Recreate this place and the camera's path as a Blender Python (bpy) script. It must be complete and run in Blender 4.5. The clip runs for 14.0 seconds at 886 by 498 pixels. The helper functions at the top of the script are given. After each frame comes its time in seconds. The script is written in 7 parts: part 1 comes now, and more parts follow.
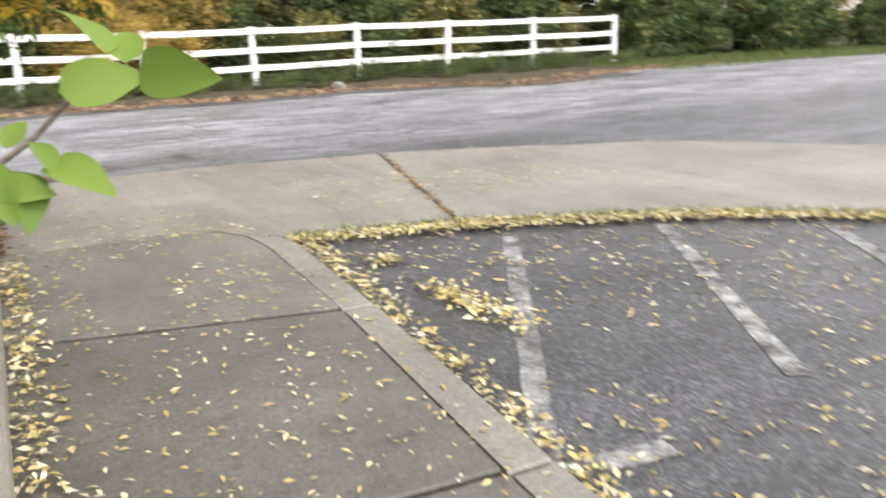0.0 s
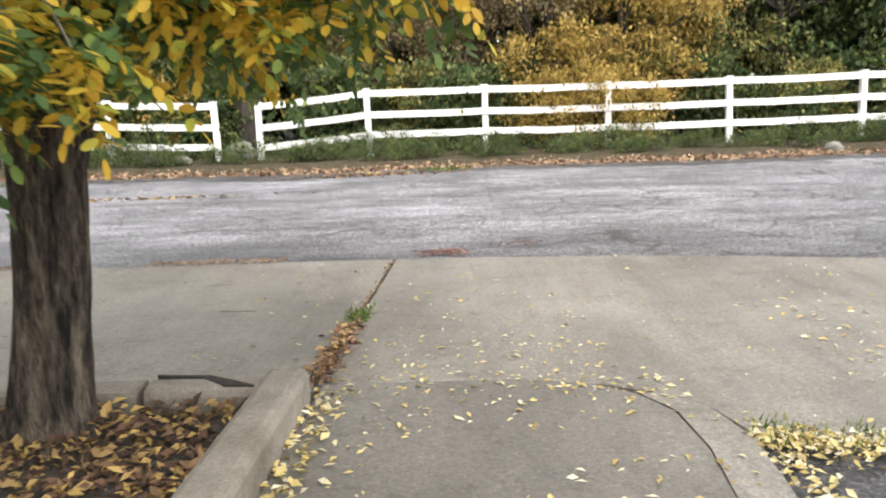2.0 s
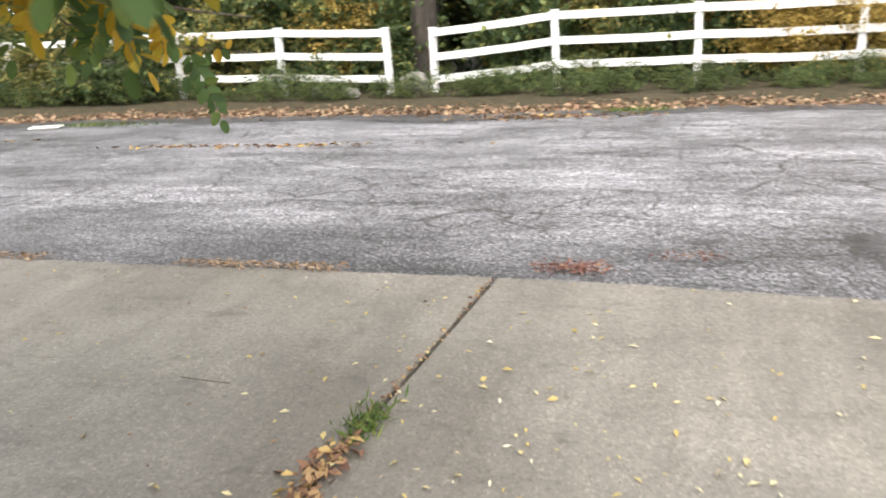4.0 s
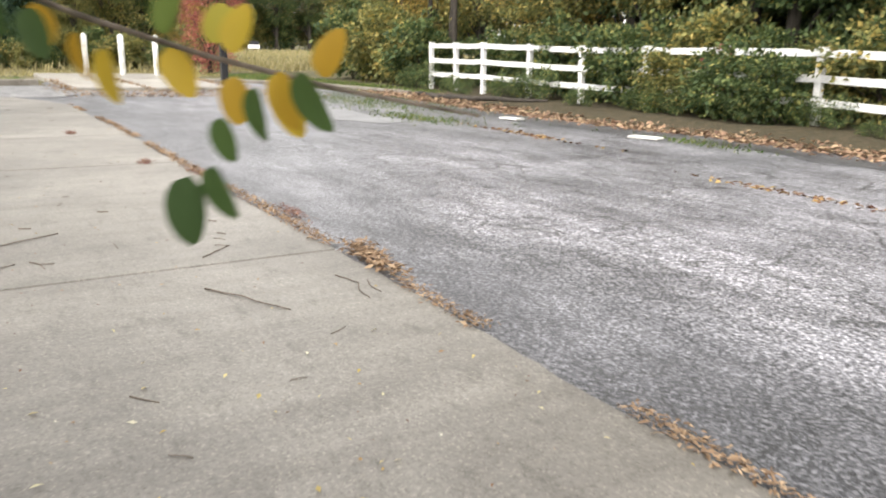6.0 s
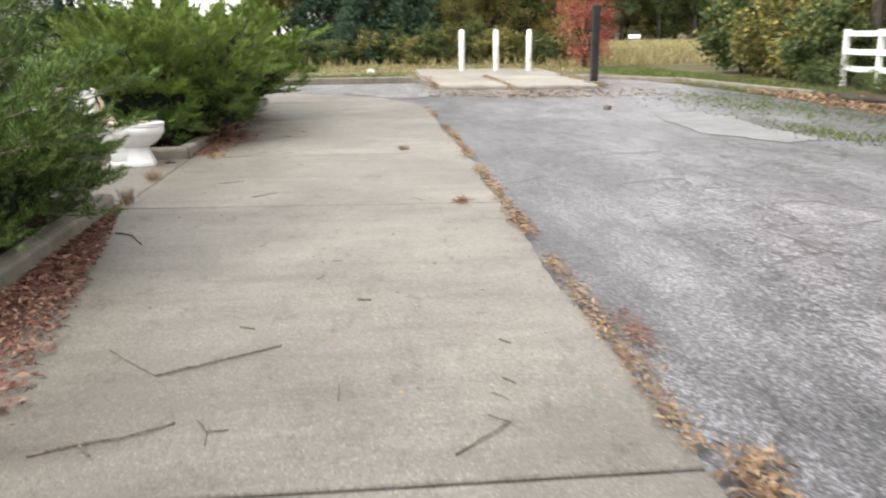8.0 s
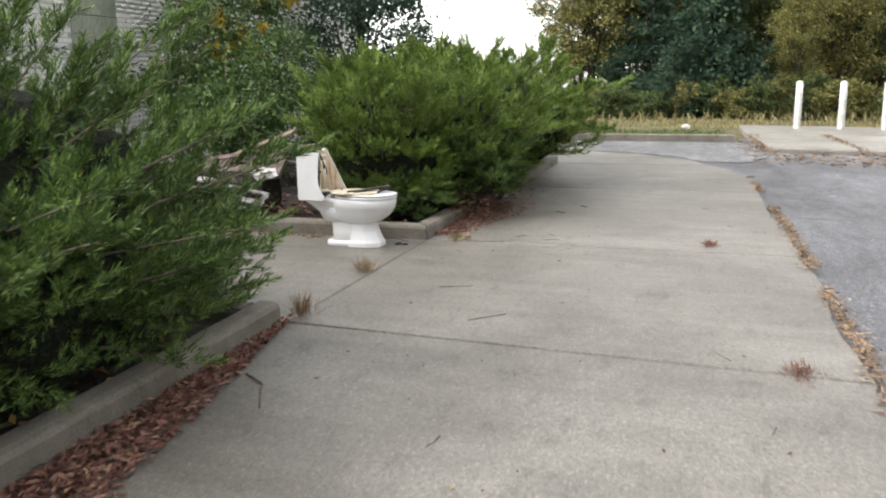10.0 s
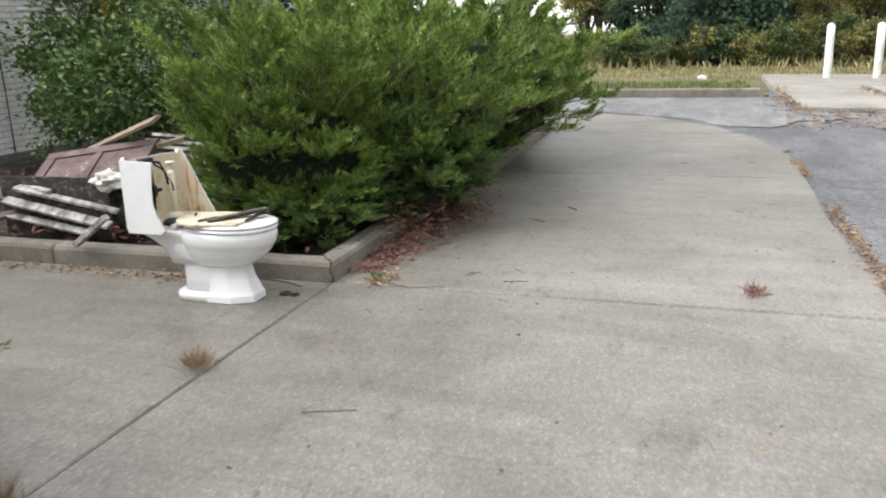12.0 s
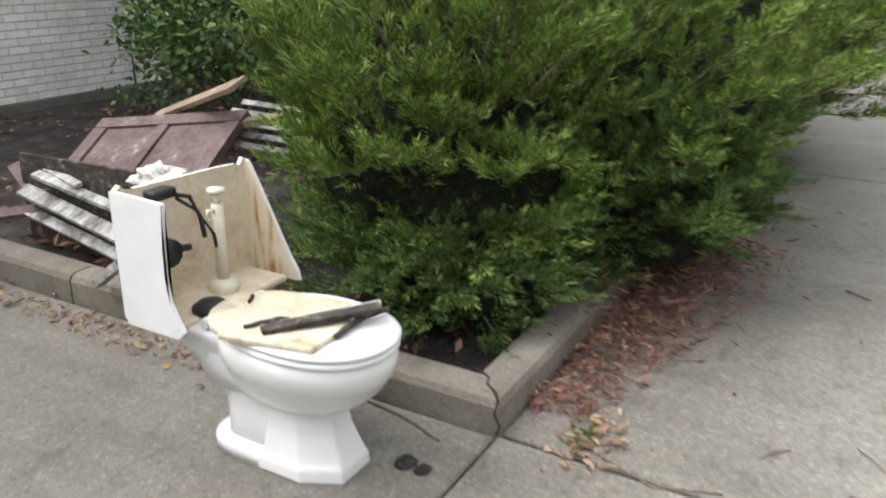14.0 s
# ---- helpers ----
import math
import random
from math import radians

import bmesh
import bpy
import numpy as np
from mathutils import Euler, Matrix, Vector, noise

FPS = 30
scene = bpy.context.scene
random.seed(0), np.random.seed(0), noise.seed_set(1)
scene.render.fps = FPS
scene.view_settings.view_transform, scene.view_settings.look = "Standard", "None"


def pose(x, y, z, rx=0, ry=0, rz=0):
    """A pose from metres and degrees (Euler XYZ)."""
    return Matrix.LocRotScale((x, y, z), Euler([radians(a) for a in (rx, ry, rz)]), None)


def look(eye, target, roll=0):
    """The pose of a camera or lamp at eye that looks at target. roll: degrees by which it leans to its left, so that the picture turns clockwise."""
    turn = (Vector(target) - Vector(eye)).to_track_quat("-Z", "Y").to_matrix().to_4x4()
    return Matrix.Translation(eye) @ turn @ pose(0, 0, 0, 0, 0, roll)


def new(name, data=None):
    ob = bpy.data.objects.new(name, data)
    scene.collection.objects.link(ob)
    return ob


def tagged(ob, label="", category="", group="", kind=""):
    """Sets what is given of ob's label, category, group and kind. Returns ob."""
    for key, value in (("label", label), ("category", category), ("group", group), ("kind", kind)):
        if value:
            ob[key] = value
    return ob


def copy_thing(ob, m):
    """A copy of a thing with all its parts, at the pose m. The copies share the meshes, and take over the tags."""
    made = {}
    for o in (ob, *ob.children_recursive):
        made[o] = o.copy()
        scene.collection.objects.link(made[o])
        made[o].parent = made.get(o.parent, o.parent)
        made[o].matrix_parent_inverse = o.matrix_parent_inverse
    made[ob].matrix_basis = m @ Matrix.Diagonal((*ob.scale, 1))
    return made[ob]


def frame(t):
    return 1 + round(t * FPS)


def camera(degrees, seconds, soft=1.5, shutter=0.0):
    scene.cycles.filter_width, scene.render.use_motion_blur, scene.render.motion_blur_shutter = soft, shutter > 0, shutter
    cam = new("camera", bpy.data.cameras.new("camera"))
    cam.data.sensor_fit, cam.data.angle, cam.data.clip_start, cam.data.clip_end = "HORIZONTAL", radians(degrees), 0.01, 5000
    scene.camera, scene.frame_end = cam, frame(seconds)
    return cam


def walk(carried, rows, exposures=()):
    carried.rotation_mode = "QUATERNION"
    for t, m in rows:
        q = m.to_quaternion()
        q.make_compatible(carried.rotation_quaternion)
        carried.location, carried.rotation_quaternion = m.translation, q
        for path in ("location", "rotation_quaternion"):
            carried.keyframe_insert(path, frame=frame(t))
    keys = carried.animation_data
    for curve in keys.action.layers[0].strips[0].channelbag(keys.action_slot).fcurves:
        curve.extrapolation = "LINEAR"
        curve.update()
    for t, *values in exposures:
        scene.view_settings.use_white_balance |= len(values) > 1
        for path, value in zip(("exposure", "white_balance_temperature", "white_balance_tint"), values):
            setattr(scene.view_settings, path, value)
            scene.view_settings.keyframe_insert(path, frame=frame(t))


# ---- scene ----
cam = camera(57.0, 14.0, soft=1.9, shutter=0.35)
PATH = [
    (0, (-0.227, 1.113, 1.332), (0.752, 2.768, 0.782), -1.6),
    (0.5, (0.176, 1.673, 1.249), (0.782, 3.524, 0.793), 1.0),
    (1, (0.442, 2.262, 1.228), (0.758, 4.213, 0.924), -0.8),
    (1.5, (0.44, 2.724, 1.242), (0.436, 4.705, 0.961), -0.6),
    (2, (0.483, 3.23, 1.231), (0.44, 5.19, 0.837), -2.1),
    (2.2, (0.506, 3.449, 1.241), (0.458, 5.399, 0.798), -2.0),
    (4.3, (0.921, 5.649, 1.256), (0.207, 7.429, 0.688), -2.7),
    (4.5, (0.943, 5.842, 1.288), (0.122, 7.574, 0.717), -1.9),
    (5, (0.925, 6.142, 1.253), (-0.127, 7.751, 0.7), -0.9),
    (5.5, (0.571, 6.741, 1.213), (-0.876, 8.046, 0.759), -3.8),
    (6, (0.074, 7.211, 1.21), (-1.591, 8.204, 0.716), 0.8),
    (6.5, (-0.418, 7.609, 1.23), (-2.088, 8.558, 0.671), 0.4),
    (7, (-0.933, 7.86, 1.269), (-2.771, 8.448, 0.745), 2.2),
    (7.5, (-1.502, 7.995, 1.289), (-3.391, 8.434, 0.802), 2.1),
    (8, (-2.17, 8.104, 1.287), (-4.094, 8.268, 0.769), -0.8),
    (8.5, (-2.737, 8.175, 1.301), (-4.684, 8.195, 0.843), -1.2),
    (9, (-3.409, 8.241, 1.29), (-5.352, 8.029, 0.863), -0.9),
    (9.2, (-3.652, 8.218, 1.262), (-5.58, 7.902, 0.836), -1.0),
    (11.3, (-5.993, 8.322, 1.396), (-7.827, 7.634, 0.994), 0.2),
    (11.5, (-6.255, 8.268, 1.407), (-8.082, 7.586, 0.968), -0.1),
    (12, (-6.926, 8.127, 1.378), (-8.768, 7.544, 0.862), -1.6),
    (12.5, (-7.529, 7.908, 1.368), (-9.373, 7.321, 0.865), 2.1),
    (13, (-8.089, 7.692, 1.352), (-9.903, 7.037, 0.821), 0.9),
    (13.5, (-8.616, 7.391, 1.352), (-10.324, 6.579, 0.701), 0.7),
    (14, (-9.07, 7.068, 1.385), (-10.704, 6.142, 0.697), 0.5),
]
walk(cam, [(t, look(eye, target, roll)) for t, eye, target, roll in PATH],
     [(0.0, 1.96, 6750, 11), (5.5, 2.00, 6900, 11), (6.2, 1.97, 6900, 11), (7.0, 1.76, 6900, 11), (7.6, 1.86, 6900, 11), (8.5, 1.90, 6850, 11), (9.2, 1.64, 6750, 11), (11.3, 1.74, 6500, 10), (14.0, 1.80, 6550, 10)])

# ---- light: an overcast autumn day ----
SUN_EL, SUN_AZ = radians(66), radians(150)
world = bpy.data.worlds.new("overcast_sky")
scene.world = world
world.use_nodes = True
wt = world.node_tree
wt.nodes.clear()
w_out = wt.nodes.new("ShaderNodeOutputWorld")
w_bg = wt.nodes.new("ShaderNodeBackground")
w_sky = wt.nodes.new("ShaderNodeTexSky")
w_sky.sky_type = "NISHITA"
w_sky.sun_disc = False
w_sky.sun_elevation = SUN_EL
w_sky.sun_rotation = SUN_AZ
w_sky.air_density, w_sky.dust_density = 1.0, 1.0
w_hsv = wt.nodes.new("ShaderNodeHueSaturation")
w_hsv.inputs["Saturation"].default_value = 0.12
w_bg.inputs["Strength"].default_value = 0.15
wt.links.new(w_sky.outputs[0], w_hsv.inputs["Color"])
wt.links.new(w_hsv.outputs[0], w_bg.inputs["Color"])
wt.links.new(w_bg.outputs[0], w_out.inputs[0])
sun_data = bpy.data.lights.new("sun", "SUN")
sun_data.energy = 0.8
sun_data.angle = radians(40)
sun_data.color = (1.0, 0.97, 0.92)
sun = new("sun", sun_data)
sun.matrix_world = look((20 * math.sin(SUN_AZ), 20 * math.cos(SUN_AZ), 22), (0, 0, 0))


# ---- materials ----
def ramp(nt, stops, source):
    r = nt.nodes.new("ShaderNodeValToRGB")
    while len(r.color_ramp.elements) < len(stops):
        r.color_ramp.elements.new(0.5)
    for el, (p, c) in zip(r.color_ramp.elements, stops):
        el.position = p
        el.color = (*c, 1) if len(c) == 3 else c
    nt.links.new(source, r.inputs[0])
    return r.outputs[0]


def start(name):
    m = bpy.data.materials.new(name)
    m.use_nodes = True
    nt = m.node_tree
    b = nt.nodes["Principled BSDF"]
    g = nt.nodes.new("ShaderNodeNewGeometry")
    return m, nt, b, g


def tex(nt, g, scale, detail=6.0, rough=0.6, stretch=None, kind="NOISE", dist=0.0):
    src = g.outputs["Position"]
    if stretch:
        mp = nt.nodes.new("ShaderNodeMapping")
        mp.inputs["Scale"].default_value = stretch
        nt.links.new(src, mp.inputs[0])
        src = mp.outputs[0]
    if kind == "VORONOI":
        n = nt.nodes.new("ShaderNodeTexVoronoi")
        n.inputs["Scale"].default_value = scale
        nt.links.new(src, n.inputs["Vector"])
        return n
    n = nt.nodes.new("ShaderNodeTexNoise")
    n.inputs["Scale"].default_value = scale
    n.inputs["Detail"].default_value = detail
    n.inputs["Roughness"].default_value = rough
    n.inputs["Distortion"].default_value = dist
    nt.links.new(src, n.inputs["Vector"])
    return n


def mix(nt, kind, fac, a, b):
    n = nt.nodes.new("ShaderNodeMix")
    n.data_type = "RGBA"
    n.blend_type = kind
    for sock, val in ((n.inputs[0], fac), (n.inputs[6], a), (n.inputs[7], b)):
        if isinstance(val, (int, float)):
            sock.default_value = val
        elif isinstance(val, tuple):
            sock.default_value = (*val, 1)
        else:
            nt.links.new(val, sock)
    return n.outputs[2]


def bump(nt, b, height, strength, distance):
    n = nt.nodes.new("ShaderNodeBump")
    n.inputs["Strength"].default_value = strength
    n.inputs["Distance"].default_value = distance
    nt.links.new(height, n.inputs["Height"])
    nt.links.new(n.outputs[0], b.inputs["Normal"])


def surface(name, stops, scale=3.0, grain=120.0, grain_amount=0.35, rough=0.85, relief=0.4, depth=0.004, stretch=None,
            stain=None, stain_scale=0.6, stain_at=(0.52, 0.68), metal=0.0, per_object=0.0):
    """A mottled surface: broad patches, fine grain, stains of their own shape and fine relief."""
    m, nt, b, g = start(name)
    broad = tex(nt, g, scale, 8, 0.65, stretch)
    col = ramp(nt, stops, broad.outputs[0])
    fine = tex(nt, g, grain, 3, 0.7, stretch)
    shade = ramp(nt, [(0.3, (1 - grain_amount,) * 3), (0.7, (1 + grain_amount * 0.5,) * 3)], fine.outputs[0])
    col = mix(nt, "MULTIPLY", 1.0, col, shade)
    if stain:
        spots = tex(nt, g, stain_scale, 10, 0.7, None, "NOISE", 0.6)
        k = ramp(nt, [(stain_at[0], (0, 0, 0)), (stain_at[1], (1, 1, 1))], spots.outputs[0])
        col = mix(nt, "MIX", k, col, mix(nt, "MULTIPLY", 1.0, col, stain))
    if per_object:
        oi = nt.nodes.new("ShaderNodeObjectInfo")
        v = ramp(nt, [(0, (1 - per_object,) * 3), (1, (1 + per_object,) * 3)], oi.outputs["Random"])
        col = mix(nt, "MULTIPLY", 1.0, col, v)
    nt.links.new(col, b.inputs["Base Color"])
    b.inputs["Roughness"].default_value = rough
    b.inputs["Metallic"].default_value = metal
    b.inputs["Specular IOR Level"].default_value = 0.3
    bump(nt, b, fine.outputs[0], relief, depth)
    return m


def leafy(name, stops, rough=0.55, through_light=0.35, patch=1.3, depth=0.3):
    """Leaves: every leaf takes its own colour along the ramp; light comes through the blade."""
    m, nt, b, g = start(name)
    col = ramp(nt, stops, g.outputs["Random Per Island"])
    n = tex(nt, g, patch, 3, 0.6)
    col = mix(nt, "MULTIPLY", 1.0, col, ramp(nt, [(0.3, (1 - depth,) * 3), (0.7, (1 + 0.7 * depth,) * 3)], n.outputs[0]))
    nt.links.new(col, b.inputs["Base Color"])
    b.inputs["Roughness"].default_value = rough
    b.inputs["Specular IOR Level"].default_value = 0.25
    tr = nt.nodes.new("ShaderNodeBsdfTranslucent")
    nt.links.new(col, tr.inputs["Color"])
    ms = nt.nodes.new("ShaderNodeMixShader")
    ms.inputs[0].default_value = through_light
    nt.links.new(b.outputs[0], ms.inputs[1])
    nt.links.new(tr.outputs[0], ms.inputs[2])
    nt.links.new(ms.outputs[0], nt.nodes["Material Output"].inputs[0])
    return m


def speckle(nt, g, scale, stops, stretch=None):
    """Chips of stone: every cell takes its own shade along the ramp."""
    v = tex(nt, g, scale, stretch=stretch, kind="VORONOI")
    one = nt.nodes.new("ShaderNodeSeparateColor")
    nt.links.new(v.outputs["Color"], one.inputs[0])
    return ramp(nt, stops, one.outputs[0]), v


def crack_lines(nt, g, scale, width, gate_scale, gate_at):
    """A wandering network of hairline cracks, present in some stretches only."""
    warp = tex(nt, g, 1.6, 5, 0.7)
    add = nt.nodes.new("ShaderNodeVectorMath")
    add.operation = "MULTIPLY_ADD"
    add.inputs[1].default_value = (0.5, 0.5, 0)
    nt.links.new(warp.outputs[1], add.inputs[0])
    nt.links.new(g.outputs["Position"], add.inputs[2])
    v = nt.nodes.new("ShaderNodeTexVoronoi")
    v.feature = "DISTANCE_TO_EDGE"
    v.inputs["Scale"].default_value = scale
    nt.links.new(add.outputs[0], v.inputs["Vector"])
    gate = tex(nt, g, gate_scale, 4, 0.6)
    line = ramp(nt, [(0.0, (1, 1, 1)), (width * scale, (0, 0, 0))], v.outputs[0])
    return mix(nt, "MULTIPLY", 1.0, line, ramp(nt, [(gate_at, (0, 0, 0)), (gate_at + 0.12, (0.9, 0.9, 0.9))], gate.outputs[0]))


def worn_asphalt(name, dark, light, stone, crack=True, pale=1.0):
    """Weathered asphalt: broad drifts, coarse aggregate, a network of cracks."""
    m, nt, b, g = start(name)
    broad = tex(nt, g, 0.7, 8, 0.66, (0.5, 1.3, 1), "NOISE", 0.4)
    col = ramp(nt, [(0.38, dark), (0.60, light)], broad.outputs[0])
    streak = tex(nt, g, 2.6, 8, 0.75, (0.45, 1.5, 1))
    col = mix(nt, "MULTIPLY", 0.85, col, ramp(nt, [(0.36, (0.45, 0.45, 0.46)), (0.62, (1.45, 1.45, 1.45))], streak.outputs[0]))
    chips, cells = speckle(nt, g, 85.0, [(0.0, (0.30, 0.30, 0.31)), (0.45, (0.72, 0.72, 0.73)), (0.8, (1.25, 1.25, 1.25)), (1.0, (2.3, 2.3, 2.3))])
    col = mix(nt, "MULTIPLY", 1.0, col, chips)
    grit = tex(nt, g, 45.0, 3, 0.8)
    col = mix(nt, "MIX", ramp(nt, [(0.53, (0, 0, 0)), (0.66, (0.6, 0.6, 0.6))], grit.outputs[0]), col, stone)
    col = mix(nt, "MULTIPLY", 1.0, col, ramp(nt, [(0.34, (0.40, 0.40, 0.41)), (0.52, (1.1, 1.1, 1.1))], grit.outputs[0]))
    if pale > 1:
        # darker beside the lane, paler away from it and towards positive x
        xyz = nt.nodes.new("ShaderNodeSeparateXYZ")
        nt.links.new(g.outputs["Position"], xyz.inputs[0])
        wave = tex(nt, g, 0.8, 6, 0.65)
        far = nt.nodes.new("ShaderNodeMapRange")
        far.inputs["From Min"].default_value, far.inputs["From Max"].default_value = 8.7, 11.0
        nt.links.new(xyz.outputs["Y"], far.inputs["Value"])
        open_end = nt.nodes.new("ShaderNodeMapRange")
        open_end.inputs["From Min"].default_value, open_end.inputs["From Max"].default_value, open_end.inputs["To Min"].default_value = -10.0, -3.0, 0.40
        nt.links.new(xyz.outputs["X"], open_end.inputs["Value"])
        spread = mix(nt, "MULTIPLY", 1.0, mix(nt, "MULTIPLY", 1.0, far.outputs[0], open_end.outputs[0]), ramp(nt, [(0.32, (0.35, 0.35, 0.35)), (0.58, (1, 1, 1))], wave.outputs[0]))
        col = mix(nt, "MULTIPLY", 1.0, col, mix(nt, "MIX", spread, (0.62, 0.62, 0.64), (pale, pale, pale * 1.03)))
    if crack:
        col = mix(nt, "MIX", crack_lines(nt, g, 1.5, 0.020, 0.45, 0.42), col, (0.020, 0.020, 0.020))
        col = mix(nt, "MIX", crack_lines(nt, g, 3.6, 0.012, 0.6, 0.50), col, (0.024, 0.024, 0.024))
    nt.links.new(col, b.inputs["Base Color"])
    b.inputs["Roughness"].default_value = 0.46
    b.inputs["Specular IOR Level"].default_value = 0.6
    bump(nt, b, cells.outputs["Distance"], 0.5, 0.004)
    return m


def broomed_concrete(name, low, mid, high, streak=(2.2, 0.35, 1), per_object=0.06, rough=0.50, spec=0.55):
    """Weathered concrete: broad stains, drawn-out traffic streaks, sandy grain with pale and dark specks, hairline crazing."""
    m, nt, b, g = start(name)
    broad = tex(nt, g, 0.75, 9, 0.62, None, "NOISE", 0.5)
    col = ramp(nt, [(0.30, low), (0.5, mid), (0.70, high)], broad.outputs[0])
    drag = tex(nt, g, 2.4, 8, 0.7, streak)
    col = mix(nt, "MULTIPLY", 1.0, col, ramp(nt, [(0.36, (0.86, 0.85, 0.84)), (0.5, (1, 1, 1)), (0.64, (1.11, 1.11, 1.10))], drag.outputs[0]))
    spots = tex(nt, g, 5.5, 10, 0.78, (0.6, 1.2, 1))
    col = mix(nt, "MULTIPLY", 1.0, col, ramp(nt, [(0.34, (0.62, 0.61, 0.59)), (0.46, (1, 1, 1)), (0.58, (1.0, 1.0, 1.0)), (0.70, (1.30, 1.29, 1.26))], spots.outputs[0]))
    sand, cells = speckle(nt, g, 120.0, [(0.0, (0.68, 0.67, 0.65)), (0.12, (0.88, 0.88, 0.87)), (0.88, (1.05, 1.05, 1.05)), (1.0, (1.45, 1.44, 1.40))])
    col = mix(nt, "MULTIPLY", 1.0, col, sand)
    fine = tex(nt, g, 38.0, 5, 0.85)
    col = mix(nt, "MULTIPLY", 1.0, col, ramp(nt, [(0.33, (0.70, 0.69, 0.67)), (0.5, (1, 1, 1)), (0.68, (1.22, 1.22, 1.2))], fine.outputs[0]))
    col = mix(nt, "MIX", crack_lines(nt, g, 0.8, 0.004, 0.5, 0.56), col, (0.07, 0.065, 0.058))
    if per_object:
        oi = nt.nodes.new("ShaderNodeObjectInfo")
        col = mix(nt, "MULTIPLY", 1.0, col, ramp(nt, [(0, (1 - per_object,) * 3), (1, (1 + per_object,) * 3)], oi.outputs["Random"]))
    nt.links.new(col, b.inputs["Base Color"])
    b.inputs["Roughness"].default_value = rough
    b.inputs["Specular IOR Level"].default_value = spec
    bump(nt, b, fine.outputs[0], 0.25, 0.003)
    return m


M_CONCRETE = broomed_concrete("weathered_concrete", (0.120, 0.110, 0.095), (0.172, 0.160, 0.141), (0.228, 0.213, 0.190))
M_PAD = broomed_concrete("pale_pad_concrete", (0.20, 0.185, 0.16), (0.28, 0.262, 0.232), (0.36, 0.34, 0.305))
M_WALK = broomed_concrete("dull_walk_concrete", (0.095, 0.088, 0.077), (0.130, 0.121, 0.107), (0.172, 0.161, 0.143), (1.3, 0.5, 1))
M_WALK_OLD = broomed_concrete("older_walk_concrete", (0.070, 0.065, 0.057), (0.098, 0.091, 0.080), (0.135, 0.126, 0.112), (1.3, 0.5, 1))
M_KERB = surface("kerb_concrete", [(0.3, (0.16, 0.145, 0.12)), (0.55, (0.225, 0.205, 0.175)), (0.75, (0.30, 0.275, 0.235))], 3.5, 90, 0.3, 0.9, 0.5,
                 0.004, None, (0.62, 0.58, 0.5), 2.2, (0.5, 0.72))
M_ROAD = worn_asphalt("worn_road_asphalt", (0.070, 0.0705, 0.074), (0.155, 0.155, 0.161), (0.34, 0.34, 0.345), True, 1.78)
M_LOT = worn_asphalt("parking_asphalt", (0.020, 0.020, 0.022), (0.050, 0.050, 0.054), (0.14, 0.14, 0.145))
M_BLEACHED = worn_asphalt("bleached_asphalt", (0.13, 0.129, 0.128), (0.21, 0.208, 0.205), (0.34, 0.335, 0.33))
M_ROAD_EDGE = worn_asphalt("dark_asphalt_seal", (0.05, 0.05, 0.053), (0.09, 0.09, 0.095), (0.18, 0.18, 0.18))
M_SOIL = surface("soil", [(0.3, (0.022, 0.020, 0.018)), (0.5, (0.05, 0.045, 0.04)), (0.7, (0.10, 0.09, 0.08))], 6, 60, 0.5, 0.95, 0.9, 0.02)
M_GROUND = surface("rough_ground", [(0.3, (0.07, 0.075, 0.03)), (0.5, (0.13, 0.12, 0.06)), (0.7, (0.20, 0.17, 0.10))], 0.5, 25, 0.5, 0.95, 0.9, 0.03)
M_LITTER = surface("leaf_litter", [(0.3, (0.035, 0.038, 0.020)), (0.5, (0.075, 0.062, 0.035)), (0.7, (0.14, 0.10, 0.06))], 7, 40, 0.5, 0.95, 1.0, 0.03)
M_WHITE_PAINT = surface("chalky_white_paint", [(0.3, (0.74, 0.74, 0.74)), (0.6, (0.86, 0.86, 0.86))], 4, 40, 0.12, 0.6, 0.2, 0.002, None,
                        (0.62, 0.62, 0.58), 5.0, (0.55, 0.72))
M_POST = surface("chalky_post_paint", [(0.3, (0.62, 0.63, 0.60)), (0.6, (0.78, 0.78, 0.75))], 3, 40, 0.15, 0.6, 0.2, 0.002, None, (0.6, 0.6, 0.5), 4.0, (0.5, 0.7))
M_BLACK_POST = surface("black_painted_metal", [(0.3, (0.012, 0.012, 0.013)), (0.7, (0.03, 0.03, 0.032))], 5, 60, 0.3, 0.5, 0.2, 0.002)
M_LINE = surface("worn_line_paint", [(0.38, (0.06, 0.06, 0.06)), (0.5, (0.16, 0.16, 0.16)), (0.68, (0.33, 0.33, 0.33))], 7, 50, 0.6, 0.8, 0.4, 0.003)
M_BARK = surface("furrowed_bark", [(0.36, (0.012, 0.010, 0.008)), (0.48, (0.065, 0.052, 0.040)), (0.66, (0.16, 0.135, 0.10))], 15, 60, 0.45, 0.95, 1.0, 0.04, (1.0, 1.0, 0.22))
M_FAR_BARK = surface("grey_bark", [(0.3, (0.03, 0.026, 0.022)), (0.7, (0.085, 0.072, 0.06))], 8, 30, 0.4, 0.95, 0.8, 0.03, (1, 1, 0.2))
M_TWIG = surface("dry_twig", [(0.3, (0.10, 0.082, 0.066)), (0.7, (0.24, 0.20, 0.165))], 20, 80, 0.4, 0.95, 0.4, 0.003)
M_CERAMIC, nt_, b_, g_ = start("white_glazed_ceramic")
n_ = tex(nt_, g_, 5.0, 5, 0.6)
nt_.links.new(ramp(nt_, [(0.3, (0.74, 0.745, 0.75)), (0.6, (0.82, 0.825, 0.83))], n_.outputs[0]), b_.inputs["Base Color"])
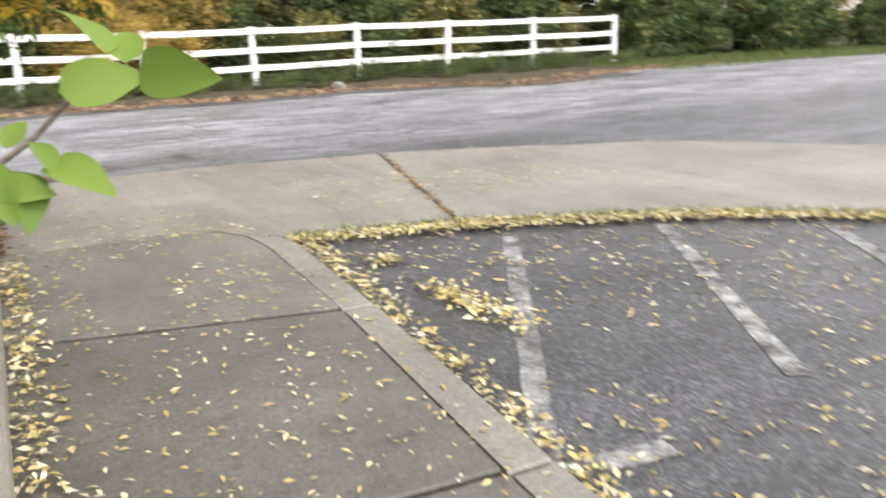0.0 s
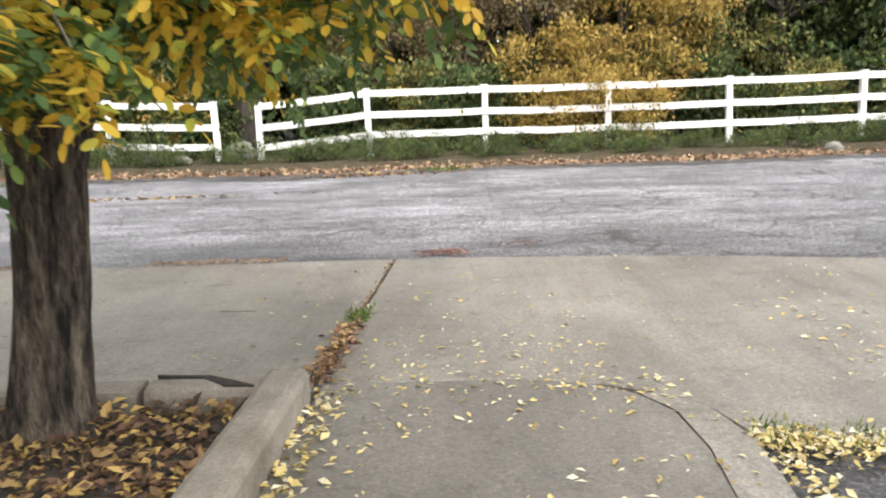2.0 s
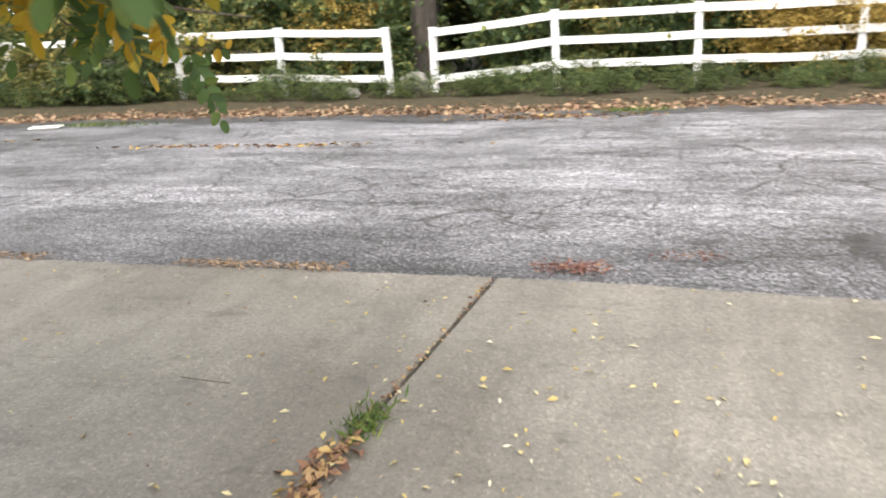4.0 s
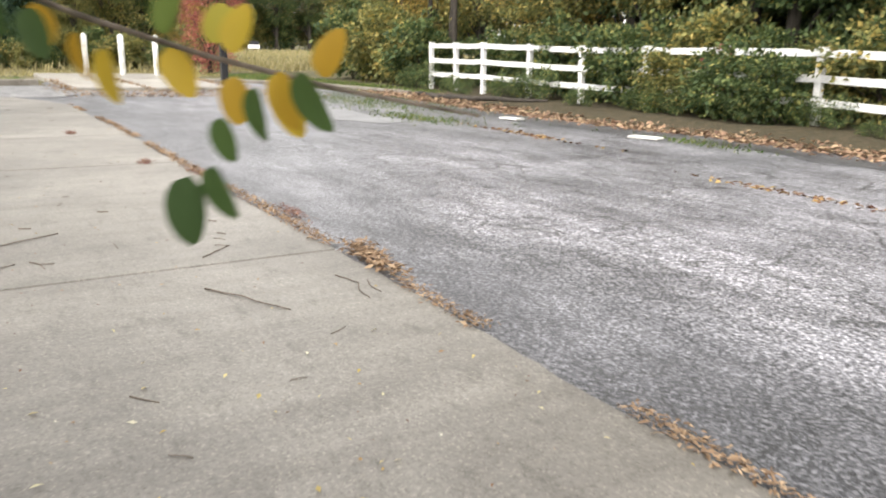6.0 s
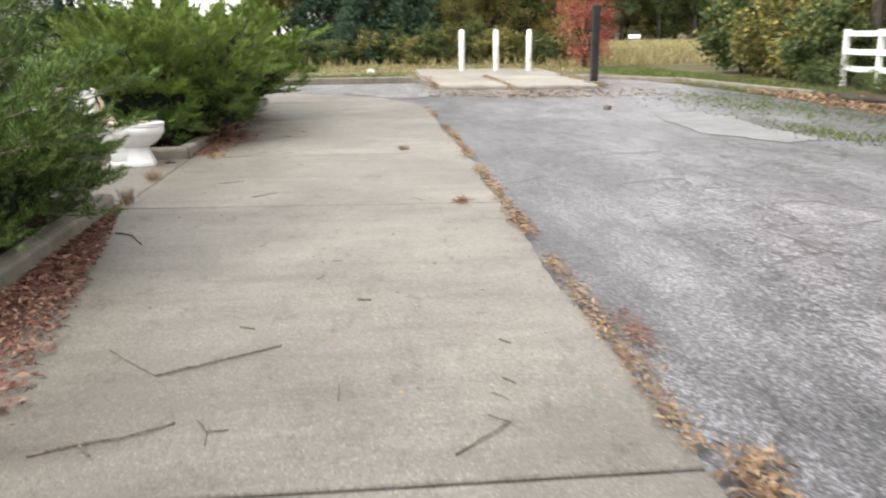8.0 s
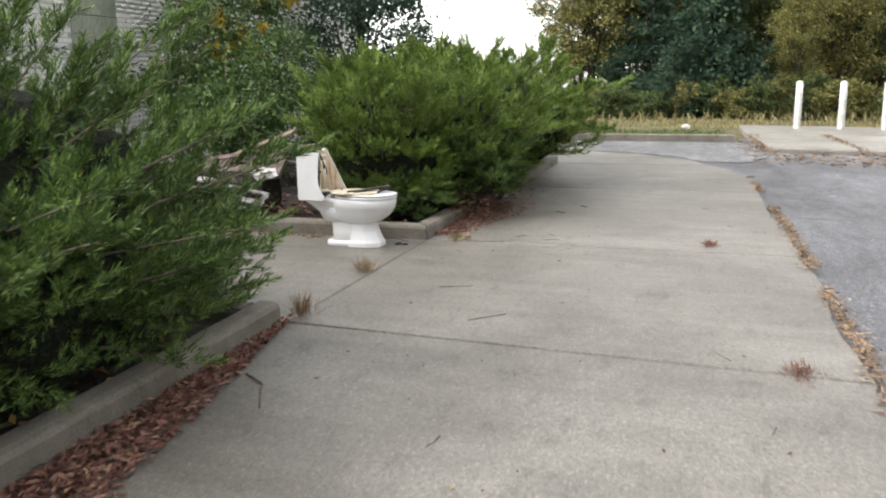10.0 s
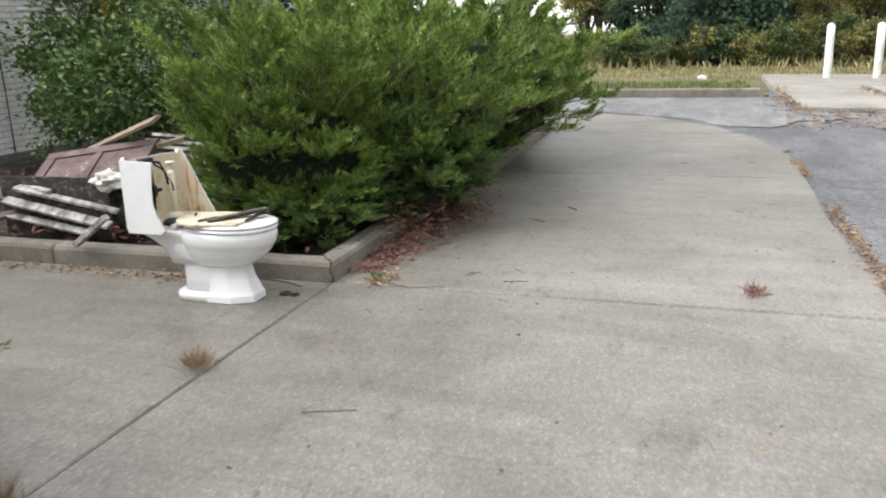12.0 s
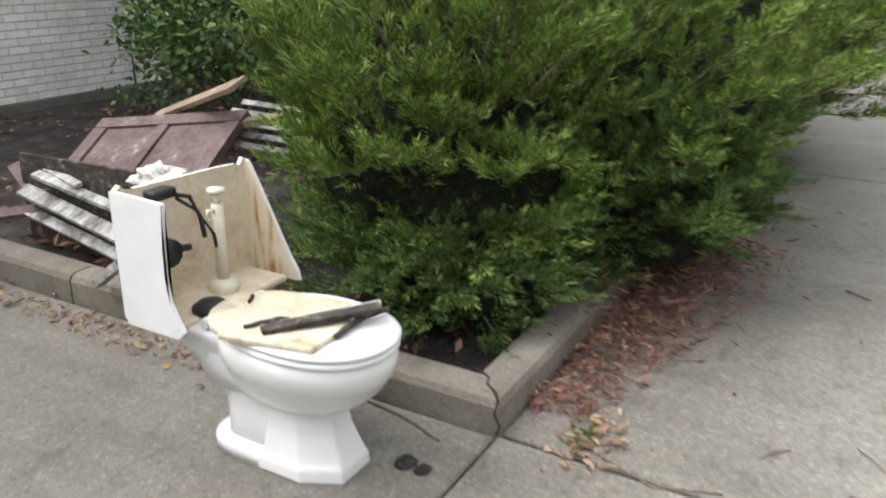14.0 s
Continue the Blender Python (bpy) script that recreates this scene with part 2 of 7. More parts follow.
b_.inputs["Roughness"].default_value = 0.22
M_TANK_IN, nt_, b_, g_ = start("stained_raw_ceramic")
n_ = tex(nt_, g_, 14.0, 6, 0.7, (1.0, 1.0, 0.12))
c_ = ramp(nt_, [(0.0, (0.62, 0.53, 0.38)), (0.48, (0.68, 0.60, 0.46)), (0.57, (0.46, 0.24, 0.08)), (0.72, (0.16, 0.06, 0.025))], n_.outputs[0])
gate_ = tex(nt_, g_, 5.0, 2, 0.5)
c_ = mix(nt_, "MIX", ramp(nt_, [(0.28, (0, 0, 0)), (0.40, (1, 1, 1))], gate_.outputs[0]), (0.70, 0.63, 0.50), c_)
nt_.links.new(c_, b_.inputs["Base Color"])
b_.inputs["Roughness"].default_value = 0.5
M_TANK_CREAM = surface("cream_raw_ceramic", [(0.3, (0.60, 0.52, 0.38)), (0.6, (0.70, 0.62, 0.48))], 5, 40, 0.12, 0.5, 0.2, 0.002, None, (0.74, 0.60, 0.42), 6, (0.52, 0.70))
M_CREAM = surface("cream_weathered_board", [(0.3, (0.50, 0.43, 0.31)), (0.6, (0.66, 0.60, 0.47))], 6, 50, 0.2, 0.6, 0.2, 0.002, None, (0.55, 0.42, 0.28), 7, (0.55, 0.7))
M_PLASTIC_WHITE = surface("yellowed_plastic", [(0.3, (0.66, 0.61, 0.48)), (0.7, (0.76, 0.72, 0.60))], 8, 50, 0.1, 0.45, 0.1, 0.001)
M_RUBBER = surface("black_rubber", [(0.3, (0.012, 0.012, 0.014)), (0.7, (0.03, 0.03, 0.034))], 12, 80, 0.2, 0.5, 0.2, 0.001)
M_CHARRED = surface("charred_wood", [(0.3, (0.02, 0.018, 0.016)), (0.55, (0.07, 0.06, 0.05)), (0.72, (0.30, 0.28, 0.25))], 22, 90, 0.5, 0.8, 0.8, 0.006)
M_DOOR = surface("faded_mauve_paint", [(0.3, (0.11, 0.075, 0.07)), (0.55, (0.17, 0.12, 0.115)), (0.62, (0.2, 0.145, 0.135)), (0.70, (0.55, 0.52, 0.5))], 7, 40, 0.3, 0.7, 0.5,
                 0.004, None, (0.6, 0.55, 0.5), 3)
M_OLD_WHITE = surface("peeling_white_wood", [(0.34, (0.09, 0.08, 0.07)), (0.47, (0.30, 0.29, 0.28)), (0.66, (0.60, 0.59, 0.57))], 12, 60, 0.3, 0.75, 0.6, 0.004, (0.35, 1, 1))
M_RAW_WOOD = surface("raw_grey_wood", [(0.3, (0.20, 0.15, 0.10)), (0.7, (0.38, 0.31, 0.22))], 9, 60, 0.35, 0.85, 0.5, 0.004, (0.3, 1, 1))
M_BRICK = surface("white_painted_brick", [(0.3, (0.76, 0.75, 0.72)), (0.6, (0.86, 0.85, 0.82))], 5, 60, 0.15, 0.7, 0.5, 0.004, None, (0.82, 0.82, 0.77), 2.0, (0.5, 0.7), per_object=0.07)
M_MORTAR = surface("painted_mortar", [(0.3, (0.42, 0.42, 0.40)), (0.7, (0.56, 0.56, 0.53))], 8, 80, 0.3, 0.95, 0.5, 0.003)
M_PLINTH = surface("dirty_grey_render", [(0.3, (0.10, 0.095, 0.085)), (0.7, (0.2, 0.19, 0.17))], 4, 50, 0.3, 0.9, 0.5, 0.005)
M_SHUTTER = surface("mouldy_board", [(0.3, (0.22, 0.26, 0.19)), (0.6, (0.38, 0.41, 0.33))], 3, 30, 0.25, 0.85, 0.3, 0.003, (1, 1, 0.4))
M_ROOF = surface("grey_shingle", [(0.3, (0.08, 0.08, 0.085)), (0.7, (0.15, 0.15, 0.155))], 3, 40, 0.4, 0.9, 0.6, 0.01)
M_STONE = surface("pale_stone", [(0.3, (0.16, 0.155, 0.14)), (0.7, (0.30, 0.29, 0.265))], 4, 40, 0.3, 0.9, 0.6, 0.01)
M_WHITE_BOARD = surface("bleached_board", [(0.3, (0.55, 0.54, 0.50)), (0.7, (0.74, 0.73, 0.70))], 5, 40, 0.2, 0.8, 0.4, 0.003)
M_PATCH = surface("pale_repair_patch", [(0.3, (0.18, 0.182, 0.186)), (0.7, (0.26, 0.263, 0.267))], 2, 90, 0.25, 0.85, 0.5, 0.004)

M_LOCUST = leafy("locust_leaves", [(0.0, (0.08, 0.17, 0.05)), (0.4, (0.13, 0.22, 0.05)), (0.55, (0.34, 0.33, 0.05)), (0.75, (0.60, 0.42, 0.04)), (1.0, (0.66, 0.48, 0.06))])
M_LOCUST_GREEN = leafy("green_leaflets", [(0.0, (0.060, 0.108, 0.040)), (0.6, (0.095, 0.160, 0.046)), (1.0, (0.17, 0.225, 0.052))])
M_LOCUST_YELLOW = leafy("yellow_leaflets", [(0.0, (0.48, 0.29, 0.035)), (0.6, (0.58, 0.41, 0.05)), (1.0, (0.28, 0.31, 0.05))])
M_LIME_LEAF = leafy("bright_green_leaves", [(0.0, (0.105, 0.175, 0.028)), (1.0, (0.18, 0.26, 0.048))])
M_WOOD_GREEN = leafy("woodland_green", [(0.0, (0.038, 0.066, 0.029)), (0.5, (0.084, 0.126, 0.049)), (0.85, (0.15, 0.195, 0.068)), (1.0, (0.38, 0.35, 0.11))])
M_WOOD_OLIVE = leafy("woodland_olive", [(0.0, (0.085, 0.105, 0.040)), (0.5, (0.185, 0.20, 0.072)), (0.8, (0.33, 0.30, 0.10)), (1.0, (0.55, 0.41, 0.13))])
M_WOOD_GOLD = leafy("woodland_gold", [(0.0, (0.20, 0.16, 0.05)), (0.5, (0.42, 0.30, 0.08)), (1.0, (0.62, 0.44, 0.13))])
M_WOOD_TAN = leafy("woodland_tan", [(0.0, (0.11, 0.09, 0.05)), (0.5, (0.22, 0.17, 0.095)), (1.0, (0.42, 0.32, 0.17))])
M_WOOD_RED = leafy("maple_red", [(0.0, (0.24, 0.07, 0.065)), (0.6, (0.42, 0.13, 0.11)), (1.0, (0.56, 0.26, 0.18))])
M_WOOD_BLUE = leafy("dark_conifer_green", [(0.0, (0.032, 0.065, 0.045)), (0.6, (0.065, 0.117, 0.077)), (1.0, (0.121, 0.182, 0.101))])
M_JUNIPER = leafy("juniper_green", [(0.0, (0.060, 0.108, 0.026)), (0.5, (0.145, 0.235, 0.050)), (0.8, (0.255, 0.35, 0.073)), (1.0, (0.40, 0.47, 0.125))], 0.6, 0.07, 2.6, 0.5)
# Darker copy of the juniper green, with shade put into the colour.
M_JUNIPER_SHADED = leafy("shaded_juniper_green", [(0.0, (0.040, 0.080, 0.026)), (0.5, (0.088, 0.160, 0.043)), (0.8, (0.165, 0.245, 0.062)), (1.0, (0.30, 0.37, 0.105))], 0.6, 0.07, 2.6, 0.5)
# Near-black green: the shade inside the shrubs is put into this colour.
M_JUNIPER_CORE = surface("juniper_inner_shade", [(0.38, (0.005, 0.008, 0.003)), (0.52, (0.016, 0.025, 0.009)), (0.66, (0.05, 0.055, 0.022))], 45, 120, 0.6, 0.95, 1.0, 0.04)
M_JUNIPER_DRY = leafy("dead_juniper", [(0.0, (0.06, 0.035, 0.025)), (1.0, (0.15, 0.075, 0.05))], 0.8, 0.1)
M_SHRUB = leafy("shrub_green", [(0.0, (0.042, 0.085, 0.026)), (0.6, (0.092, 0.160, 0.046)), (1.0, (0.165, 0.230, 0.070))], 0.5, 0.15)
M_FALLEN = leafy("fallen_yellow_leaves", [(0.0, (0.377, 0.280, 0.094)), (0.45, (0.498, 0.409, 0.175)), (0.8, (0.573, 0.524, 0.347)), (0.92, (0.616, 0.583, 0.454)), (1.0, (0.225, 0.160, 0.071))], 0.7, 0.1)
M_FALLEN_BROWN = leafy("fallen_brown_leaves", [(0.0, (0.090, 0.049, 0.037)), (0.4, (0.196, 0.107, 0.067)), (0.7, (0.323, 0.210, 0.113)), (1.0, (0.466, 0.337, 0.127))], 0.8, 0.1)
M_FALLEN_BED = leafy("bed_leaves", [(0.0, (0.050, 0.032, 0.025)), (0.45, (0.140, 0.079, 0.050)), (0.7, (0.298, 0.197, 0.082)), (1.0, (0.479, 0.335, 0.104))], 0.8, 0.1)
M_ORANGE_LITTER = leafy("orange_leaf_litter", [(0.0, (0.13, 0.08, 0.055)), (0.5, (0.29, 0.18, 0.12)), (1.0, (0.42, 0.31, 0.19))], 0.8, 0.1)
M_RED_BITS = leafy("red_mulch_bits", [(0.0, (0.11, 0.05, 0.04)), (0.6, (0.22, 0.10, 0.08)), (1.0, (0.42, 0.27, 0.18))], 0.9, 0.05)
M_STRAW = leafy("dry_straw", [(0.0, (0.151, 0.098, 0.063)), (0.6, (0.302, 0.202, 0.126)), (1.0, (0.455, 0.338, 0.221))], 0.85, 0.1)
M_PALE_STRAW = leafy("pale_dry_grass", [(0.0, (0.24, 0.17, 0.10)), (0.6, (0.40, 0.30, 0.19)), (1.0, (0.55, 0.44, 0.30))], 0.85, 0.2)
M_GRASS = leafy("grass_blades", [(0.0, (0.05, 0.10, 0.02)), (0.6, (0.11, 0.17, 0.04)), (1.0, (0.26, 0.26, 0.09))])
M_DRY_GRASS = leafy("dry_meadow_grass", [(0.0, (0.22, 0.20, 0.08)), (0.6, (0.36, 0.31, 0.15)), (1.0, (0.46, 0.40, 0.22))])


# ---- builders ----
R = random.Random(7)
G = np.random.default_rng(11)


def height(x, y):
    """The ground falls a little towards the far side of the road and down the lane."""
    return -0.012 * min(max(y - 9.1, 0), 8.5) - 0.008 * min(max(-12 - x, 0), 24)


def link(name, me, material, parent=None, label=""):
    ob = new(name, me)
    if material and not me.materials:
        me.materials.append(material)
    if parent:
        ob.parent = parent
    if label:
        ob["label"] = label
    return ob


def part(name, bm, material, parent=None, label="", smooth=False):
    me = bpy.data.meshes.new(name)
    bm.normal_update()
    bm.to_mesh(me)
    bm.free()
    if smooth:
        for p in me.polygons:
            p.use_smooth = True
    return link(name, me, material, parent, label)


def raw(name, verts, faces):
    """A mesh from arrays; faces all have the same number of corners."""
    verts, faces = np.asarray(verts, np.float32), np.asarray(faces, np.int32)
    me = bpy.data.meshes.new(name)
    n, k = faces.shape
    me.vertices.add(len(verts))
    me.vertices.foreach_set("co", verts.ravel())
    me.loops.add(n * k)
    me.loops.foreach_set("vertex_index", faces.ravel())
    me.polygons.add(n)
    me.polygons.foreach_set("loop_start", np.arange(0, n * k, k, dtype=np.int32))
    me.polygons.foreach_set("loop_total", np.full(n, k, np.int32))
    me.update(calc_edges=True)
    return me


def thing(name, x, y, z, label, category, group="", rz=0.0):
    ob = new(name)
    ob.empty_display_size = 0.1
    ob.matrix_world = pose(x, y, z, 0, 0, rz)
    return tagged(ob, label, category, group)


def box(bm, x0, x1, y0, y1, z0, z1, bevel=0.0, m=None):
    made = bmesh.ops.create_cube(bm, size=1)
    vs = made["verts"]
    for v in vs:
        v.co = Vector((x0 + (v.co.x + 0.5) * (x1 - x0), y0 + (v.co.y + 0.5) * (y1 - y0), z0 + (v.co.z + 0.5) * (z1 - z0)))
    if bevel:
        es = list({e for v in vs for e in v.link_edges})
        out = bmesh.ops.bevel(bm, geom=es, offset=bevel, segments=2, affect="EDGES", profile=0.6)
        vs = list({v for f in out["faces"] for v in f.verts} | {v for v in vs if v.is_valid})
    if m:
        bmesh.ops.transform(bm, matrix=m, verts=[v for v in vs if v.is_valid])
    return vs


def tube(bm, pts, radii, sides=8, cap=True):
    """A tapered round limb along points."""
    rings = []
    for i, p in enumerate(pts):
        p = Vector(p)
        d = (Vector(pts[min(i + 1, len(pts) - 1)]) - Vector(pts[max(i - 1, 0)])).normalized()
        u = d.cross(Vector((0, 0, 1))) if abs(d.z) < 0.9 else d.cross(Vector((1, 0, 0)))
        u.normalize()
        w = d.cross(u)
        rings.append([bm.verts.new(p + (u * math.cos(a) + w * math.sin(a)) * radii[i]) for a in [k * 2 * math.pi / sides for k in range(sides)]])
    for a, b in zip(rings, rings[1:]):
        for k in range(sides):
            bm.faces.new((a[k], a[(k + 1) % sides], b[(k + 1) % sides], b[k]))
    if cap:
        bm.faces.new(rings[-1])
        bm.faces.new(rings[0][::-1])
    return rings


def prism(bm, poly, top, bottom, edge=0.012, z_at=None):
    """A slab over a plan outline, with a small bevelled rim."""
    c = sum((Vector((x, y, 0)) for x, y in poly), Vector()) / len(poly)
    lift = z_at or (lambda x, y: 0.0)
    low, mid, up = [], [], []
    for x, y in poly:
        d = (c - Vector((x, y, 0))).normalized() * edge
        h = lift(x, y)
        low.append(bm.verts.new((x, y, bottom + h)))
        mid.append(bm.verts.new((x, y, top - edge + h)))
        up.append(bm.verts.new((x + d.x, y + d.y, top + h)))
    n = len(poly)
    for i in range(n):
        j = (i + 1) % n
        bm.faces.new((low[i], low[j], mid[j], mid[i]))
        bm.faces.new((mid[i], mid[j], up[j], up[i]))
    f = bm.faces.new(up)
    bmesh.ops.triangulate(bm, faces=[f])
    bmesh.ops.recalc_face_normals(bm, faces=bm.faces[:])


def ragged(pts, step=0.18, amount=0.02, seed=0):
    """Points along a line, broken up as a worn edge is."""
    out = []
    for (x0, y0), (x1, y1) in zip(pts, pts[1:]):
        n = max(1, int(math.hypot(x1 - x0, y1 - y0) / step))
        for i in range(n):
            t = i / n
            k = amount * noise.noise((x0 + (x1 - x0) * t * 1.0 + seed, (y0 + (y1 - y0) * t) * 1.7, seed)) * 2 + amount * R.uniform(-0.3, 0.3)
            dx, dy = (y1 - y0), -(x1 - x0)
            q = math.hypot(dx, dy)
            out.append((x0 + (x1 - x0) * t + dx / q * k, y0 + (y1 - y0) * t + dy / q * k))
    out.append(pts[-1])
    return out


def inside(poly, x, y):
    hit = False
    for (x0, y0), (x1, y1) in zip(poly, poly[1:] + poly[:1]):
        if (y0 > y) != (y1 > y) and x < (x1 - x0) * (y - y0) / (y1 - y0) + x0:
            hit = not hit
    return hit


def leaves_mesh(name, centres, dirs, ups, length, width, fold=0.25):
    """Many folded leaf blades: arrays of places, directions and up vectors, lengths and widths."""
    c, d, u = (np.asarray(a, float) for a in (centres, dirs, ups))
    d = d / (np.linalg.norm(d, axis=1, keepdims=True) + 1e-9)
    s = np.cross(d, u)
    s /= np.linalg.norm(s, axis=1, keepdims=True) + 1e-9
    n = np.cross(s, d)
    L, W = np.asarray(length, float).reshape(-1, 1), np.asarray(width, float).reshape(-1, 1)
    v = np.stack([c, c + d * L * 0.45 + s * W * 0.5 + n * W * fold, c + d * L, c + d * L * 0.45 - s * W * 0.5 + n * W * fold], 1).reshape(-1, 3)
    k = np.arange(len(c))[:, None] * 4
    f = np.concatenate([k + [0, 1, 2], k + [0, 2, 3]], 1).reshape(-1, 3)
    return raw(name, v, f)


def unit(n):
    v = G.normal(size=(n, 3))
    return v / np.linalg.norm(v, axis=1, keepdims=True)


def flat_leaves(name, pts, length, material, label, category="leaves", tilt=0.25, spread=0.45, width=0.5):
    """Leaves lying on the ground at (x, y, z)."""
    pts = np.asarray(pts, float)
    n = len(pts)
    a = G.uniform(0, 2 * math.pi, n)
    d = np.stack([np.cos(a), np.sin(a), G.normal(0, tilt, n) * 0.5], 1)
    u = np.stack([G.normal(0, tilt, n), G.normal(0, tilt, n), np.ones(n)], 1)
    L = length * G.uniform(1 - spread, 1 + spread, n)
    me = leaves_mesh(name, pts + [0, 0, 0.004], d, u, L, L * width * G.uniform(0.75, 1.2, n))
    return tagged(link(name, me, material), label, category, "", "stuff")


def blades(name, pts, tall, material, label, category="grass", lean=0.35, width=0.006):
    """Grass blades standing at (x, y, z)."""
    pts = np.asarray(pts, float)
    n = len(pts)
    d = np.stack([G.normal(0, lean, n), G.normal(0, lean, n), np.ones(n)], 1)
    L = tall * G.uniform(0.4, 1.2, n)
    me = leaves_mesh(name, pts, d, unit(n), L, np.full(n, width) * G.uniform(0.7, 1.4, n), 0.1)
    return tagged(link(name, me, material), label, category, "", "stuff")


# ---- the ground ----
steps = sorted({*range(-220, 221, 20), *range(-60, 41, 2)})
gv = [(x, y, height(x, y) - 0.06 - (0.35 if (-19 < x < 8 and -6 < y < 16.5) else 0) + 0.02 * noise.noise((x * 0.7, y * 0.7, 0))) for y in steps for x in steps]
nx = len(steps)
gf = [(j * nx + i, j * nx + i + 1, (j + 1) * nx + i + 1, (j + 1) * nx + i) for j in range(nx - 1) for i in range(nx - 1)]
tagged(link("ground", raw("ground", gv, gf), M_GROUND), "rough grass and earth around the lane and woods", "ground", "", "structure")

# ---- road: worn asphalt between the lane and the woods ----
EDGE = [(9.6, -6.0), (9.3, 1.5), (8.7, 3.6), (7.5, 5.75), (6.3, 7.2), (4.85, 8.0), (3.47, 8.57), (1.6, 8.93), (0.0, 9.04), (-4.3, 9.07), (-8.28, 9.08), (-12.3, 9.11), (-16.8, 9.07),
        (-18.2, 8.8), (-19.6, 8.3), (-20.8, 7.4), (-21.6, 6.2), (-22.0, 4.2), (-22.2, 0.5)]
FAR = [(-25.2, 0.5), (-25.4, 9.4), (-27.6, 9.6), (-27.6, 15.6), (-22.0, 16.5), (-16.9, 16.5), (-11.4, 16.2), (-8.0, 16.7), (-4.6, 16.6), (-2.0, 16.3), (1.0, 16.65), (4.0, 16.4),
       (7.4, 16.6), (10.2, 15.2), (13.0, 15.9), (16.5, 16.9), (24.0, 15.5), (34.0, 10.0), (34.0, -6.0)]
far_line = ragged(FAR, 0.35, 0.10, 3)


def sheet(name, outline, z, material, label, category, edge=0.004):
    bm = bmesh.new()
    vs = [bm.verts.new((x, y, height(x, y) + z)) for x, y in outline]
    es = [bm.edges.new((a, b)) for a, b in zip(vs, vs[1:] + vs[:1])]
    bmesh.ops.triangle_fill(bm, edges=es, use_beauty=True)
    for f in bm.faces:
        if f.normal.z < 0:
            f.normal_flip()
    return tagged(part(name, bm, material), label, category, "", "structure")


road_outline = [(x, y - 0.1 if y > 8.5 else y) for x, y in EDGE] + far_line
sheet("road", road_outline, -0.015, M_ROAD, "worn grey asphalt road with cracks and pale drifts", "road")
strip = [(x, y + 0.0) for x, y in far_line if -21 < x < 14]
sheet("road_border", strip + [(x, y - 0.75 - 0.35 * noise.noise((x * 0.6, 3, 0))) for x, y in reversed(strip)], -0.010, M_ROAD_EDGE,
      "dark sealed asphalt along the wooded side", "road")

# ---- parking lot ----
LOT_EDGE = [(0.85, -6.0), (1.05, 1.5), (1.24, 3.6), (1.34, 4.4), (1.42, 5.1), (1.47, 5.8)]
LOT_TOP = [(1.47, 5.88), (2.0, 5.74), (2.6, 5.55), (3.2, 5.25), (3.77, 4.98), (4.4, 4.55), (4.95, 4.05), (5.6, 3.2), (6.1, 2.0), (6.3, 0.0), (6.4, -6.0)]
sheet("parking_lot", [(x - 0.05, y) for x, y in LOT_EDGE] + [(x, y + 0.05) for x, y in LOT_TOP], -0.035, M_LOT, "dark asphalt parking bay strewn with yellow leaves", "parking lot")


def stripe(x0, y0, x1, y1, w):
    d = Vector((x1 - x0, y1 - y0, 0))
    s = Vector((-d.y, d.x, 0)).normalized() * w / 2
    bm = bmesh.new()
    n = 26
    a, b = [], []
    for i in range(n + 1):
        p = Vector((x0, y0, 0)) + d * i / n
        j = R.uniform(-0.012, 0.012)
        a.append(bm.verts.new((p.x + s.x * (1 + j * 6), p.y + s.y * (1 + j * 6), -0.031)))
        b.append(bm.verts.new((p.x - s.x * (1 - j * 6), p.y - s.y * (1 - j * 6), -0.031)))
    for i in range(n):
        bm.faces.new((a[i], b[i], b[i + 1], a[i + 1]))
    for f in bm.faces:
        if f.normal.z < 0:
            f.normal_flip()
    tagged(part("parking_stripe", bm, M_LINE), "worn white painted line on dark asphalt", "parking line", "parking stripes")


bm_dir = (0.546, 0.838)
for (x, y, run) in ((2.74, 5.28, 2.85), (3.68, 4.86, 2.35), (4.55, 4.28, 2.35)):
    stripe(x, y, x - bm_dir[0] * run, y - bm_dir[1] * run, 0.10)
stripe(1.14, 2.86, 1.60, 2.78, 0.10)

# ---- concrete lane, apron and walk, slab by slab ----
lane = tagged(new("lane_pavement"), "weathered concrete drive-through lane cut into slabs", "pavement", "", "structure")
gap = 0.012


def slab(poly, name="slab", top=0.0, parent=lane, material=M_CONCRETE):
    bm = bmesh.new()
    prism(bm, poly, top, top - 0.14, 0.008, height)
    return part(name, bm, material, parent)


edge_pts = ragged(EDGE, 0.09, 0.028, 9)


def edge_between(xa, xb):
    """The ragged road edge from xa down to xb (xa > xb)."""
    return [(x, y) for x, y in edge_pts if xb <= x <= xa and y > 4.0]


def at_edge(x):
    near = min(edge_pts, key=lambda p: abs(p[0] - x) + (0 if p[1] > 4 else 9))
    return near[1]


K = 6.31
slab([(-0.16 + gap, 6.52)] + [(0.0 + gap, at_edge(0.0))] + edge_between(3.3, 0.1)[::-1] + [(3.45 - gap, 8.56), (2.57 - gap, 5.60)]
     + [(2.0, 5.76), (1.49, 5.90), (1.40, 6.18), (1.25, 6.34), (1.04, 6.45), (0.68, 6.52)])
slab([(2.57 + gap, 5.58), (3.45 + gap, 8.56)] + [p for p in edge_pts if 3.55 < p[0] < 8.7 and p[1] > 3.6][::-1] + [(8.75, 3.5), (5.6, 3.25)] + [(4.95, 4.07), (4.4, 4.57), (3.77, 5.0), (3.2, 5.27)])
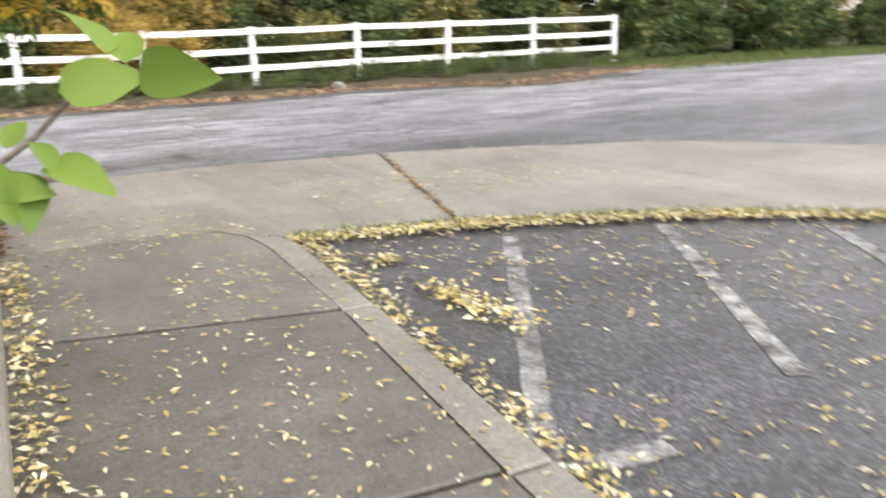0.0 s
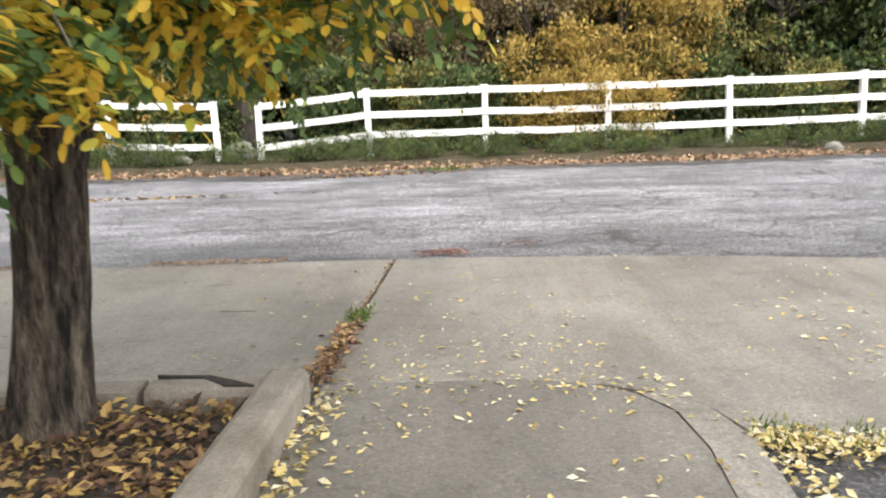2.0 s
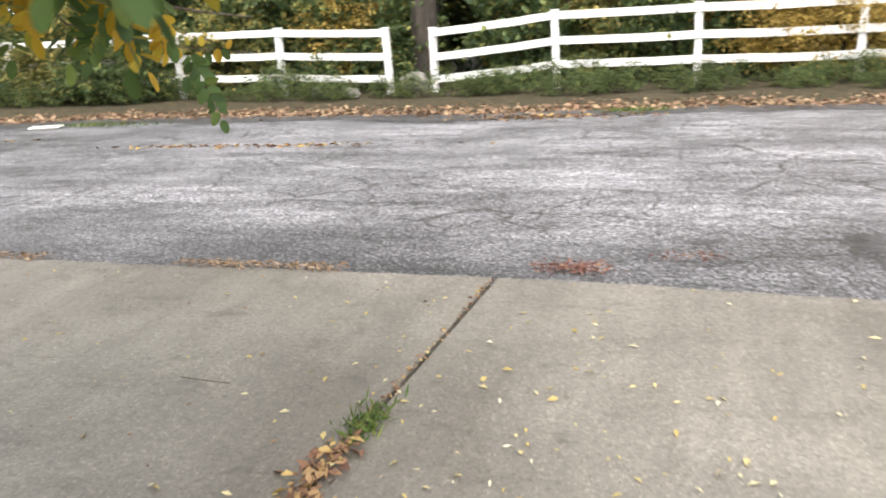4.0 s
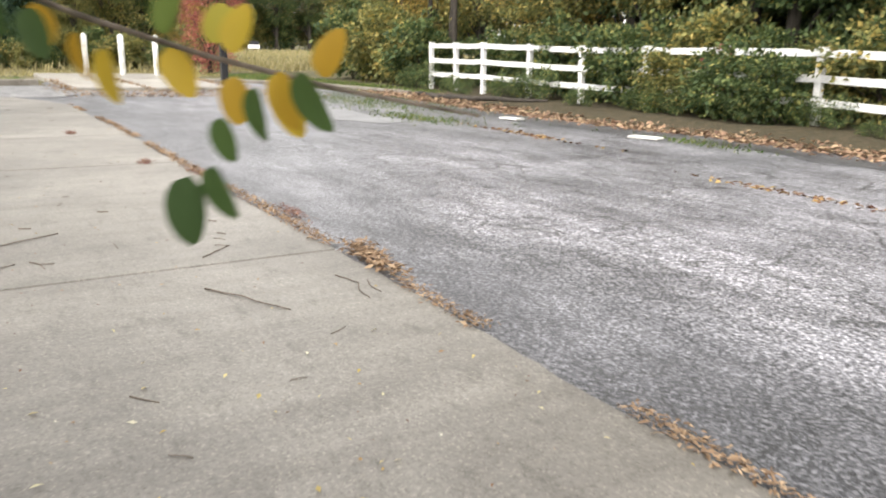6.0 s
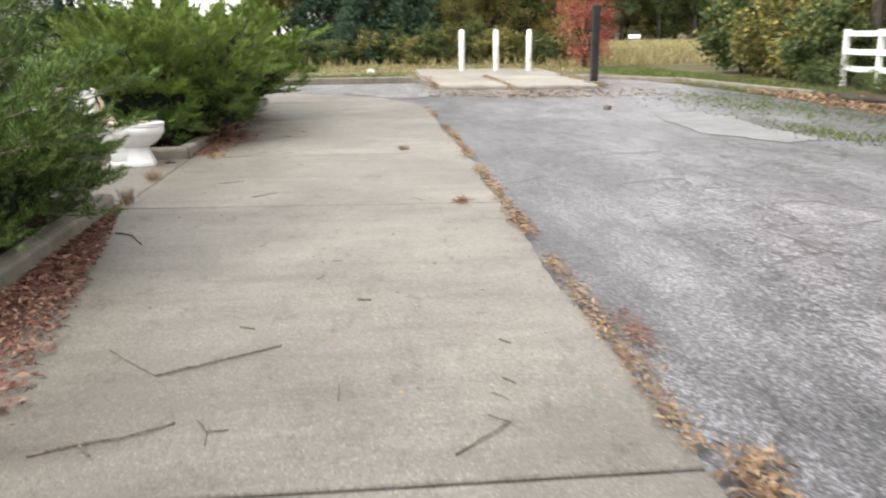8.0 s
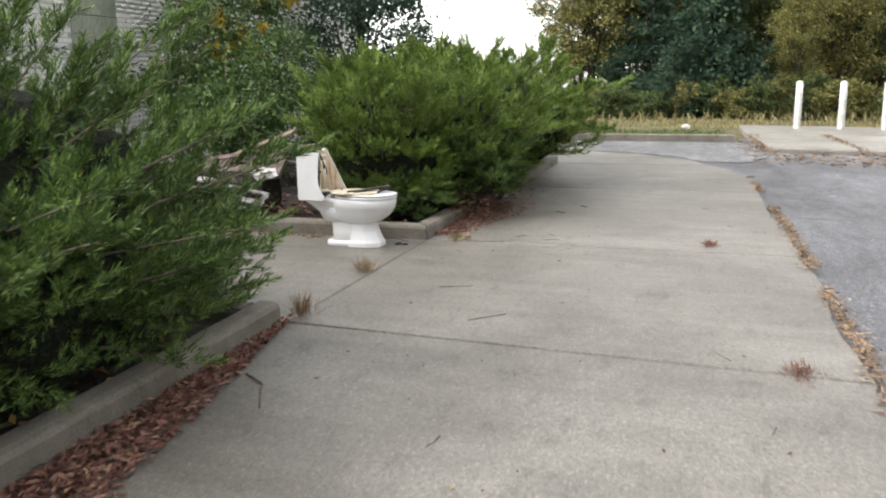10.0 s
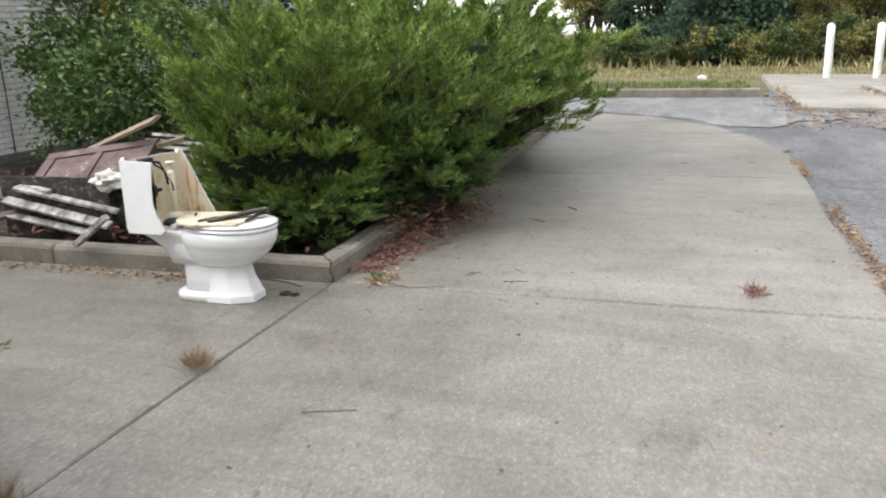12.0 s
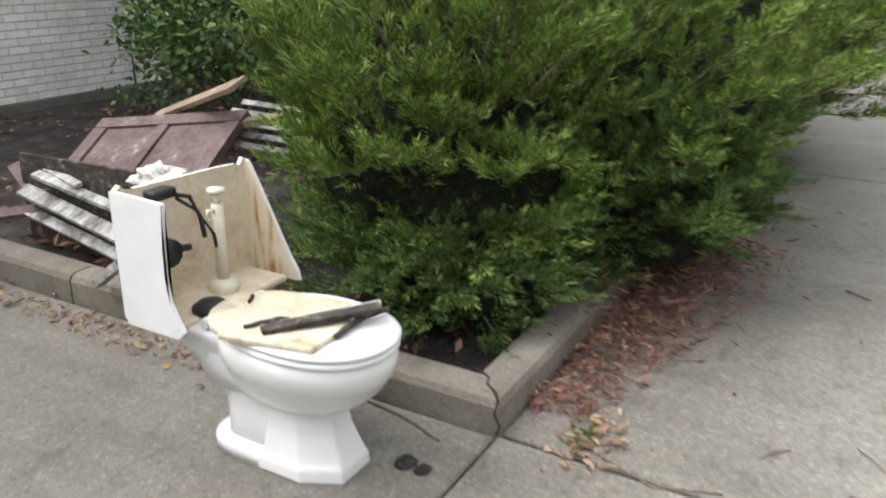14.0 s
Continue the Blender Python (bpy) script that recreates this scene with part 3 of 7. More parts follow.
slab([(5.6 + gap, 3.24), (8.75, 3.49), (9.3, 1.5), (9.6, -6.0), (6.4, -6.0), (6.3, 0.0), (6.1, 2.0)])
slab([(-4.3 + gap, 6.2), (-4.3 + gap, at_edge(-4.3))] + edge_between(-0.1, -4.2)[::-1] + [(0.0 - gap, at_edge(0.0)), (-0.16 - gap, K)])
slab([(-8.47 + gap, 6.16), (-8.28 + gap, at_edge(-8.28))] + edge_between(-4.4, -8.2)[::-1] + [(-4.3 - gap, at_edge(-4.3)), (-4.3 - gap, 6.2)])
slab([(-11.02 + gap, 6.165), (-11.02 + gap, at_edge(-11.02))] + edge_between(-8.4, -10.95)[::-1] + [(-8.28 - gap, at_edge(-8.28)), (-8.47 - gap, 6.165)])
slab([(-15.0 + gap, 6.17), (-15.0 + gap, at_edge(-15.0))] + edge_between(-11.1, -14.9)[::-1] + [(-11.02 - gap, at_edge(-11.02)), (-11.02 - gap, 6.17)])
slab([(-18.6 + gap, 6.1), (-18.6 + gap, 8.62)] + [(-18.2, 8.8)] + edge_between(-15.1, -18.1)[::-1] + [(-15.0 - gap, at_edge(-15.0)), (-15.0 - gap, 6.17)])
slab([(-22.05, 3.6), (-22.0, 4.2), (-21.6, 6.2), (-20.8, 7.4), (-19.6, 8.3), (-18.6 - gap, 8.62), (-18.6 - gap, 3.6)])
slab([(-11.0, 2.0), (-11.0, 6.155), (-8.47, 6.155), (-8.4, 2.0)], "door_pad_slab")

walk_way = tagged(new("walk_pavement"), "grey concrete walk with yellow leaves beside the parking bay", "pavement", "", "structure")
cuts = [6.52, 4.62, 3.02, 1.42, -0.18, -2.0, -4.0, -6.0]


def left_x(y):
    return -0.13 + 0.042 * (y - 6.3)


def right_x(y):
    return float(np.interp(y, [q for _, q in LOT_EDGE], [p for p, _ in LOT_EDGE])) - 0.15


for i, (y1, y0) in enumerate(zip(cuts, cuts[1:])):
    tip = [(left_x(y1), 6.50), (0.68, 6.505), (1.0, 6.43), (1.17, 6.30), (1.27, 6.12), (1.30, 5.8)] if i == 0 else [(left_x(y1), y1 - gap + (0.29 if i == 1 else 0.06)), (right_x(y1), y1 - gap - 0.11)]
    skew0 = 0.30 if i == 0 else 0.06
    slab([(right_x(y0), y0 + gap - 0.10), (left_x(y0), y0 + gap + skew0)] + tip, "slab", 0.006 if i == 0 else 0.0, walk_way, M_WALK if i == 0 else M_WALK_OLD)
    ring = [(1.25, 6.325), (1.40, 6.165), (1.47, 5.88), (1.465, 5.6)] if i == 0 else [(right_x(y1) + 0.15, y1 - gap - 0.15)]
    back = [(1.30, 5.8), (1.272, 6.12), (1.175, 6.29)] if i == 0 else [(right_x(y1) - 0.006, y1 - gap - 0.14)]
    slab([(right_x(y0) - 0.006, y0 + gap - 0.14)] + back[:0] + back[::1] + ring + [(right_x(y0) + 0.15, y0 + gap - 0.15)], "edging_slab", 0.008, walk_way)


# ---- kerbs ----
bm = bmesh.new()
prism(bm, [(-0.74, 6.303), (-0.54, 6.255), (-0.44, 6.168), (-0.32, 6.165), (-0.40, 6.215), (-0.52, 6.285)], 0.139, 0.10, 0.002)
tagged(part("kerb_crack", bm, M_SOIL), "dark earth-filled crack across the kerb corner", "crack", "", "structure")

def kerb(name, pts, width, tall, label, side=1.0, parent=None):
    """A rounded concrete kerb along plan points."""
    bm = bmesh.new()
    rows = []
    prof = [(0, -0.12), (0, tall - 0.03), (0.012, tall - 0.008), (0.04, tall), (width - 0.035, tall), (width - 0.01, tall - 0.01), (width, tall - 0.035), (width, -0.12)]
    fine = []
    for (x0, y0), (x1, y1) in zip(pts, pts[1:]):
        n = max(1, int(math.hypot(x1 - x0, y1 - y0) / 0.3))
        fine += [(x0 + (x1 - x0) * k / n, y0 + (y1 - y0) * k / n) for k in range(n)]
    fine.append(pts[-1])
    for i, (x, y) in enumerate(fine):
        p, q = fine[max(i - 1, 0)], fine[min(i + 1, len(fine) - 1)]
        d = Vector((q[0] - p[0], q[1] - p[1], 0)).normalized()
        ahead = Vector((q[0] - x, q[1] - y, 0))
        s = Vector((d.y, -d.x, 0)) * side / max(d.dot(ahead.normalized()) if ahead.length else 1.0, 0.5)
        rows.append([bm.verts.new((x + s.x * w + 0.004 * noise.noise((x * 3, y * 3, w * 9)), y + s.y * w + 0.004 * noise.noise((x * 3, y * 3, w * 9 + 5)),
                                   height(x, y) + z + 0.004 * noise.noise((x * 2, y * 2, z)))) for w, z in prof])
    for a, b in zip(rows, rows[1:]):
        for k in range(len(prof) - 1):
            bm.faces.new((a[k], a[k + 1], b[k + 1], b[k]))
    bm.faces.new(rows[0])
    bm.faces.new(rows[-1])
    bmesh.ops.recalc_face_normals(bm, faces=bm.faces[:])
    return tagged(part(name, bm, M_KERB, parent), label, "kerb", "", "structure")


for y1, y0 in ((6.30, 4.55), (4.54, 2.35), (2.34, 0.2), (0.19, -2.2), (-2.21, -6.0)):
    kerb("kerb", [(left_x(y1) - 0.004, y1), (left_x(y0) - 0.004, y0)], 0.175, 0.15, "weathered concrete kerb of the tree bed", 1.0)
for x1, x0 in ((-0.31, -0.74), (-0.77, -3.4), (-3.41, -6.0), (-6.01, -8.40)):
    yy = lambda x: 6.30 + 0.017 * x
    kerb("kerb", [(x1, yy(x1)), (x0, yy(x0))], 0.15, 0.135, "weathered concrete kerb beside the lane", -1.0)
kerb("kerb", [(-8.405, 6.0), (-8.42, 2.0)], 0.15, 0.13, "concrete kerb at the door pad", -1.0)
kerb("kerb", [(-11.02, 4.19), (-11.03, 2.0)], 0.15, 0.12, "concrete kerb of the shrub bed", 1.0)
kerb("kerb", [(-13.5, 6.165), (-11.012, 6.165), (-11.02, 4.2)], 0.15, 0.12, "cracked concrete kerb corner of the shrub bed", 1.0)
bm = bmesh.new()
tube(bm, [(-11.165, 6.015, 0.117), (-11.125, 6.075, 0.119), (-11.09, 6.085, 0.119), (-11.05, 6.135, 0.119), (-11.02, 6.158, 0.112), (-11.012, 6.150, 0.07), (-11.014, 6.168, 0.03), (-11.008, 6.160, 0.0)],
     [0.003, 0.005, 0.004, 0.006, 0.005, 0.005, 0.004, 0.006], 5)
tagged(part("kerb_crack", bm, M_SOIL), "dark crack through the kerb corner behind the toilet", "crack", "", "structure")
kerb("kerb", [(-13.51, 6.165), (-18.5, 6.12)], 0.15, 0.12, "concrete kerb of the shrub bed", -1.0)
kerb("kerb", [(-25.3, 0.5), (-25.5, 9.3)], 0.18, 0.16, "low concrete kerb at the end of the road", 1.0)
kerb("kerb", [(-27.7, 14.6), (-25.0, 17.0), (-19.0, 17.6)], 0.18, 0.10, "broken concrete kerb edged with grass", 1.0)


# ---- planting beds ----
def bed(name, x0, x1, y0, y1, z, label, material=M_SOIL):
    n, m = int((x1 - x0) / 0.22) + 2, int((y1 - y0) / 0.22) + 2
    v = [(x0 + (x1 - x0) * i / (n - 1), y0 + (y1 - y0) * j / (m - 1), z + 0.03 * noise.noise((i * 0.31, j * 0.37, x0)) + height(x0 + (x1 - x0) * i / (n - 1), 0))
         for j in range(m) for i in range(n)]
    f = [(j * n + i, j * n + i + 1, (j + 1) * n + i + 1, (j + 1) * n + i) for j in range(m - 1) for i in range(n - 1)]
    return tagged(link(name, raw(name, v, f), material), label, "planting bed", "", "structure")


bed("tree_bed_soil", -8.28, -0.33, 0.45, 6.1, 0.05, "dark soil of the tree bed under fallen leaves")
bed("walk_side_soil", -1.9, -0.4, -6.0, 0.44, 0.05, "dark soil beside the walk")
bed("end_bed_soil", -22.0, -18.55, 0.45, 3.5, 0.02, "soil round the evergreen column")
bed("shrub_bed_soil", -18.5, -11.16, 0.45, 6.02, 0.06, "dark soil of the shrub bed")
bed("litter_strip", -24.0, 26.0, 16.0, 33.0, -0.135, "leaf litter and bare earth under the fence", M_LITTER)

# ---- concrete pad with bollards at the end ----
pad = tagged(new("end_pad"), "raised pale concrete pad with grassy cracks", "pad", "", "structure")
for poly in ([(-27.4, 9.7), (-22.1, 9.85), (-22.0, 11.45), (-27.6, 11.7)], [(-27.6, 11.75), (-22.0, 11.52), (-22.2, 13.7), (-28.0, 14.2)], [(-33.0, 9.8), (-27.5, 9.7), (-28.1, 14.25), (-33.0, 14.4)]):
    bm = bmesh.new()
    prism(bm, poly, 0.085, -0.12, 0.03, height)
    part("slab", bm, M_PAD, pad)
faded = [(-25.0, 3.0), (-22.2, 4.3), (-21.8, 6.3), (-20.95, 7.55), (-19.8, 8.45), (-19.2, 9.2), (-20.4, 9.6), (-20.9, 10.5), (-21.8, 10.9), (-21.9, 9.8), (-25.0, 9.5)]
sheet("faded_asphalt", ragged(faded + faded[:1], 0.22, 0.16, 6)[:-1], -0.010, M_BLEACHED, "bleached old asphalt at the end of the lane", "road patch")
patch = [(-15.6, 12.8), (-14.2, 12.45), (-12.4, 12.4), (-11.5, 13.0), (-11.7, 13.6), (-13.2, 13.5), (-14.6, 13.75), (-15.5, 13.4)]
sheet("asphalt_patch", ragged(patch + patch[:1], 0.2, 0.06, 4)[:-1], -0.008, M_PATCH, "pale repair patch in the asphalt", "road patch")

# ---- building behind the shrubs ----
WALL_Y = 0.42
bm = bmesh.new()
box(bm, -24.0, -1.9, WALL_Y - 0.30, WALL_Y - 0.014, 0.12, 3.8)
wall = tagged(part("wall_north", bm, M_MORTAR), "white-painted brick wall of a low building", "wall", "", "structure")
bm = bmesh.new()
box(bm, -24.0, -1.9, WALL_Y - 0.32, WALL_Y + 0.02, -0.1, 0.118, 0.01)
part("plinth", bm, M_PLINTH, wall, "dirty grey plinth")
bm = bmesh.new()
box(bm, -24.0, -23.7, -6.0, WALL_Y - 0.31, 0.0, 3.8)
box(bm, -2.2, -1.9, -6.0, WALL_Y - 0.31, 0.0, 3.8)
tagged(part("wall_side", bm, M_MORTAR), "plain side wall of the low building", "wall", "", "structure")
bm = bmesh.new()
box(bm, -24.6, -1.4, -6.3, WALL_Y + 0.15, 3.8, 4.0, 0.02)
tagged(part("roof", bm, M_ROOF), "flat grey roof slab with a deep eave", "roof", "", "structure")


# ---- fence ----
def fence(label, posts, dips):
    """Three-rail board fence: posts at x with their own heights; rails between neighbours."""
    f = thing("fence", posts[0][0], 20.0, -0.12, label, "fence")
    x_0 = posts[0][0]
    for i, (x, top) in enumerate(posts):
        bm = bmesh.new()
        box(bm, -0.06, 0.06, -0.06, 0.06, -0.1, top + 0.12, 0.008)
        box(bm, -0.072, 0.072, -0.072, 0.072, top + 0.12, top + 0.145, 0.006)
        ob = part("post", bm, M_WHITE_PAINT, f)
        ob.matrix_local = pose(x - x_0, 0, 0, R.uniform(-1, 1), R.uniform(-1.2, 1.2), 0)
    for (xa, ta), (xb, tb) in zip(posts, posts[1:]):
        for k, low in enumerate((0.07, 0.50, 0.90)):
            bm = bmesh.new()
            n = 6
            rows = []
            for i in range(n + 1):
                t = i / n
                x = xa - x_0 + (xb - xa) * t
                z = 0.12 + ta + (tb - ta) * t - low - 0.018 * math.sin(math.pi * t) * R.uniform(0.3, 1.0)
                rows.append([bm.verts.new((x, y, z + dz)) for y, dz in ((-0.088, -0.065), (-0.088, 0.065), (-0.064, 0.065), (-0.064, -0.065))])
            for a, b in zip(rows, rows[1:]):
                for q in range(4):
                    bm.faces.new((a[q], a[(q + 1) % 4], b[(q + 1) % 4], b[q]))
            bm.faces.new(rows[0])
            bm.faces.new(rows[-1])
            bmesh.ops.recalc_face_normals(bm, faces=bm.faces[:])
            part("rail", bm, M_WHITE_PAINT, f)
    return f


fence("white-painted three-rail board fence along the woods", [(17.05, 1.2), (14.05, 1.2), (11.25, 1.2), (8.65, 1.2), (6.0, 1.18), (3.55, 1.17), (1.07, 1.19), (-1.3, 1.19), (-3.55, 1.0)], 0)
fence("mildewed white three-rail fence half hidden by brush", [(-4.42, 1.04), (-6.63, 1.14), (-8.87, 1.18), (-10.95, 1.17), (-13.0, 1.15), (-15.1, 1.13), (-17.2, 1.15), (-19.3, 1.17),
                                                            (-20.75, 1.15), (-22.2, 1.15)], 0)


# ---- bollards ----
def bollard(x, y, top, r):
    b = thing("bollard", x, y, height(x, y) + 0.1, "tall white-painted pipe bollard on the concrete pad", "bollard", "white bollards")
    bm = bmesh.new()
    n = 14
    tube(bm, [(0, 0, -0.1), (0, 0, 0.02), (0.004, 0, top * 0.5), (0, 0, top)], [r, r, r, r], n)
    tube(bm, [(0, 0, top), (0, 0, top + r * 0.35), (0, 0, top + r * 0.6)], [r * 0.99, r * 0.75, r * 0.2], n)
    part("pipe", bm, M_POST, b, smooth=True)
    return b


for x, y in ((-31.2, 11.33), (-31.0, 12.5), (-31.0, 13.66)):
    bollard(x, y, 1.33, 0.10)
k = thing("black_post", -23.15, 13.85, height(-23, 13.8), "square black steel post on a small concrete foot", "post")
bm = bmesh.new()
box(bm, -0.09, 0.09, -0.09, 0.09, 0.09, 1.98, 0.012)
part("shaft", bm, M_BLACK_POST, k)
bm = bmesh.new()
box(bm, -0.25, 0.25, -0.22, 0.22, -0.1, 0.11, 0.03)
part("footing", bm, M_CONCRETE, k)


# ---- toilet ----
def ring(bm, z, y0, y1, half, power=2.3, n=32, flat=0.0):
    """A closed cross-section from y0 (back) to y1 (front), half a width of half."""
    c, h = (y0 + y1) / 2, (y1 - y0) / 2
    out = []
    for k in range(n):
        a = 2 * math.pi * k / n
        ca, sa = math.cos(a), math.sin(a)
        q = (abs(ca) ** power + abs(sa) ** power) ** (-1 / power)
        out.append(bm.verts.new((half * ca * q, c + h * sa * q, z)))
    return out


def loft(bm, rings, cap_top=True, cap_bottom=True):
    for a, b in zip(rings, rings[1:]):
        n = len(a)
        for k in range(n):
            bm.faces.new((a[k], a[(k + 1) % n], b[(k + 1) % n], b[k]))
    if cap_bottom:
        bm.faces.new(rings[0][::-1])
    if cap_top:
        bm.faces.new(rings[-1])


TX, TY = -10.640, 5.668
toilet = thing("toilet", TX, TY, 0.0, "discarded white ceramic toilet with a smashed open tank on the concrete", "toilet")
bm = bmesh.new()
loft(bm, [ring(bm, z, y0, y1, w, p) for z, y0, y1, w, p in ((0.0, -0.235, 0.16, 0.118, 3.4), (0.034, -0.235, 0.16, 0.118, 3.4), (0.046, -0.228, 0.16, 0.110, 3.4), (0.050, -0.215, 0.15, 0.098, 3.4))])
part("foot", bm, M_CERAMIC, toilet, smooth=True)
bm = bmesh.new()


def facets(z, w, y0, y1, cut):
    """A six-sided section with a blunt prow to the front."""
    return [bm.verts.new(c) for c in ((-w, y0, z), (w, y0, z), (w, y1 - 1.1 * cut, z), (w - 0.55 * cut, y1, z), (-w + 0.55 * cut, y1, z), (-w, y1 - 1.1 * cut, z))]


loft(bm, [facets(*f) for f in ((0.0, 0.121, -0.02, 0.240, 0.10), (0.040, 0.119, -0.02, 0.237, 0.10), (0.055, 0.110, -0.01, 0.228, 0.095), (0.13, 0.092, 0.0, 0.198, 0.085), (0.20, 0.082, 0.0, 0.182, 0.075), (0.26, 0.086, -0.01, 0.182, 0.07))])
bmesh.ops.recalc_face_normals(bm, faces=bm.faces[:])
bmesh.ops.bevel(bm, geom=[e for e in bm.edges if e.calc_face_angle(0) > 0.25], offset=0.007, segments=3, affect="EDGES", profile=0.5)
part("pedestal", bm, M_CERAMIC, toilet)
bm = bmesh.new()
loft(bm, [ring(bm, z, y0, y1, w, p) for z, y0, y1, w, p in ((0.04, -0.185, 0.06, 0.084, 4), (0.12, -0.185, 0.06, 0.078, 4), (0.20, -0.19, 0.06, 0.078, 4), (0.225, -0.225, 0.06, 0.088, 3.6), (0.26, -0.255, 0.05, 0.098, 3.4), (0.32, -0.27, 0.05, 0.11, 3.2))])
part("trapway", bm, M_CERAMIC, toilet, smooth=True)
bm = bmesh.new()
rings = [ring(bm, z, y0, y1, w, p) for z, y0, y1, w, p in ((0.185, -0.10, 0.16, 0.075, 2.4), (0.205, -0.13, 0.22, 0.105, 2.3), (0.24, -0.15, 0.275, 0.138, 2.2), (0.28, -0.17, 0.315, 0.160, 2.2),
         (0.315, -0.18, 0.335, 0.172, 2.2), (0.322, -0.185, 0.343, 0.178, 2.2), (0.36, -0.19, 0.352, 0.184, 2.2), (0.385, -0.19, 0.353, 0.184, 2.2), (0.395, -0.185, 0.345, 0.178, 2.2),
         (0.395, -0.13, 0.30, 0.135, 2.1), (0.36, -0.12, 0.28, 0.12, 2.1), (0.26, -0.05, 0.18, 0.07, 2.0))]
loft(bm, rings, True, True)
part("bowl", bm, M_CERAMIC, toilet, smooth=True)
bm = bmesh.new()
rings = [ring(bm, z, y0, y1, w, p) for z, y0, y1, w, p in ((0.20, -0.26, -0.02, 0.085, 3.5), (0.28, -0.30, 0.0, 0.095, 3.5), (0.33, -0.36, -0.02, 0.11, 4), (0.36, -0.40, -0.05, 0.125, 4.5),
         (0.385, -0.41, -0.08, 0.135, 5), (0.392, -0.405, -0.10, 0.13, 5))]
loft(bm, rings, True, True)
part("deck", bm, M_CERAMIC, toilet, smooth=True)

TB, TF, TW, TZ0, TZ1 = -0.41, -0.205, 0.252, 0.385, 0.76
tank = part("tank", (lambda b: (box(b, -TW + 0.03, TW - 0.03, TB + 0.012, TF - 0.02, TZ0, TZ0 + 0.022, 0.01), b)[1])(bmesh.new()), M_TANK_CREAM, toilet, "broken white tank with the front knocked out")
tank.location.x = -0.068


def shell(name, outline, thick, axis, at, material, inner, parent, label=""):
    """A ceramic wall from its outline (u, z), thick along x or y, the inner face of its own material."""
    bm = bmesh.new()
    fr, bk = [], []
    for u, z in outline:
        for lst, o in ((fr, at), (bk, at + thick)):
            lst.append(bm.verts.new((o, u, z) if axis == "x" else (u, o, z)))
    a = bm.faces.new(fr)
    b = bm.faces.new(bk[::-1])
    n = len(outline)
    for i in range(n):
        bm.faces.new((fr[i], bk[i], bk[(i + 1) % n], fr[(i + 1) % n]))
    b.material_index = 1
    bmesh.ops.triangulate(bm, faces=[a, b])
    bmesh.ops.recalc_face_normals(bm, faces=bm.faces[:])
    me = bpy.data.meshes.new(name)
    bm.to_mesh(me)
    bm.free()
    me.materials.append(material)
    me.materials.append(inner)
    return link(name, me, None, parent, label)


shell("tank_back", [(-TW, TZ0), (TW, TZ0), (TW, 0.772), (TW - 0.02, 0.785), (TW - 0.035, 0.772), (TW - 0.06, 0.768), (0.05, 0.762), (-0.1, 0.758), (-TW + 0.05, 0.752), (-TW + 0.03, 0.745),
                    (-TW + 0.012, 0.765), (-TW, 0.76)], 0.016, "y", TB, M_CERAMIC, M_TANK_CREAM, tank, "cream stained inner tank wall")
shell("tank_side", [(TB - 0.003, TZ0 + 0.02), (TB + 0.02, TZ0), (TF - 0.0, TZ0), (TF + 0.022, TZ0 + 0.022), (TF + 0.004, TZ0 + 0.05), (TF - 0.02, TZ0 + 0.10), (TF - 0.028, TZ0 + 0.17), (TF - 0.024, TZ0 + 0.26),
                    (TF - 0.012, 0.765), (TB + 0.03, 0.772), (TB - 0.003, 0.772)], -0.014, "x", TW + 0.004, M_CERAMIC, M_TANK_IN, tank, "white outer tank side with a broken front edge")
shell("tank_side", [(TB, TZ0), (TF + 0.01, TZ0), (TF + 0.004, TZ0 + 0.03), (TF - 0.03, 0.47), (TF - 0.085, 0.58), (TF - 0.13, 0.67), (TB + 0.03, 0.755), (TB, 0.76)], 0.014, "x", -TW - 0.004, M_CERAMIC,
      M_TANK_IN, tank, "rust-streaked tank side broken on a slant")
bm = bmesh.new()
tube(bm, [(-0.03, -0.31, TZ0 + 0.02), (-0.03, -0.31, TZ0 + 0.045), (-0.03, -0.31, TZ0 + 0.06)], [0.045, 0.045, 0.025], 16)
tube(bm, [(-0.03, -0.31, TZ0 + 0.05), (-0.03, -0.31, 0.68)], [0.018, 0.018], 14)
tube(bm, [(-0.03, -0.31, 0.68), (-0.03, -0.31, 0.715)], [0.010, 0.010], 10)
tube(bm, [(-0.03, -0.31, 0.715), (-0.03, -0.31, 0.727)], [0.026, 0.026], 14)
tube(bm, [(-0.012, -0.31, 0.665), (0.02, -0.30, 0.672), (0.026, -0.30, 0.645), (0.0, -0.305, 0.635)], [0.006] * 4, 8)
part("overflow_pipe", bm, M_PLASTIC_WHITE, tank, "yellowed plastic overflow pipe", True)
bm = bmesh.new()
tube(bm, [(0.19, -0.35, 0.60), (0.19, -0.27, 0.60)], [0.040, 0.040], 12)
tube(bm, [(0.17, -0.30, 0.60), (0.12, -0.27, 0.60)], [0.012, 0.010], 8)
box(bm, 0.13, 0.21, -0.34, -0.29, 0.745, 0.775, 0.01)
tube(bm, [(0.15, -0.31, 0.755), (0.10, -0.28, 0.74), (0.085, -0.26, 0.68), (0.08, -0.255, 0.62)], [0.007] * 4, 8)
tube(bm, [(0.13, -0.30, 0.74), (0.09, -0.27, 0.70), (0.05, -0.25, 0.62), (0.045, -0.25, 0.58)], [0.005] * 4, 8)
part("fill_valve", bm, M_RUBBER, tank, "black fill valve and hose", True)
bm = bmesh.new()
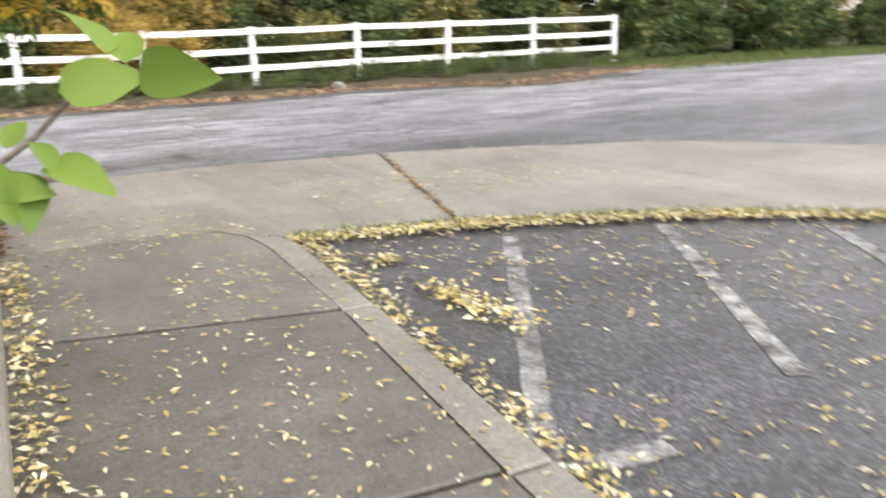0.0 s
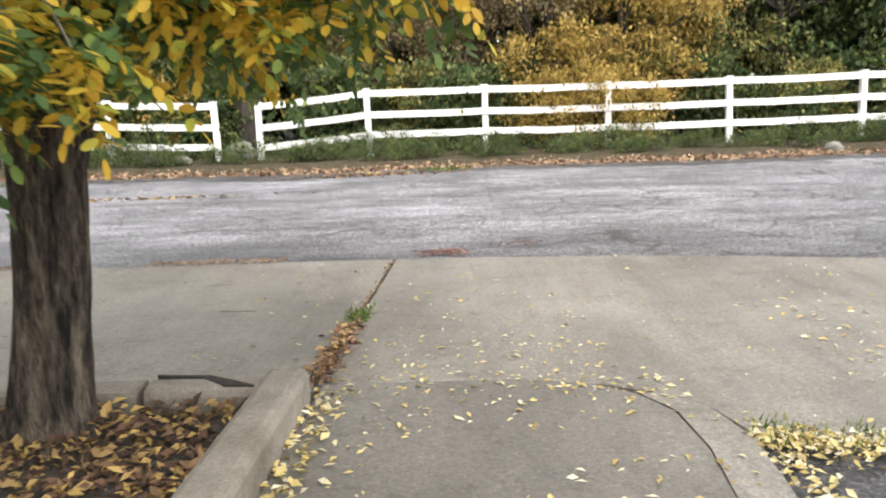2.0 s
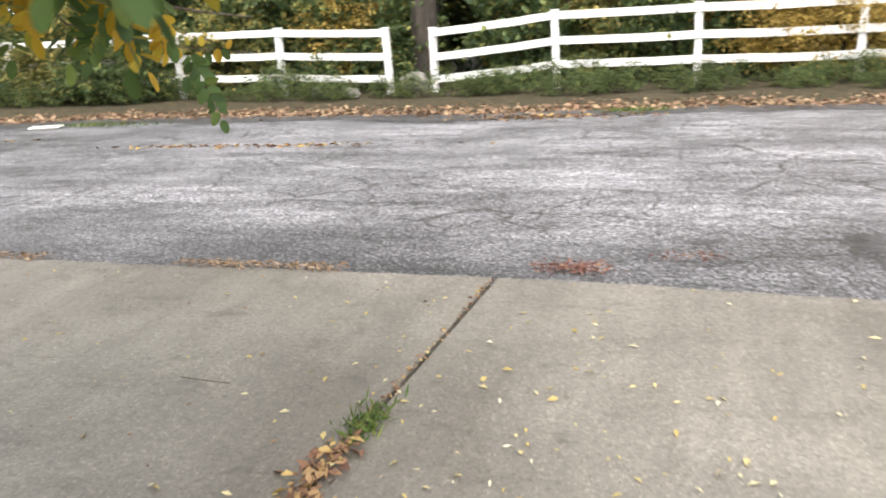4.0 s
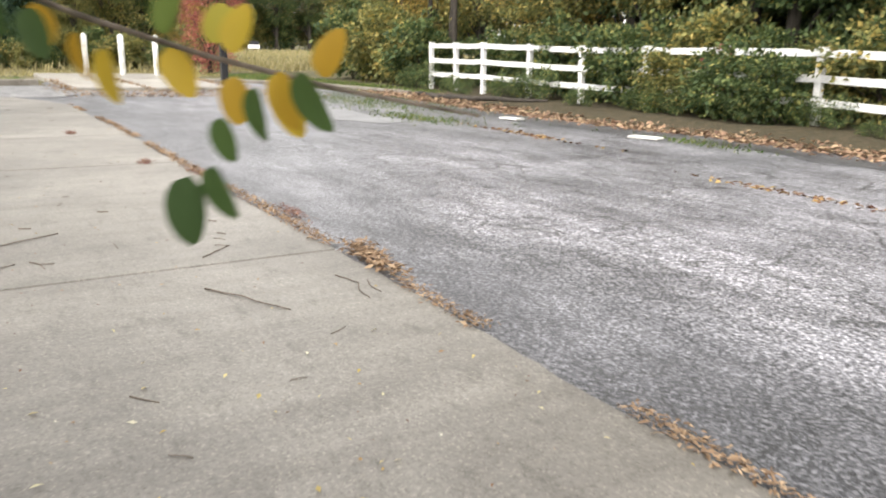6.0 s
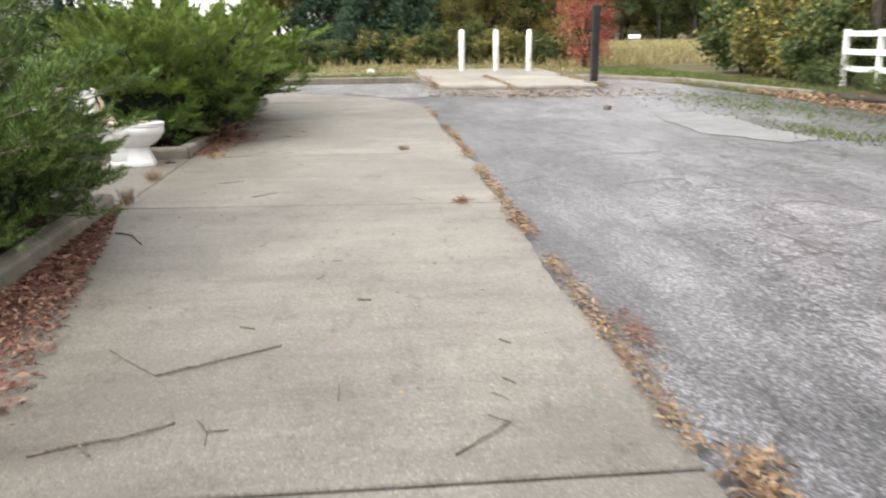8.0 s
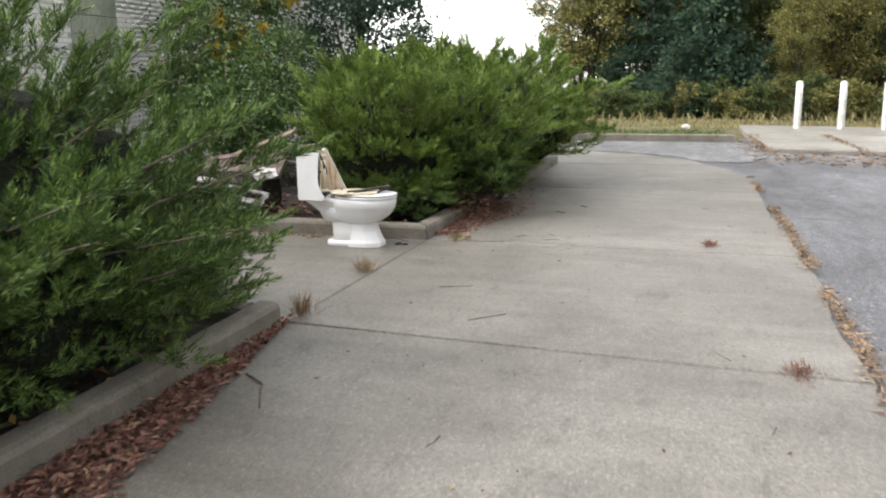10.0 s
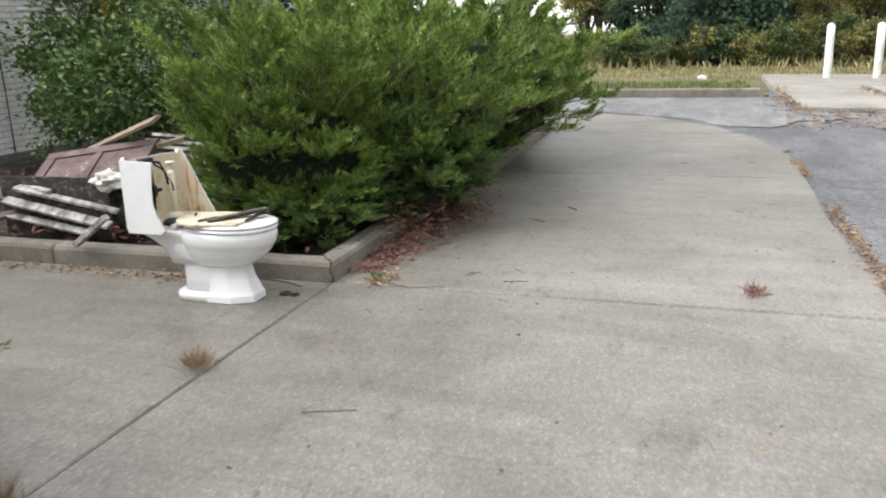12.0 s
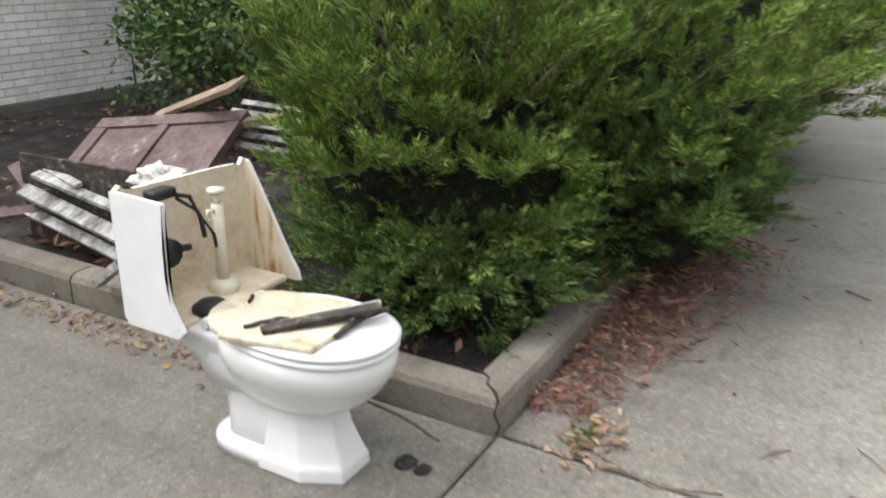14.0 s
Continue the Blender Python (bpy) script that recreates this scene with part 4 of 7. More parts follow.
tube(bm, [(0.10, -0.235, TZ0 + 0.02), (0.10, -0.235, TZ0 + 0.035), (0.10, -0.235, TZ0 + 0.05)], [0.055, 0.055, 0.035], 16)
part("flapper", bm, M_RUBBER, tank, "black rubber flapper disc", True)


def oval_plate(bm, z0, z1, y0, y1, half, rim=0.008):
    loft(bm, [ring(bm, z0, y0, y1, half - rim, 2.2, 36), ring(bm, z0 + rim * 0.6, y0 - rim, y1 + rim, half, 2.2, 36), ring(bm, z1 - rim * 0.7, y0 - rim, y1 + rim, half, 2.2, 36),
              ring(bm, z1, y0 + rim, y1 - rim, half - rim * 1.6, 2.2, 36)])


bm = bmesh.new()
oval_plate(bm, 0.397, 0.418, -0.15, 0.35, 0.186)
part("seat", bm, M_CERAMIC, toilet, "white plastic seat", True)
bm = bmesh.new()
oval_plate(bm, 0.420, 0.437, -0.15, 0.352, 0.188)
part("lid", bm, M_CERAMIC, toilet, "closed white lid", True)
bm = bmesh.new()
tube(bm, [(-0.12, -0.18, 0.41), (0.12, -0.18, 0.41)], [0.016, 0.016], 10)
part("hinge", bm, M_CERAMIC, toilet)

frag = thing("broken_board", TX + 0.03, TY + 0.04, 0.4385, "cream weathered board with a rounded end on the toilet lid", "board", rz=8)
bm = bmesh.new()
prism(bm, [(x, -y) for x, y in ([(0.165, 0.10)] + [(0.155 * math.cos(a), 0.06 + 0.16 * math.sin(a)) for a in [math.radians(q) for q in range(20, 200, 18)]] + [(-0.15, -0.12), (-0.02, -0.185), (0.15, -0.165)])],
      0.014, 0.0, 0.004)
part("board", bm, M_CREAM, frag)


def stick(name, pts, radii, material, label, category, rough=0.25, sides=7, group=""):
    bm = bmesh.new()
    fine, rr = [], []
    for (a, b, ra, rb) in zip(pts, pts[1:], radii, radii[1:]):
        for q in range(4):
            t = q / 4
            fine.append(tuple(a[i] + (b[i] - a[i]) * t + (R.uniform(-1, 1) * ra * rough if 0 < t or True else 0) for i in range(3)))
            rr.append(ra + (rb - ra) * t)
    fine.append(pts[-1])
    rr.append(radii[-1])
    tube(bm, fine, rr, sides)
    return tagged(part(name, bm, material, None, "", True), label, category, group)


strip_ob = thing("charred_strip", TX + 0.01, TY + 0.17, 0.4720, "burnt strip of moulded wood with a pale edge", "wood strip")
strip_ob.matrix_world = pose(TX + 0.015, TY + 0.165, 0.4700, 0, -4, 140)
bm = bmesh.new()
box(bm, -0.17, 0.15, -0.022, 0.022, -0.008, 0.008, 0.003)
for v in bm.verts:
    v.co.y += 0.010 * noise.noise((v.co.x * 22, 1.0, 0)) + (0.006 if v.co.x < -0.15 else 0)
part("strip", bm, M_CHARRED, strip_ob)
bm = bmesh.new()
box(bm, -0.12, 0.16, 0.023, 0.033, -0.009, 0.006, 0.002)
part("edge", bm, M_OLD_WHITE, strip_ob, "pale splintered edge")
stick("charred_stick", [(TX + 0.06, TY + 0.23, 0.4520), (TX - 0.04, TY + 0.225, 0.4560), (TX - 0.15, TY + 0.25, 0.4500)], [0.008, 0.010, 0.007], M_CHARRED, "short charred stick lying across the toilet lid", "stick")
stick("charred_stick", [(TX + 0.15, TY + 0.0, 0.4590), (TX + 0.07, TY + 0.045, 0.4600), (TX + 0.05, TY + 0.07, 0.4590)], [0.006, 0.007, 0.005], M_CHARRED, "small burnt scrap on the cream board", "stick")
stick("charred_stick", [(TX - 0.02, TY - 0.12, 0.4580), (TX + 0.02, TY - 0.10, 0.4580)], [0.006, 0.005], M_CHARRED, "tiny burnt scrap at the back of the board", "stick")


# ---- rubbish heap behind the toilet ----
def plank(name, centre, size, turn, material, label, category="plank", bevel=0.004):
    ob = thing(name, centre[0], centre[1], centre[2], label, category)
    ob.matrix_world = pose(*centre, *turn)
    bm = bmesh.new()
    box(bm, -size[0] / 2, size[0] / 2, -size[1] / 2, size[1] / 2, -size[2] / 2, size[2] / 2, bevel)
    part("board", bm, material, ob)
    return ob


door = thing("cabinet_door", -11.53, 4.03, 0.53, "peeling mauve panelled cabinet door leaning on debris", "door")
ux = Vector((-0.10, 0.98, 0.13)).normalized()
uy = Vector((-0.39, 0.15, 0.24))
uy = (uy - ux * uy.dot(ux)).normalized()
door.matrix_world = Matrix.Translation((-11.53, 4.14, 0.515)) @ Matrix((ux, uy, ux.cross(uy))).transposed().to_4x4()
bm = bmesh.new()
box(bm, -0.44, 0.44, -0.25, 0.25, -0.014, 0.010, 0.004)
part("panel", bm, M_DOOR, door)
for a in ((-0.44, 0.44, -0.25, -0.18), (-0.44, 0.44, 0.18, 0.25), (-0.44, -0.36, -0.176, 0.176), (0.36, 0.44, -0.176, 0.176), (-0.03, 0.03, -0.176, 0.176)):
    bm = bmesh.new()
    box(bm, a[0], a[1], a[2], a[3], 0.0105, 0.024, 0.003)
    part("stile", bm, M_DOOR, door)
crate = thing("broken_cabinet", -11.50, 4.02, 0.09, "collapsed dark wooden cabinet carcass full of debris", "cabinet", rz=93)
for a in ((-0.42, 0.42, -0.22, -0.20, 0.0, 0.42), (-0.42, 0.42, 0.20, 0.22, 0.0, 0.22), (-0.42, -0.40, -0.199, 0.199, 0.0, 0.28), (0.40, 0.42, -0.199, 0.199, 0.0, 0.34)):
    bm = bmesh.new()
    box(bm, *a, 0.003)
    part("side", bm, M_CHARRED, crate)
plank("lath", (-11.20, 4.10, 0.29), (0.86, 0.07, 0.022), (24, 9, 88), M_OLD_WHITE, "peeling white wooden slat in the rubbish heap", "slat")
plank("lath", (-11.24, 4.16, 0.37), (0.80, 0.05, 0.022), (12, 10, 92), M_OLD_WHITE, "splintered white wooden slat in the rubbish heap", "slat")
plank("lath", (-11.20, 4.02, 0.21), (0.70, 0.05, 0.022), (30, 7, 86), M_OLD_WHITE, "dirty white wooden slat in the rubbish heap", "slat")
plank("lath", (-11.27, 3.86, 0.44), (0.36, 0.04, 0.02), (12, 6, 80), M_OLD_WHITE, "short broken white slat in the rubbish heap", "slat")
plank("splintered_stile", (-11.28, 3.62, 0.36), (0.40, 0.07, 0.03), (20, 14, 70), M_DOOR, "splintered mauve door stile at the end of the heap", "board")
plank("splintered_stile", (-11.22, 3.66, 0.25), (0.34, 0.05, 0.03), (40, -10, 110), M_DOOR, "broken mauve strip at the end of the heap", "board")
plank("beige_board", (-11.80, 4.40, 0.63), (0.95, 0.05, 0.035), (20, -12, 72), M_RAW_WOOD, "beige louvre frame edge under the long board", "board")
plank("grey_rail", (-10.98, 4.55, 0.235), (0.33, 0.05, 0.035), (0, -36, 88), M_OLD_WHITE, "short grey metal-faced rail propped on the kerb", "rail")
plank("long_board", (-11.83, 4.13, 0.70), (1.24, 0.09, 0.024), (30, -15.5, 66), M_RAW_WOOD, "long grey-brown board sticking up out of the heap", "board")
for i in range(5):
    plank("louvre_board", (-11.74 - 0.06 * i, 4.66 + 0.015 * i, 0.56 + 0.032 * i), (0.66, 0.034, 0.010), (30, 6, 108), M_OLD_WHITE, "weathered white louvre slat in the rubbish heap", "slat")
plank("mauve_panel", (-12.0, 4.95, 0.50), (0.62, 0.34, 0.018), (28, 8, 108), M_DOOR, "faded mauve board beneath the louvre slats", "board")
plank("raw_board", (-12.6, 2.9, 0.10), (1.5, 0.10, 0.022), (0, 1, 20), M_RAW_WOOD, "bare plank lying on the soil of the shrub bed", "plank")
crumple = thing("crumpled_plastic", -11.28, 4.50, 0.50, "crumpled white plastic sheeting on the rubbish heap", "plastic")
bm = bmesh.new()
bmesh.ops.create_icosphere(bm, subdivisions=3, radius=0.10)
for v in bm.verts:
    v.co *= 1 + 0.8 * noise.noise(v.co * 18) + 0.25 * noise.noise(v.co * 40)
    v.co.z *= 0.6
part("sheet", bm, M_WHITE_BOARD, crumple)
pts = [(G.uniform(-11.75, -11.2), G.uniform(3.7, 4.9), 0.10 + 0.10 * G.random()) for _ in range(500)]
flat_leaves("heap_debris", pts, 0.06, M_RED_BITS, "splinters and rubble under the broken cabinet", "debris", 0.7, 0.6, 0.35)

# ---- small loose things on the lane ----
Z = 0.006
TWIGS = [([(-5.50, 6.97), (-5.36, 7.08), (-5.20, 7.235)], 0.004), ([(-5.20, 7.235), (-5.30, 7.44), (-5.46, 7.69)], 0.006), ([(-4.60, 6.98), (-4.66, 7.12), (-4.68, 7.25), (-4.78, 7.40)], 0.006), ([(-4.66, 7.12), (-4.58, 7.18)], 0.006),
         ([(-4.79, 7.475), (-4.70, 7.52), (-4.71, 7.59)], 0.005), ([(-4.70, 7.52), (-4.61, 7.53)], 0.004), ([(-4.46, 8.33), (-4.57, 8.45), (-4.65, 8.535), (-4.72, 8.47)], 0.005), ([(-6.04, 8.0), (-6.02, 8.07)], 0.007),
         ([(-3.85, 8.18), (-3.64, 8.30), (-3.50, 8.35), (-3.35, 8.44)], 0.006), ([(-3.78, 8.85), (-3.58, 8.89), (-3.46, 8.84), (-3.34, 8.84)], 0.005), ([(-3.62, 8.96), (-3.50, 8.92), (-3.40, 8.93)], 0.004), ([(-5.42, 8.62), (-5.37, 8.66)], 0.006),
         ([(-5.02, 8.57), (-4.97, 8.61)], 0.005), ([(-5.71, 7.48), (-5.68, 7.55)], 0.006), ([(-7.66, 6.37), (-7.55, 6.51), (-7.31, 6.63)], 0.008), ([(-10.99, 5.63), (-10.95, 5.86), (-10.89, 6.03)], 0.007),
         ([(-11.12, 6.33), (-11.05, 6.50), (-10.99, 6.64), (-11.06, 6.82)], 0.005), ([(-13.31, 7.17), (-13.20, 7.25)], 0.008), ([(-11.22, 7.12), (-11.26, 7.25)], 0.004), ([(-10.61, 6.53), (-10.56, 6.59)], 0.004), ([(-11.29, 6.88), (-11.33, 6.90), (-11.38, 6.95)], 0.004),
         ([(-12.82, 6.98), (-12.75, 7.08)], 0.006), ([(-9.45, 6.75), (-9.52, 6.95)], 0.004), ([(-8.75, 7.12), (-8.93, 7.30)], 0.004), ([(-2.72, 7.62), (-2.62, 7.70)], 0.004), ([(-0.7, 7.72), (-0.92, 7.74)], 0.003)]
for pts, r in TWIGS:
    stick("twig", [(x, y, height(x, y) + r * 0.7 + (0.004 if 0 < i < len(pts) - 1 else 0)) for i, (x, y) in enumerate(pts)], [0.75 * r * (1 - 0.5 * i / len(pts)) for i in range(len(pts))], M_TWIG,
          "thin dry brown twig lying on the concrete", "twig", 0.5, 6, "fallen twigs")
for _ in range(26):
    x, y, a, l = R.uniform(-16, -1.5), R.uniform(6.6, 8.9), R.uniform(0, 6.3), R.uniform(0.05, 0.15)
    c, o, h = R.uniform(-0.4, 0.4), l * 0.5, height(x, y) + 0.003
    stick("twig", [(x, y, h), (x + o * math.cos(a), y + o * math.sin(a), h + 0.003), (x + o * math.cos(a) + o * math.cos(a + c), y + o * math.sin(a) + o * math.sin(a + c), h)], [0.0024, 0.002, 0.0014], M_TWIG,
          "short dry twig lying on the concrete", "twig", 0.6, 5, "fallen twigs")
stick("fallen_branch", [(-18.8, 17.6, -0.10), (-17.0, 17.2, -0.07), (-15.4, 17.4, -0.03), (-13.8, 18.0, 0.02)], [0.05, 0.07, 0.06, 0.03], M_FAR_BARK, "dark fallen branch lying at the road edge", "branch")
for x, y, a, l in ((-8.38, 15.55, 20, 0.46), (-11.5, 15.45, 12, 0.42)):
    plank("white_board", (x, y, height(x, y) + 0.012), (l, 0.19, 0.03), (0, 0, a), M_WHITE_BOARD, "flat white board lying on the asphalt", "board")


def boulder(x, y, z, r, squash, label, material=M_STONE):
    bm = bmesh.new()
    bmesh.ops.create_icosphere(bm, subdivisions=3, radius=r)
    o = Vector((x, y, z))
    for v in bm.verts:
        v.co *= 1 + 0.28 * noise.noise(v.co / r * 1.3 + o) + 0.08 * noise.noise(v.co / r * 5 + o)
        v.co.z *= squash
    ob = part("stone", bm, material)
    ob.location = (x, y, z)
    return tagged(ob, label, "stone")


boulder(-3.98, 20.15, 0.02, 0.30, 0.75, "grey boulder between the gate posts")
boulder(-5.6, 19.4, -0.04, 0.20, 0.6, "pale stone at the foot of the fence")
boulder(-5.05, 19.5, -0.05, 0.16, 0.6, "pale stone at the foot of the fence")
boulder(-4.85, 19.2, -0.06, 0.12, 0.6, "small pale stone in the leaf litter")
boulder(6.9, 17.3, -0.05, 0.14, 0.7, "pale stone at the road edge")
boulder(-30.2, 8.15, -0.03, 0.12, 0.8, "white stone on the grass bank", M_WHITE_BOARD)
boulder(-16.2, 12.2, -0.06, 0.07, 0.8, "small dark stone on the road", M_TWIG)
boulder(-10.75, 6.0, 0.004, 0.034, 0.3, "black clod lying on the concrete", M_SOIL)
boulder(-10.745, 6.06, 0.003, 0.026, 0.3, "black clod lying on the concrete", M_SOIL)

# ---- far-off car at the meadow's edge ----
car = thing("parked_car", -112.0, 43.5, -0.37, "far-off white parked car beyond the meadow", "car", rz=162)
bm = bmesh.new()
box(bm, -2.0, 2.0, -0.8, 0.8, 0.2, 0.75, 0.15)
part("body", bm, M_WHITE_PAINT, car)
bm = bmesh.new()
box(bm, -1.0, 0.9, -0.7, 0.7, 0.76, 1.25, 0.15)
part("cabin", bm, M_BLACK_POST, car)
for sx in (-1.25, 1.25):
    for sy in (-0.8, 0.8):
        bm = bmesh.new()
        tube(bm, [(sx, sy - 0.1, 0.25), (sx, sy + 0.1, 0.25)], [0.28, 0.28], 12)
        part("wheel", bm, M_RUBBER, car)


# ---- trees and bushes ----
def crown_mesh(name, blobs, count, leaf, seed, droop=0.25, shell_bias=0.55, clumps=34):
    """Leaves in clumps that fill a few rough ellipsoids (x, y, z, rx, ry, rz), with gaps between the clumps."""
    g = np.random.default_rng(seed)
    vol = np.array([b[3] * b[4] * b[5] for b in blobs]) ** 0.75
    pick = g.choice(len(blobs), clumps * len(blobs), p=vol / vol.sum())
    B = np.array(blobs)[pick]
    d = g.normal(size=(len(pick), 3))
    d /= np.linalg.norm(d, axis=1, keepdims=True)
    r = shell_bias + (1 - shell_bias) * g.random((len(pick), 1))
    cc = B[:, :3] + d * r * B[:, 3:]
    size = 0.13 * B[:, 3:].mean(1, keepdims=True) * g.uniform(0.7, 1.6, (len(pick), 1))
    which = g.integers(0, len(pick), count)
    pos = cc[which] + g.normal(size=(count, 3)) * size[which] * [1.15, 1.15, 0.75]
    out = d[which] + g.normal(size=(count, 3)) * 0.8
    out[:, 2] -= droop
    up = g.normal(size=(count, 3)) * 0.6 + [0, 0, 1]
    L = leaf * g.uniform(0.55, 1.35, count)
    return leaves_mesh(name, pos, out, up, L, L * g.uniform(0.45, 0.75, count)), cc


def trunk_bm(base_r, top, lean, limbs, seed, fork=0.35):
    g = random.Random(seed)
    bm = bmesh.new()
    pts = [(lean[0] * t + 0.06 * top * 0.1 * math.sin(t * 5 + seed), lean[1] * t, -0.15 + (top + 0.15) * t) for t in [i / 7 for i in range(8)]]
    tube(bm, pts, [base_r * (1.35 if i == 0 else 1.0 - 0.75 * i / 7) for i in range(8)], 9)
    for x, y, z in limbs:
        t = min(max(z / top * g.uniform(0.35, 0.75), 0.15), 0.9)
        k = int(t * 7)
        a = pts[k]
        r = base_r * (0.5 - 0.3 * t)
        mid = ((a[0] + x) / 2 + g.uniform(-0.1, 0.1), (a[1] + y) / 2 + g.uniform(-0.1, 0.1), (a[2] + z) / 2 + 0.12 * abs(z - a[2]))
        tube(bm, [a, mid, (x, y, z)], [r, r * 0.6, r * 0.18], 6)
    return bm


def make_tree(name, label, category, top, blobs, count, leaf, material, seed, base_r=0.14, bark=None, droop=0.25, group="", clumps=34, bias=0.55):
    t = thing(name, 0, 0, 0, label, category, group)
    me, cc = crown_mesh("crown", blobs, count, leaf, seed, droop, bias, clumps)
    link("crown", me, material, t)
    g = random.Random(seed)
    limbs = [tuple(c) for c in g.sample(list(cc), min(len(cc), 16))]
    part("trunk", trunk_bm(base_r, top, (g.uniform(-0.3, 0.3), g.uniform(-0.2, 0.2)), limbs, seed), bark or M_FAR_BARK, t, "", True)
    return t


TALL = [(0, 0, 3.4, 1.7, 1.7, 1.3), (-0.9, 0.3, 4.9, 1.5, 1.5, 1.4), (0.9, -0.3, 5.3, 1.6, 1.5, 1.5), (0.1, 0.1, 6.6, 1.5, 1.5, 1.3), (0.3, -0.6, 2.2, 1.3, 1.1, 0.9)]
WIDE = [(0, 0, 2.2, 1.9, 1.4, 1.3), (-1.2, 0.2, 3.3, 1.4, 1.3, 1.1), (1.2, 0.1, 3.6, 1.4, 1.3, 1.2), (0, 0, 4.8, 1.6, 1.4, 1.2), (0.4, -0.3, 1.2, 1.5, 1.1, 0.9)]
BUSH = [(0, 0, 0.7, 0.95, 0.8, 0.6), (0.45, 0.1, 1.25, 0.65, 0.6, 0.55), (-0.5, 0.0, 1.1, 0.7, 0.6, 0.55)]
BRUSH = [(0, 0, 0.42, 0.9, 0.45, 0.38), (0.6, 0.0, 0.5, 0.6, 0.4, 0.42), (-0.6, 0.05, 0.38, 0.6, 0.4, 0.34)]

KINDS = {
    "green": make_tree("woodland_tree", "dark green woodland tree behind the fence", "tree", 6.6, TALL, 20000, 0.125, M_WOOD_GREEN, 21, 0.15),
    "olive": make_tree("woodland_tree", "olive-green woodland tree turning yellow behind the fence", "tree", 6.4, TALL, 20000, 0.115, M_WOOD_OLIVE, 22, 0.14),
    "tan": make_tree("woodland_tree", "woodland tree with thin tan and brown autumn leaves", "tree", 5.2, WIDE, 16000, 0.08, M_WOOD_TAN, 23, 0.12),
    "gold": make_tree("woodland_tree", "small woodland tree with golden autumn leaves", "tree", 5.0, WIDE, 15000, 0.09, M_WOOD_GOLD, 24, 0.10),
    "bush_green": make_tree("bush", "dark green bush at the edge of the woods", "bush", 1.3, BUSH, 5200, 0.11, M_WOOD_GREEN, 25, 0.03),
    "bush_olive": make_tree("bush", "olive and yellow bush at the edge of the woods", "bush", 1.3, BUSH, 4600, 0.11, M_WOOD_OLIVE, 26, 0.03),
    "bush_gold": make_tree("bush", "golden-leaved bush hanging over the fence", "bush", 1.5, BUSH, 5000, 0.065, M_WOOD_GOLD, 27, 0.03),
    "brush": make_tree("undergrowth", "low green undergrowth at the foot of the fence", "undergrowth", 0.6, BRUSH, 2600, 0.06, M_WOOD_GREEN, 28, 0.012),
    "maple": make_tree("red_maple", "small red-leaved maple at the meadow's edge", "tree", 4.2, [(0, 0, 1.5, 1.25, 1.25, 1.3), (0.1, 0, 2.9, 1.35, 1.3, 1.2), (0, 0.1, 3.9, 0.9, 0.9, 0.8)], 8000, 0.10, M_WOOD_RED, 29, 0.09),
    "conifer": make_tree("conifer", "broad dark blue-green evergreen in the far tree line", "tree", 7.0,
                         [(0, 0, 0.9, 2.6, 2.6, 0.9), (0, 0, 2.4, 2.3, 2.3, 1.1), (0, 0, 4.0, 1.8, 1.8, 1.2), (0, 0, 5.6, 1.2, 1.2, 1.2), (0, 0, 6.9, 0.6, 0.6, 0.8)], 16000, 0.20, M_WOOD_BLUE, 30, 0.16, None, 0.5),
}
used = set()


def plant(kind, x, y, size=1.0, turn=0.0, z=None, stretch=1.0):
    src = KINDS[kind]
    z = height(x, y) - 0.06 if z is None else z
    m = pose(x, y, z, 0, 0, turn)
    if kind not in used:
        used.add(kind)
        ob = src
        ob.matrix_world = m
    else:
        ob = copy_thing(src, m)
    ob.scale = (size, size, size * stretch)
    return ob


# behind the board fence, from the meadow end to the right of the lot
row = [("green", 27.5, 23), ("olive", 24.5, 21.6), ("green", 22.0, 24), ("gold", 20.6, 25.5), ("green", 18.8, 22.4), ("green", 16.2, 23.6), ("olive", 14.0, 22.6), ("green", 12.0, 24.0), ("green", 10.2, 22.4), ("green", 8.2, 23.8),
       ("olive", 6.6, 23.0), ("olive", 4.9, 24.6), ("gold", 4.4, 22.6), ("tan", 2.6, 22.8), ("tan", 0.9, 23.6), ("green", -0.4, 25.0), ("tan", -1.0, 22.4), ("gold", -2.6, 23.6), ("olive", -4.6, 22.8), ("gold", -6.2, 24.2),
       ("green", -7.6, 22.6), ("olive", -9.4, 23.8), ("green", -11.2, 22.2), ("green", -13.2, 23.4), ("olive", -15.2, 22.4), ("green", -17.4, 23.6), ("olive", -19.6, 22.6), ("gold", -21.4, 24.2), ("olive", -23.8, 22.8),
       ("gold", -26.2, 22.4), ("olive", -28.8, 22.6), ("green", -31.6, 22.8), ("olive", -34.4, 23.6), ("gold", -36.4, 25.2)]
for kind, x, y in row:
    plant(kind, x, y, R.uniform(0.9, 1.2), R.uniform(0, 360))
for i in range(26):
    plant(R.choice(["green", "green", "olive", "green"]), -36 + i * 2.5 + R.uniform(-0.8, 0.8), R.uniform(26.5, 30.5), R.uniform(1.15, 1.5), R.uniform(0, 360))
for i in range(13):
    plant("green", -34 + i * 5.0 + R.uniform(-0.8, 0.8), R.uniform(33, 36), R.uniform(1.5, 1.8), R.uniform(0, 360))
for i in range(15):
    plant("bush_green", -14 + i * 2.3 + R.uniform(-0.8, 0.8), R.uniform(24.5, 27), R.uniform(2.0, 2.6), R.uniform(0, 360))
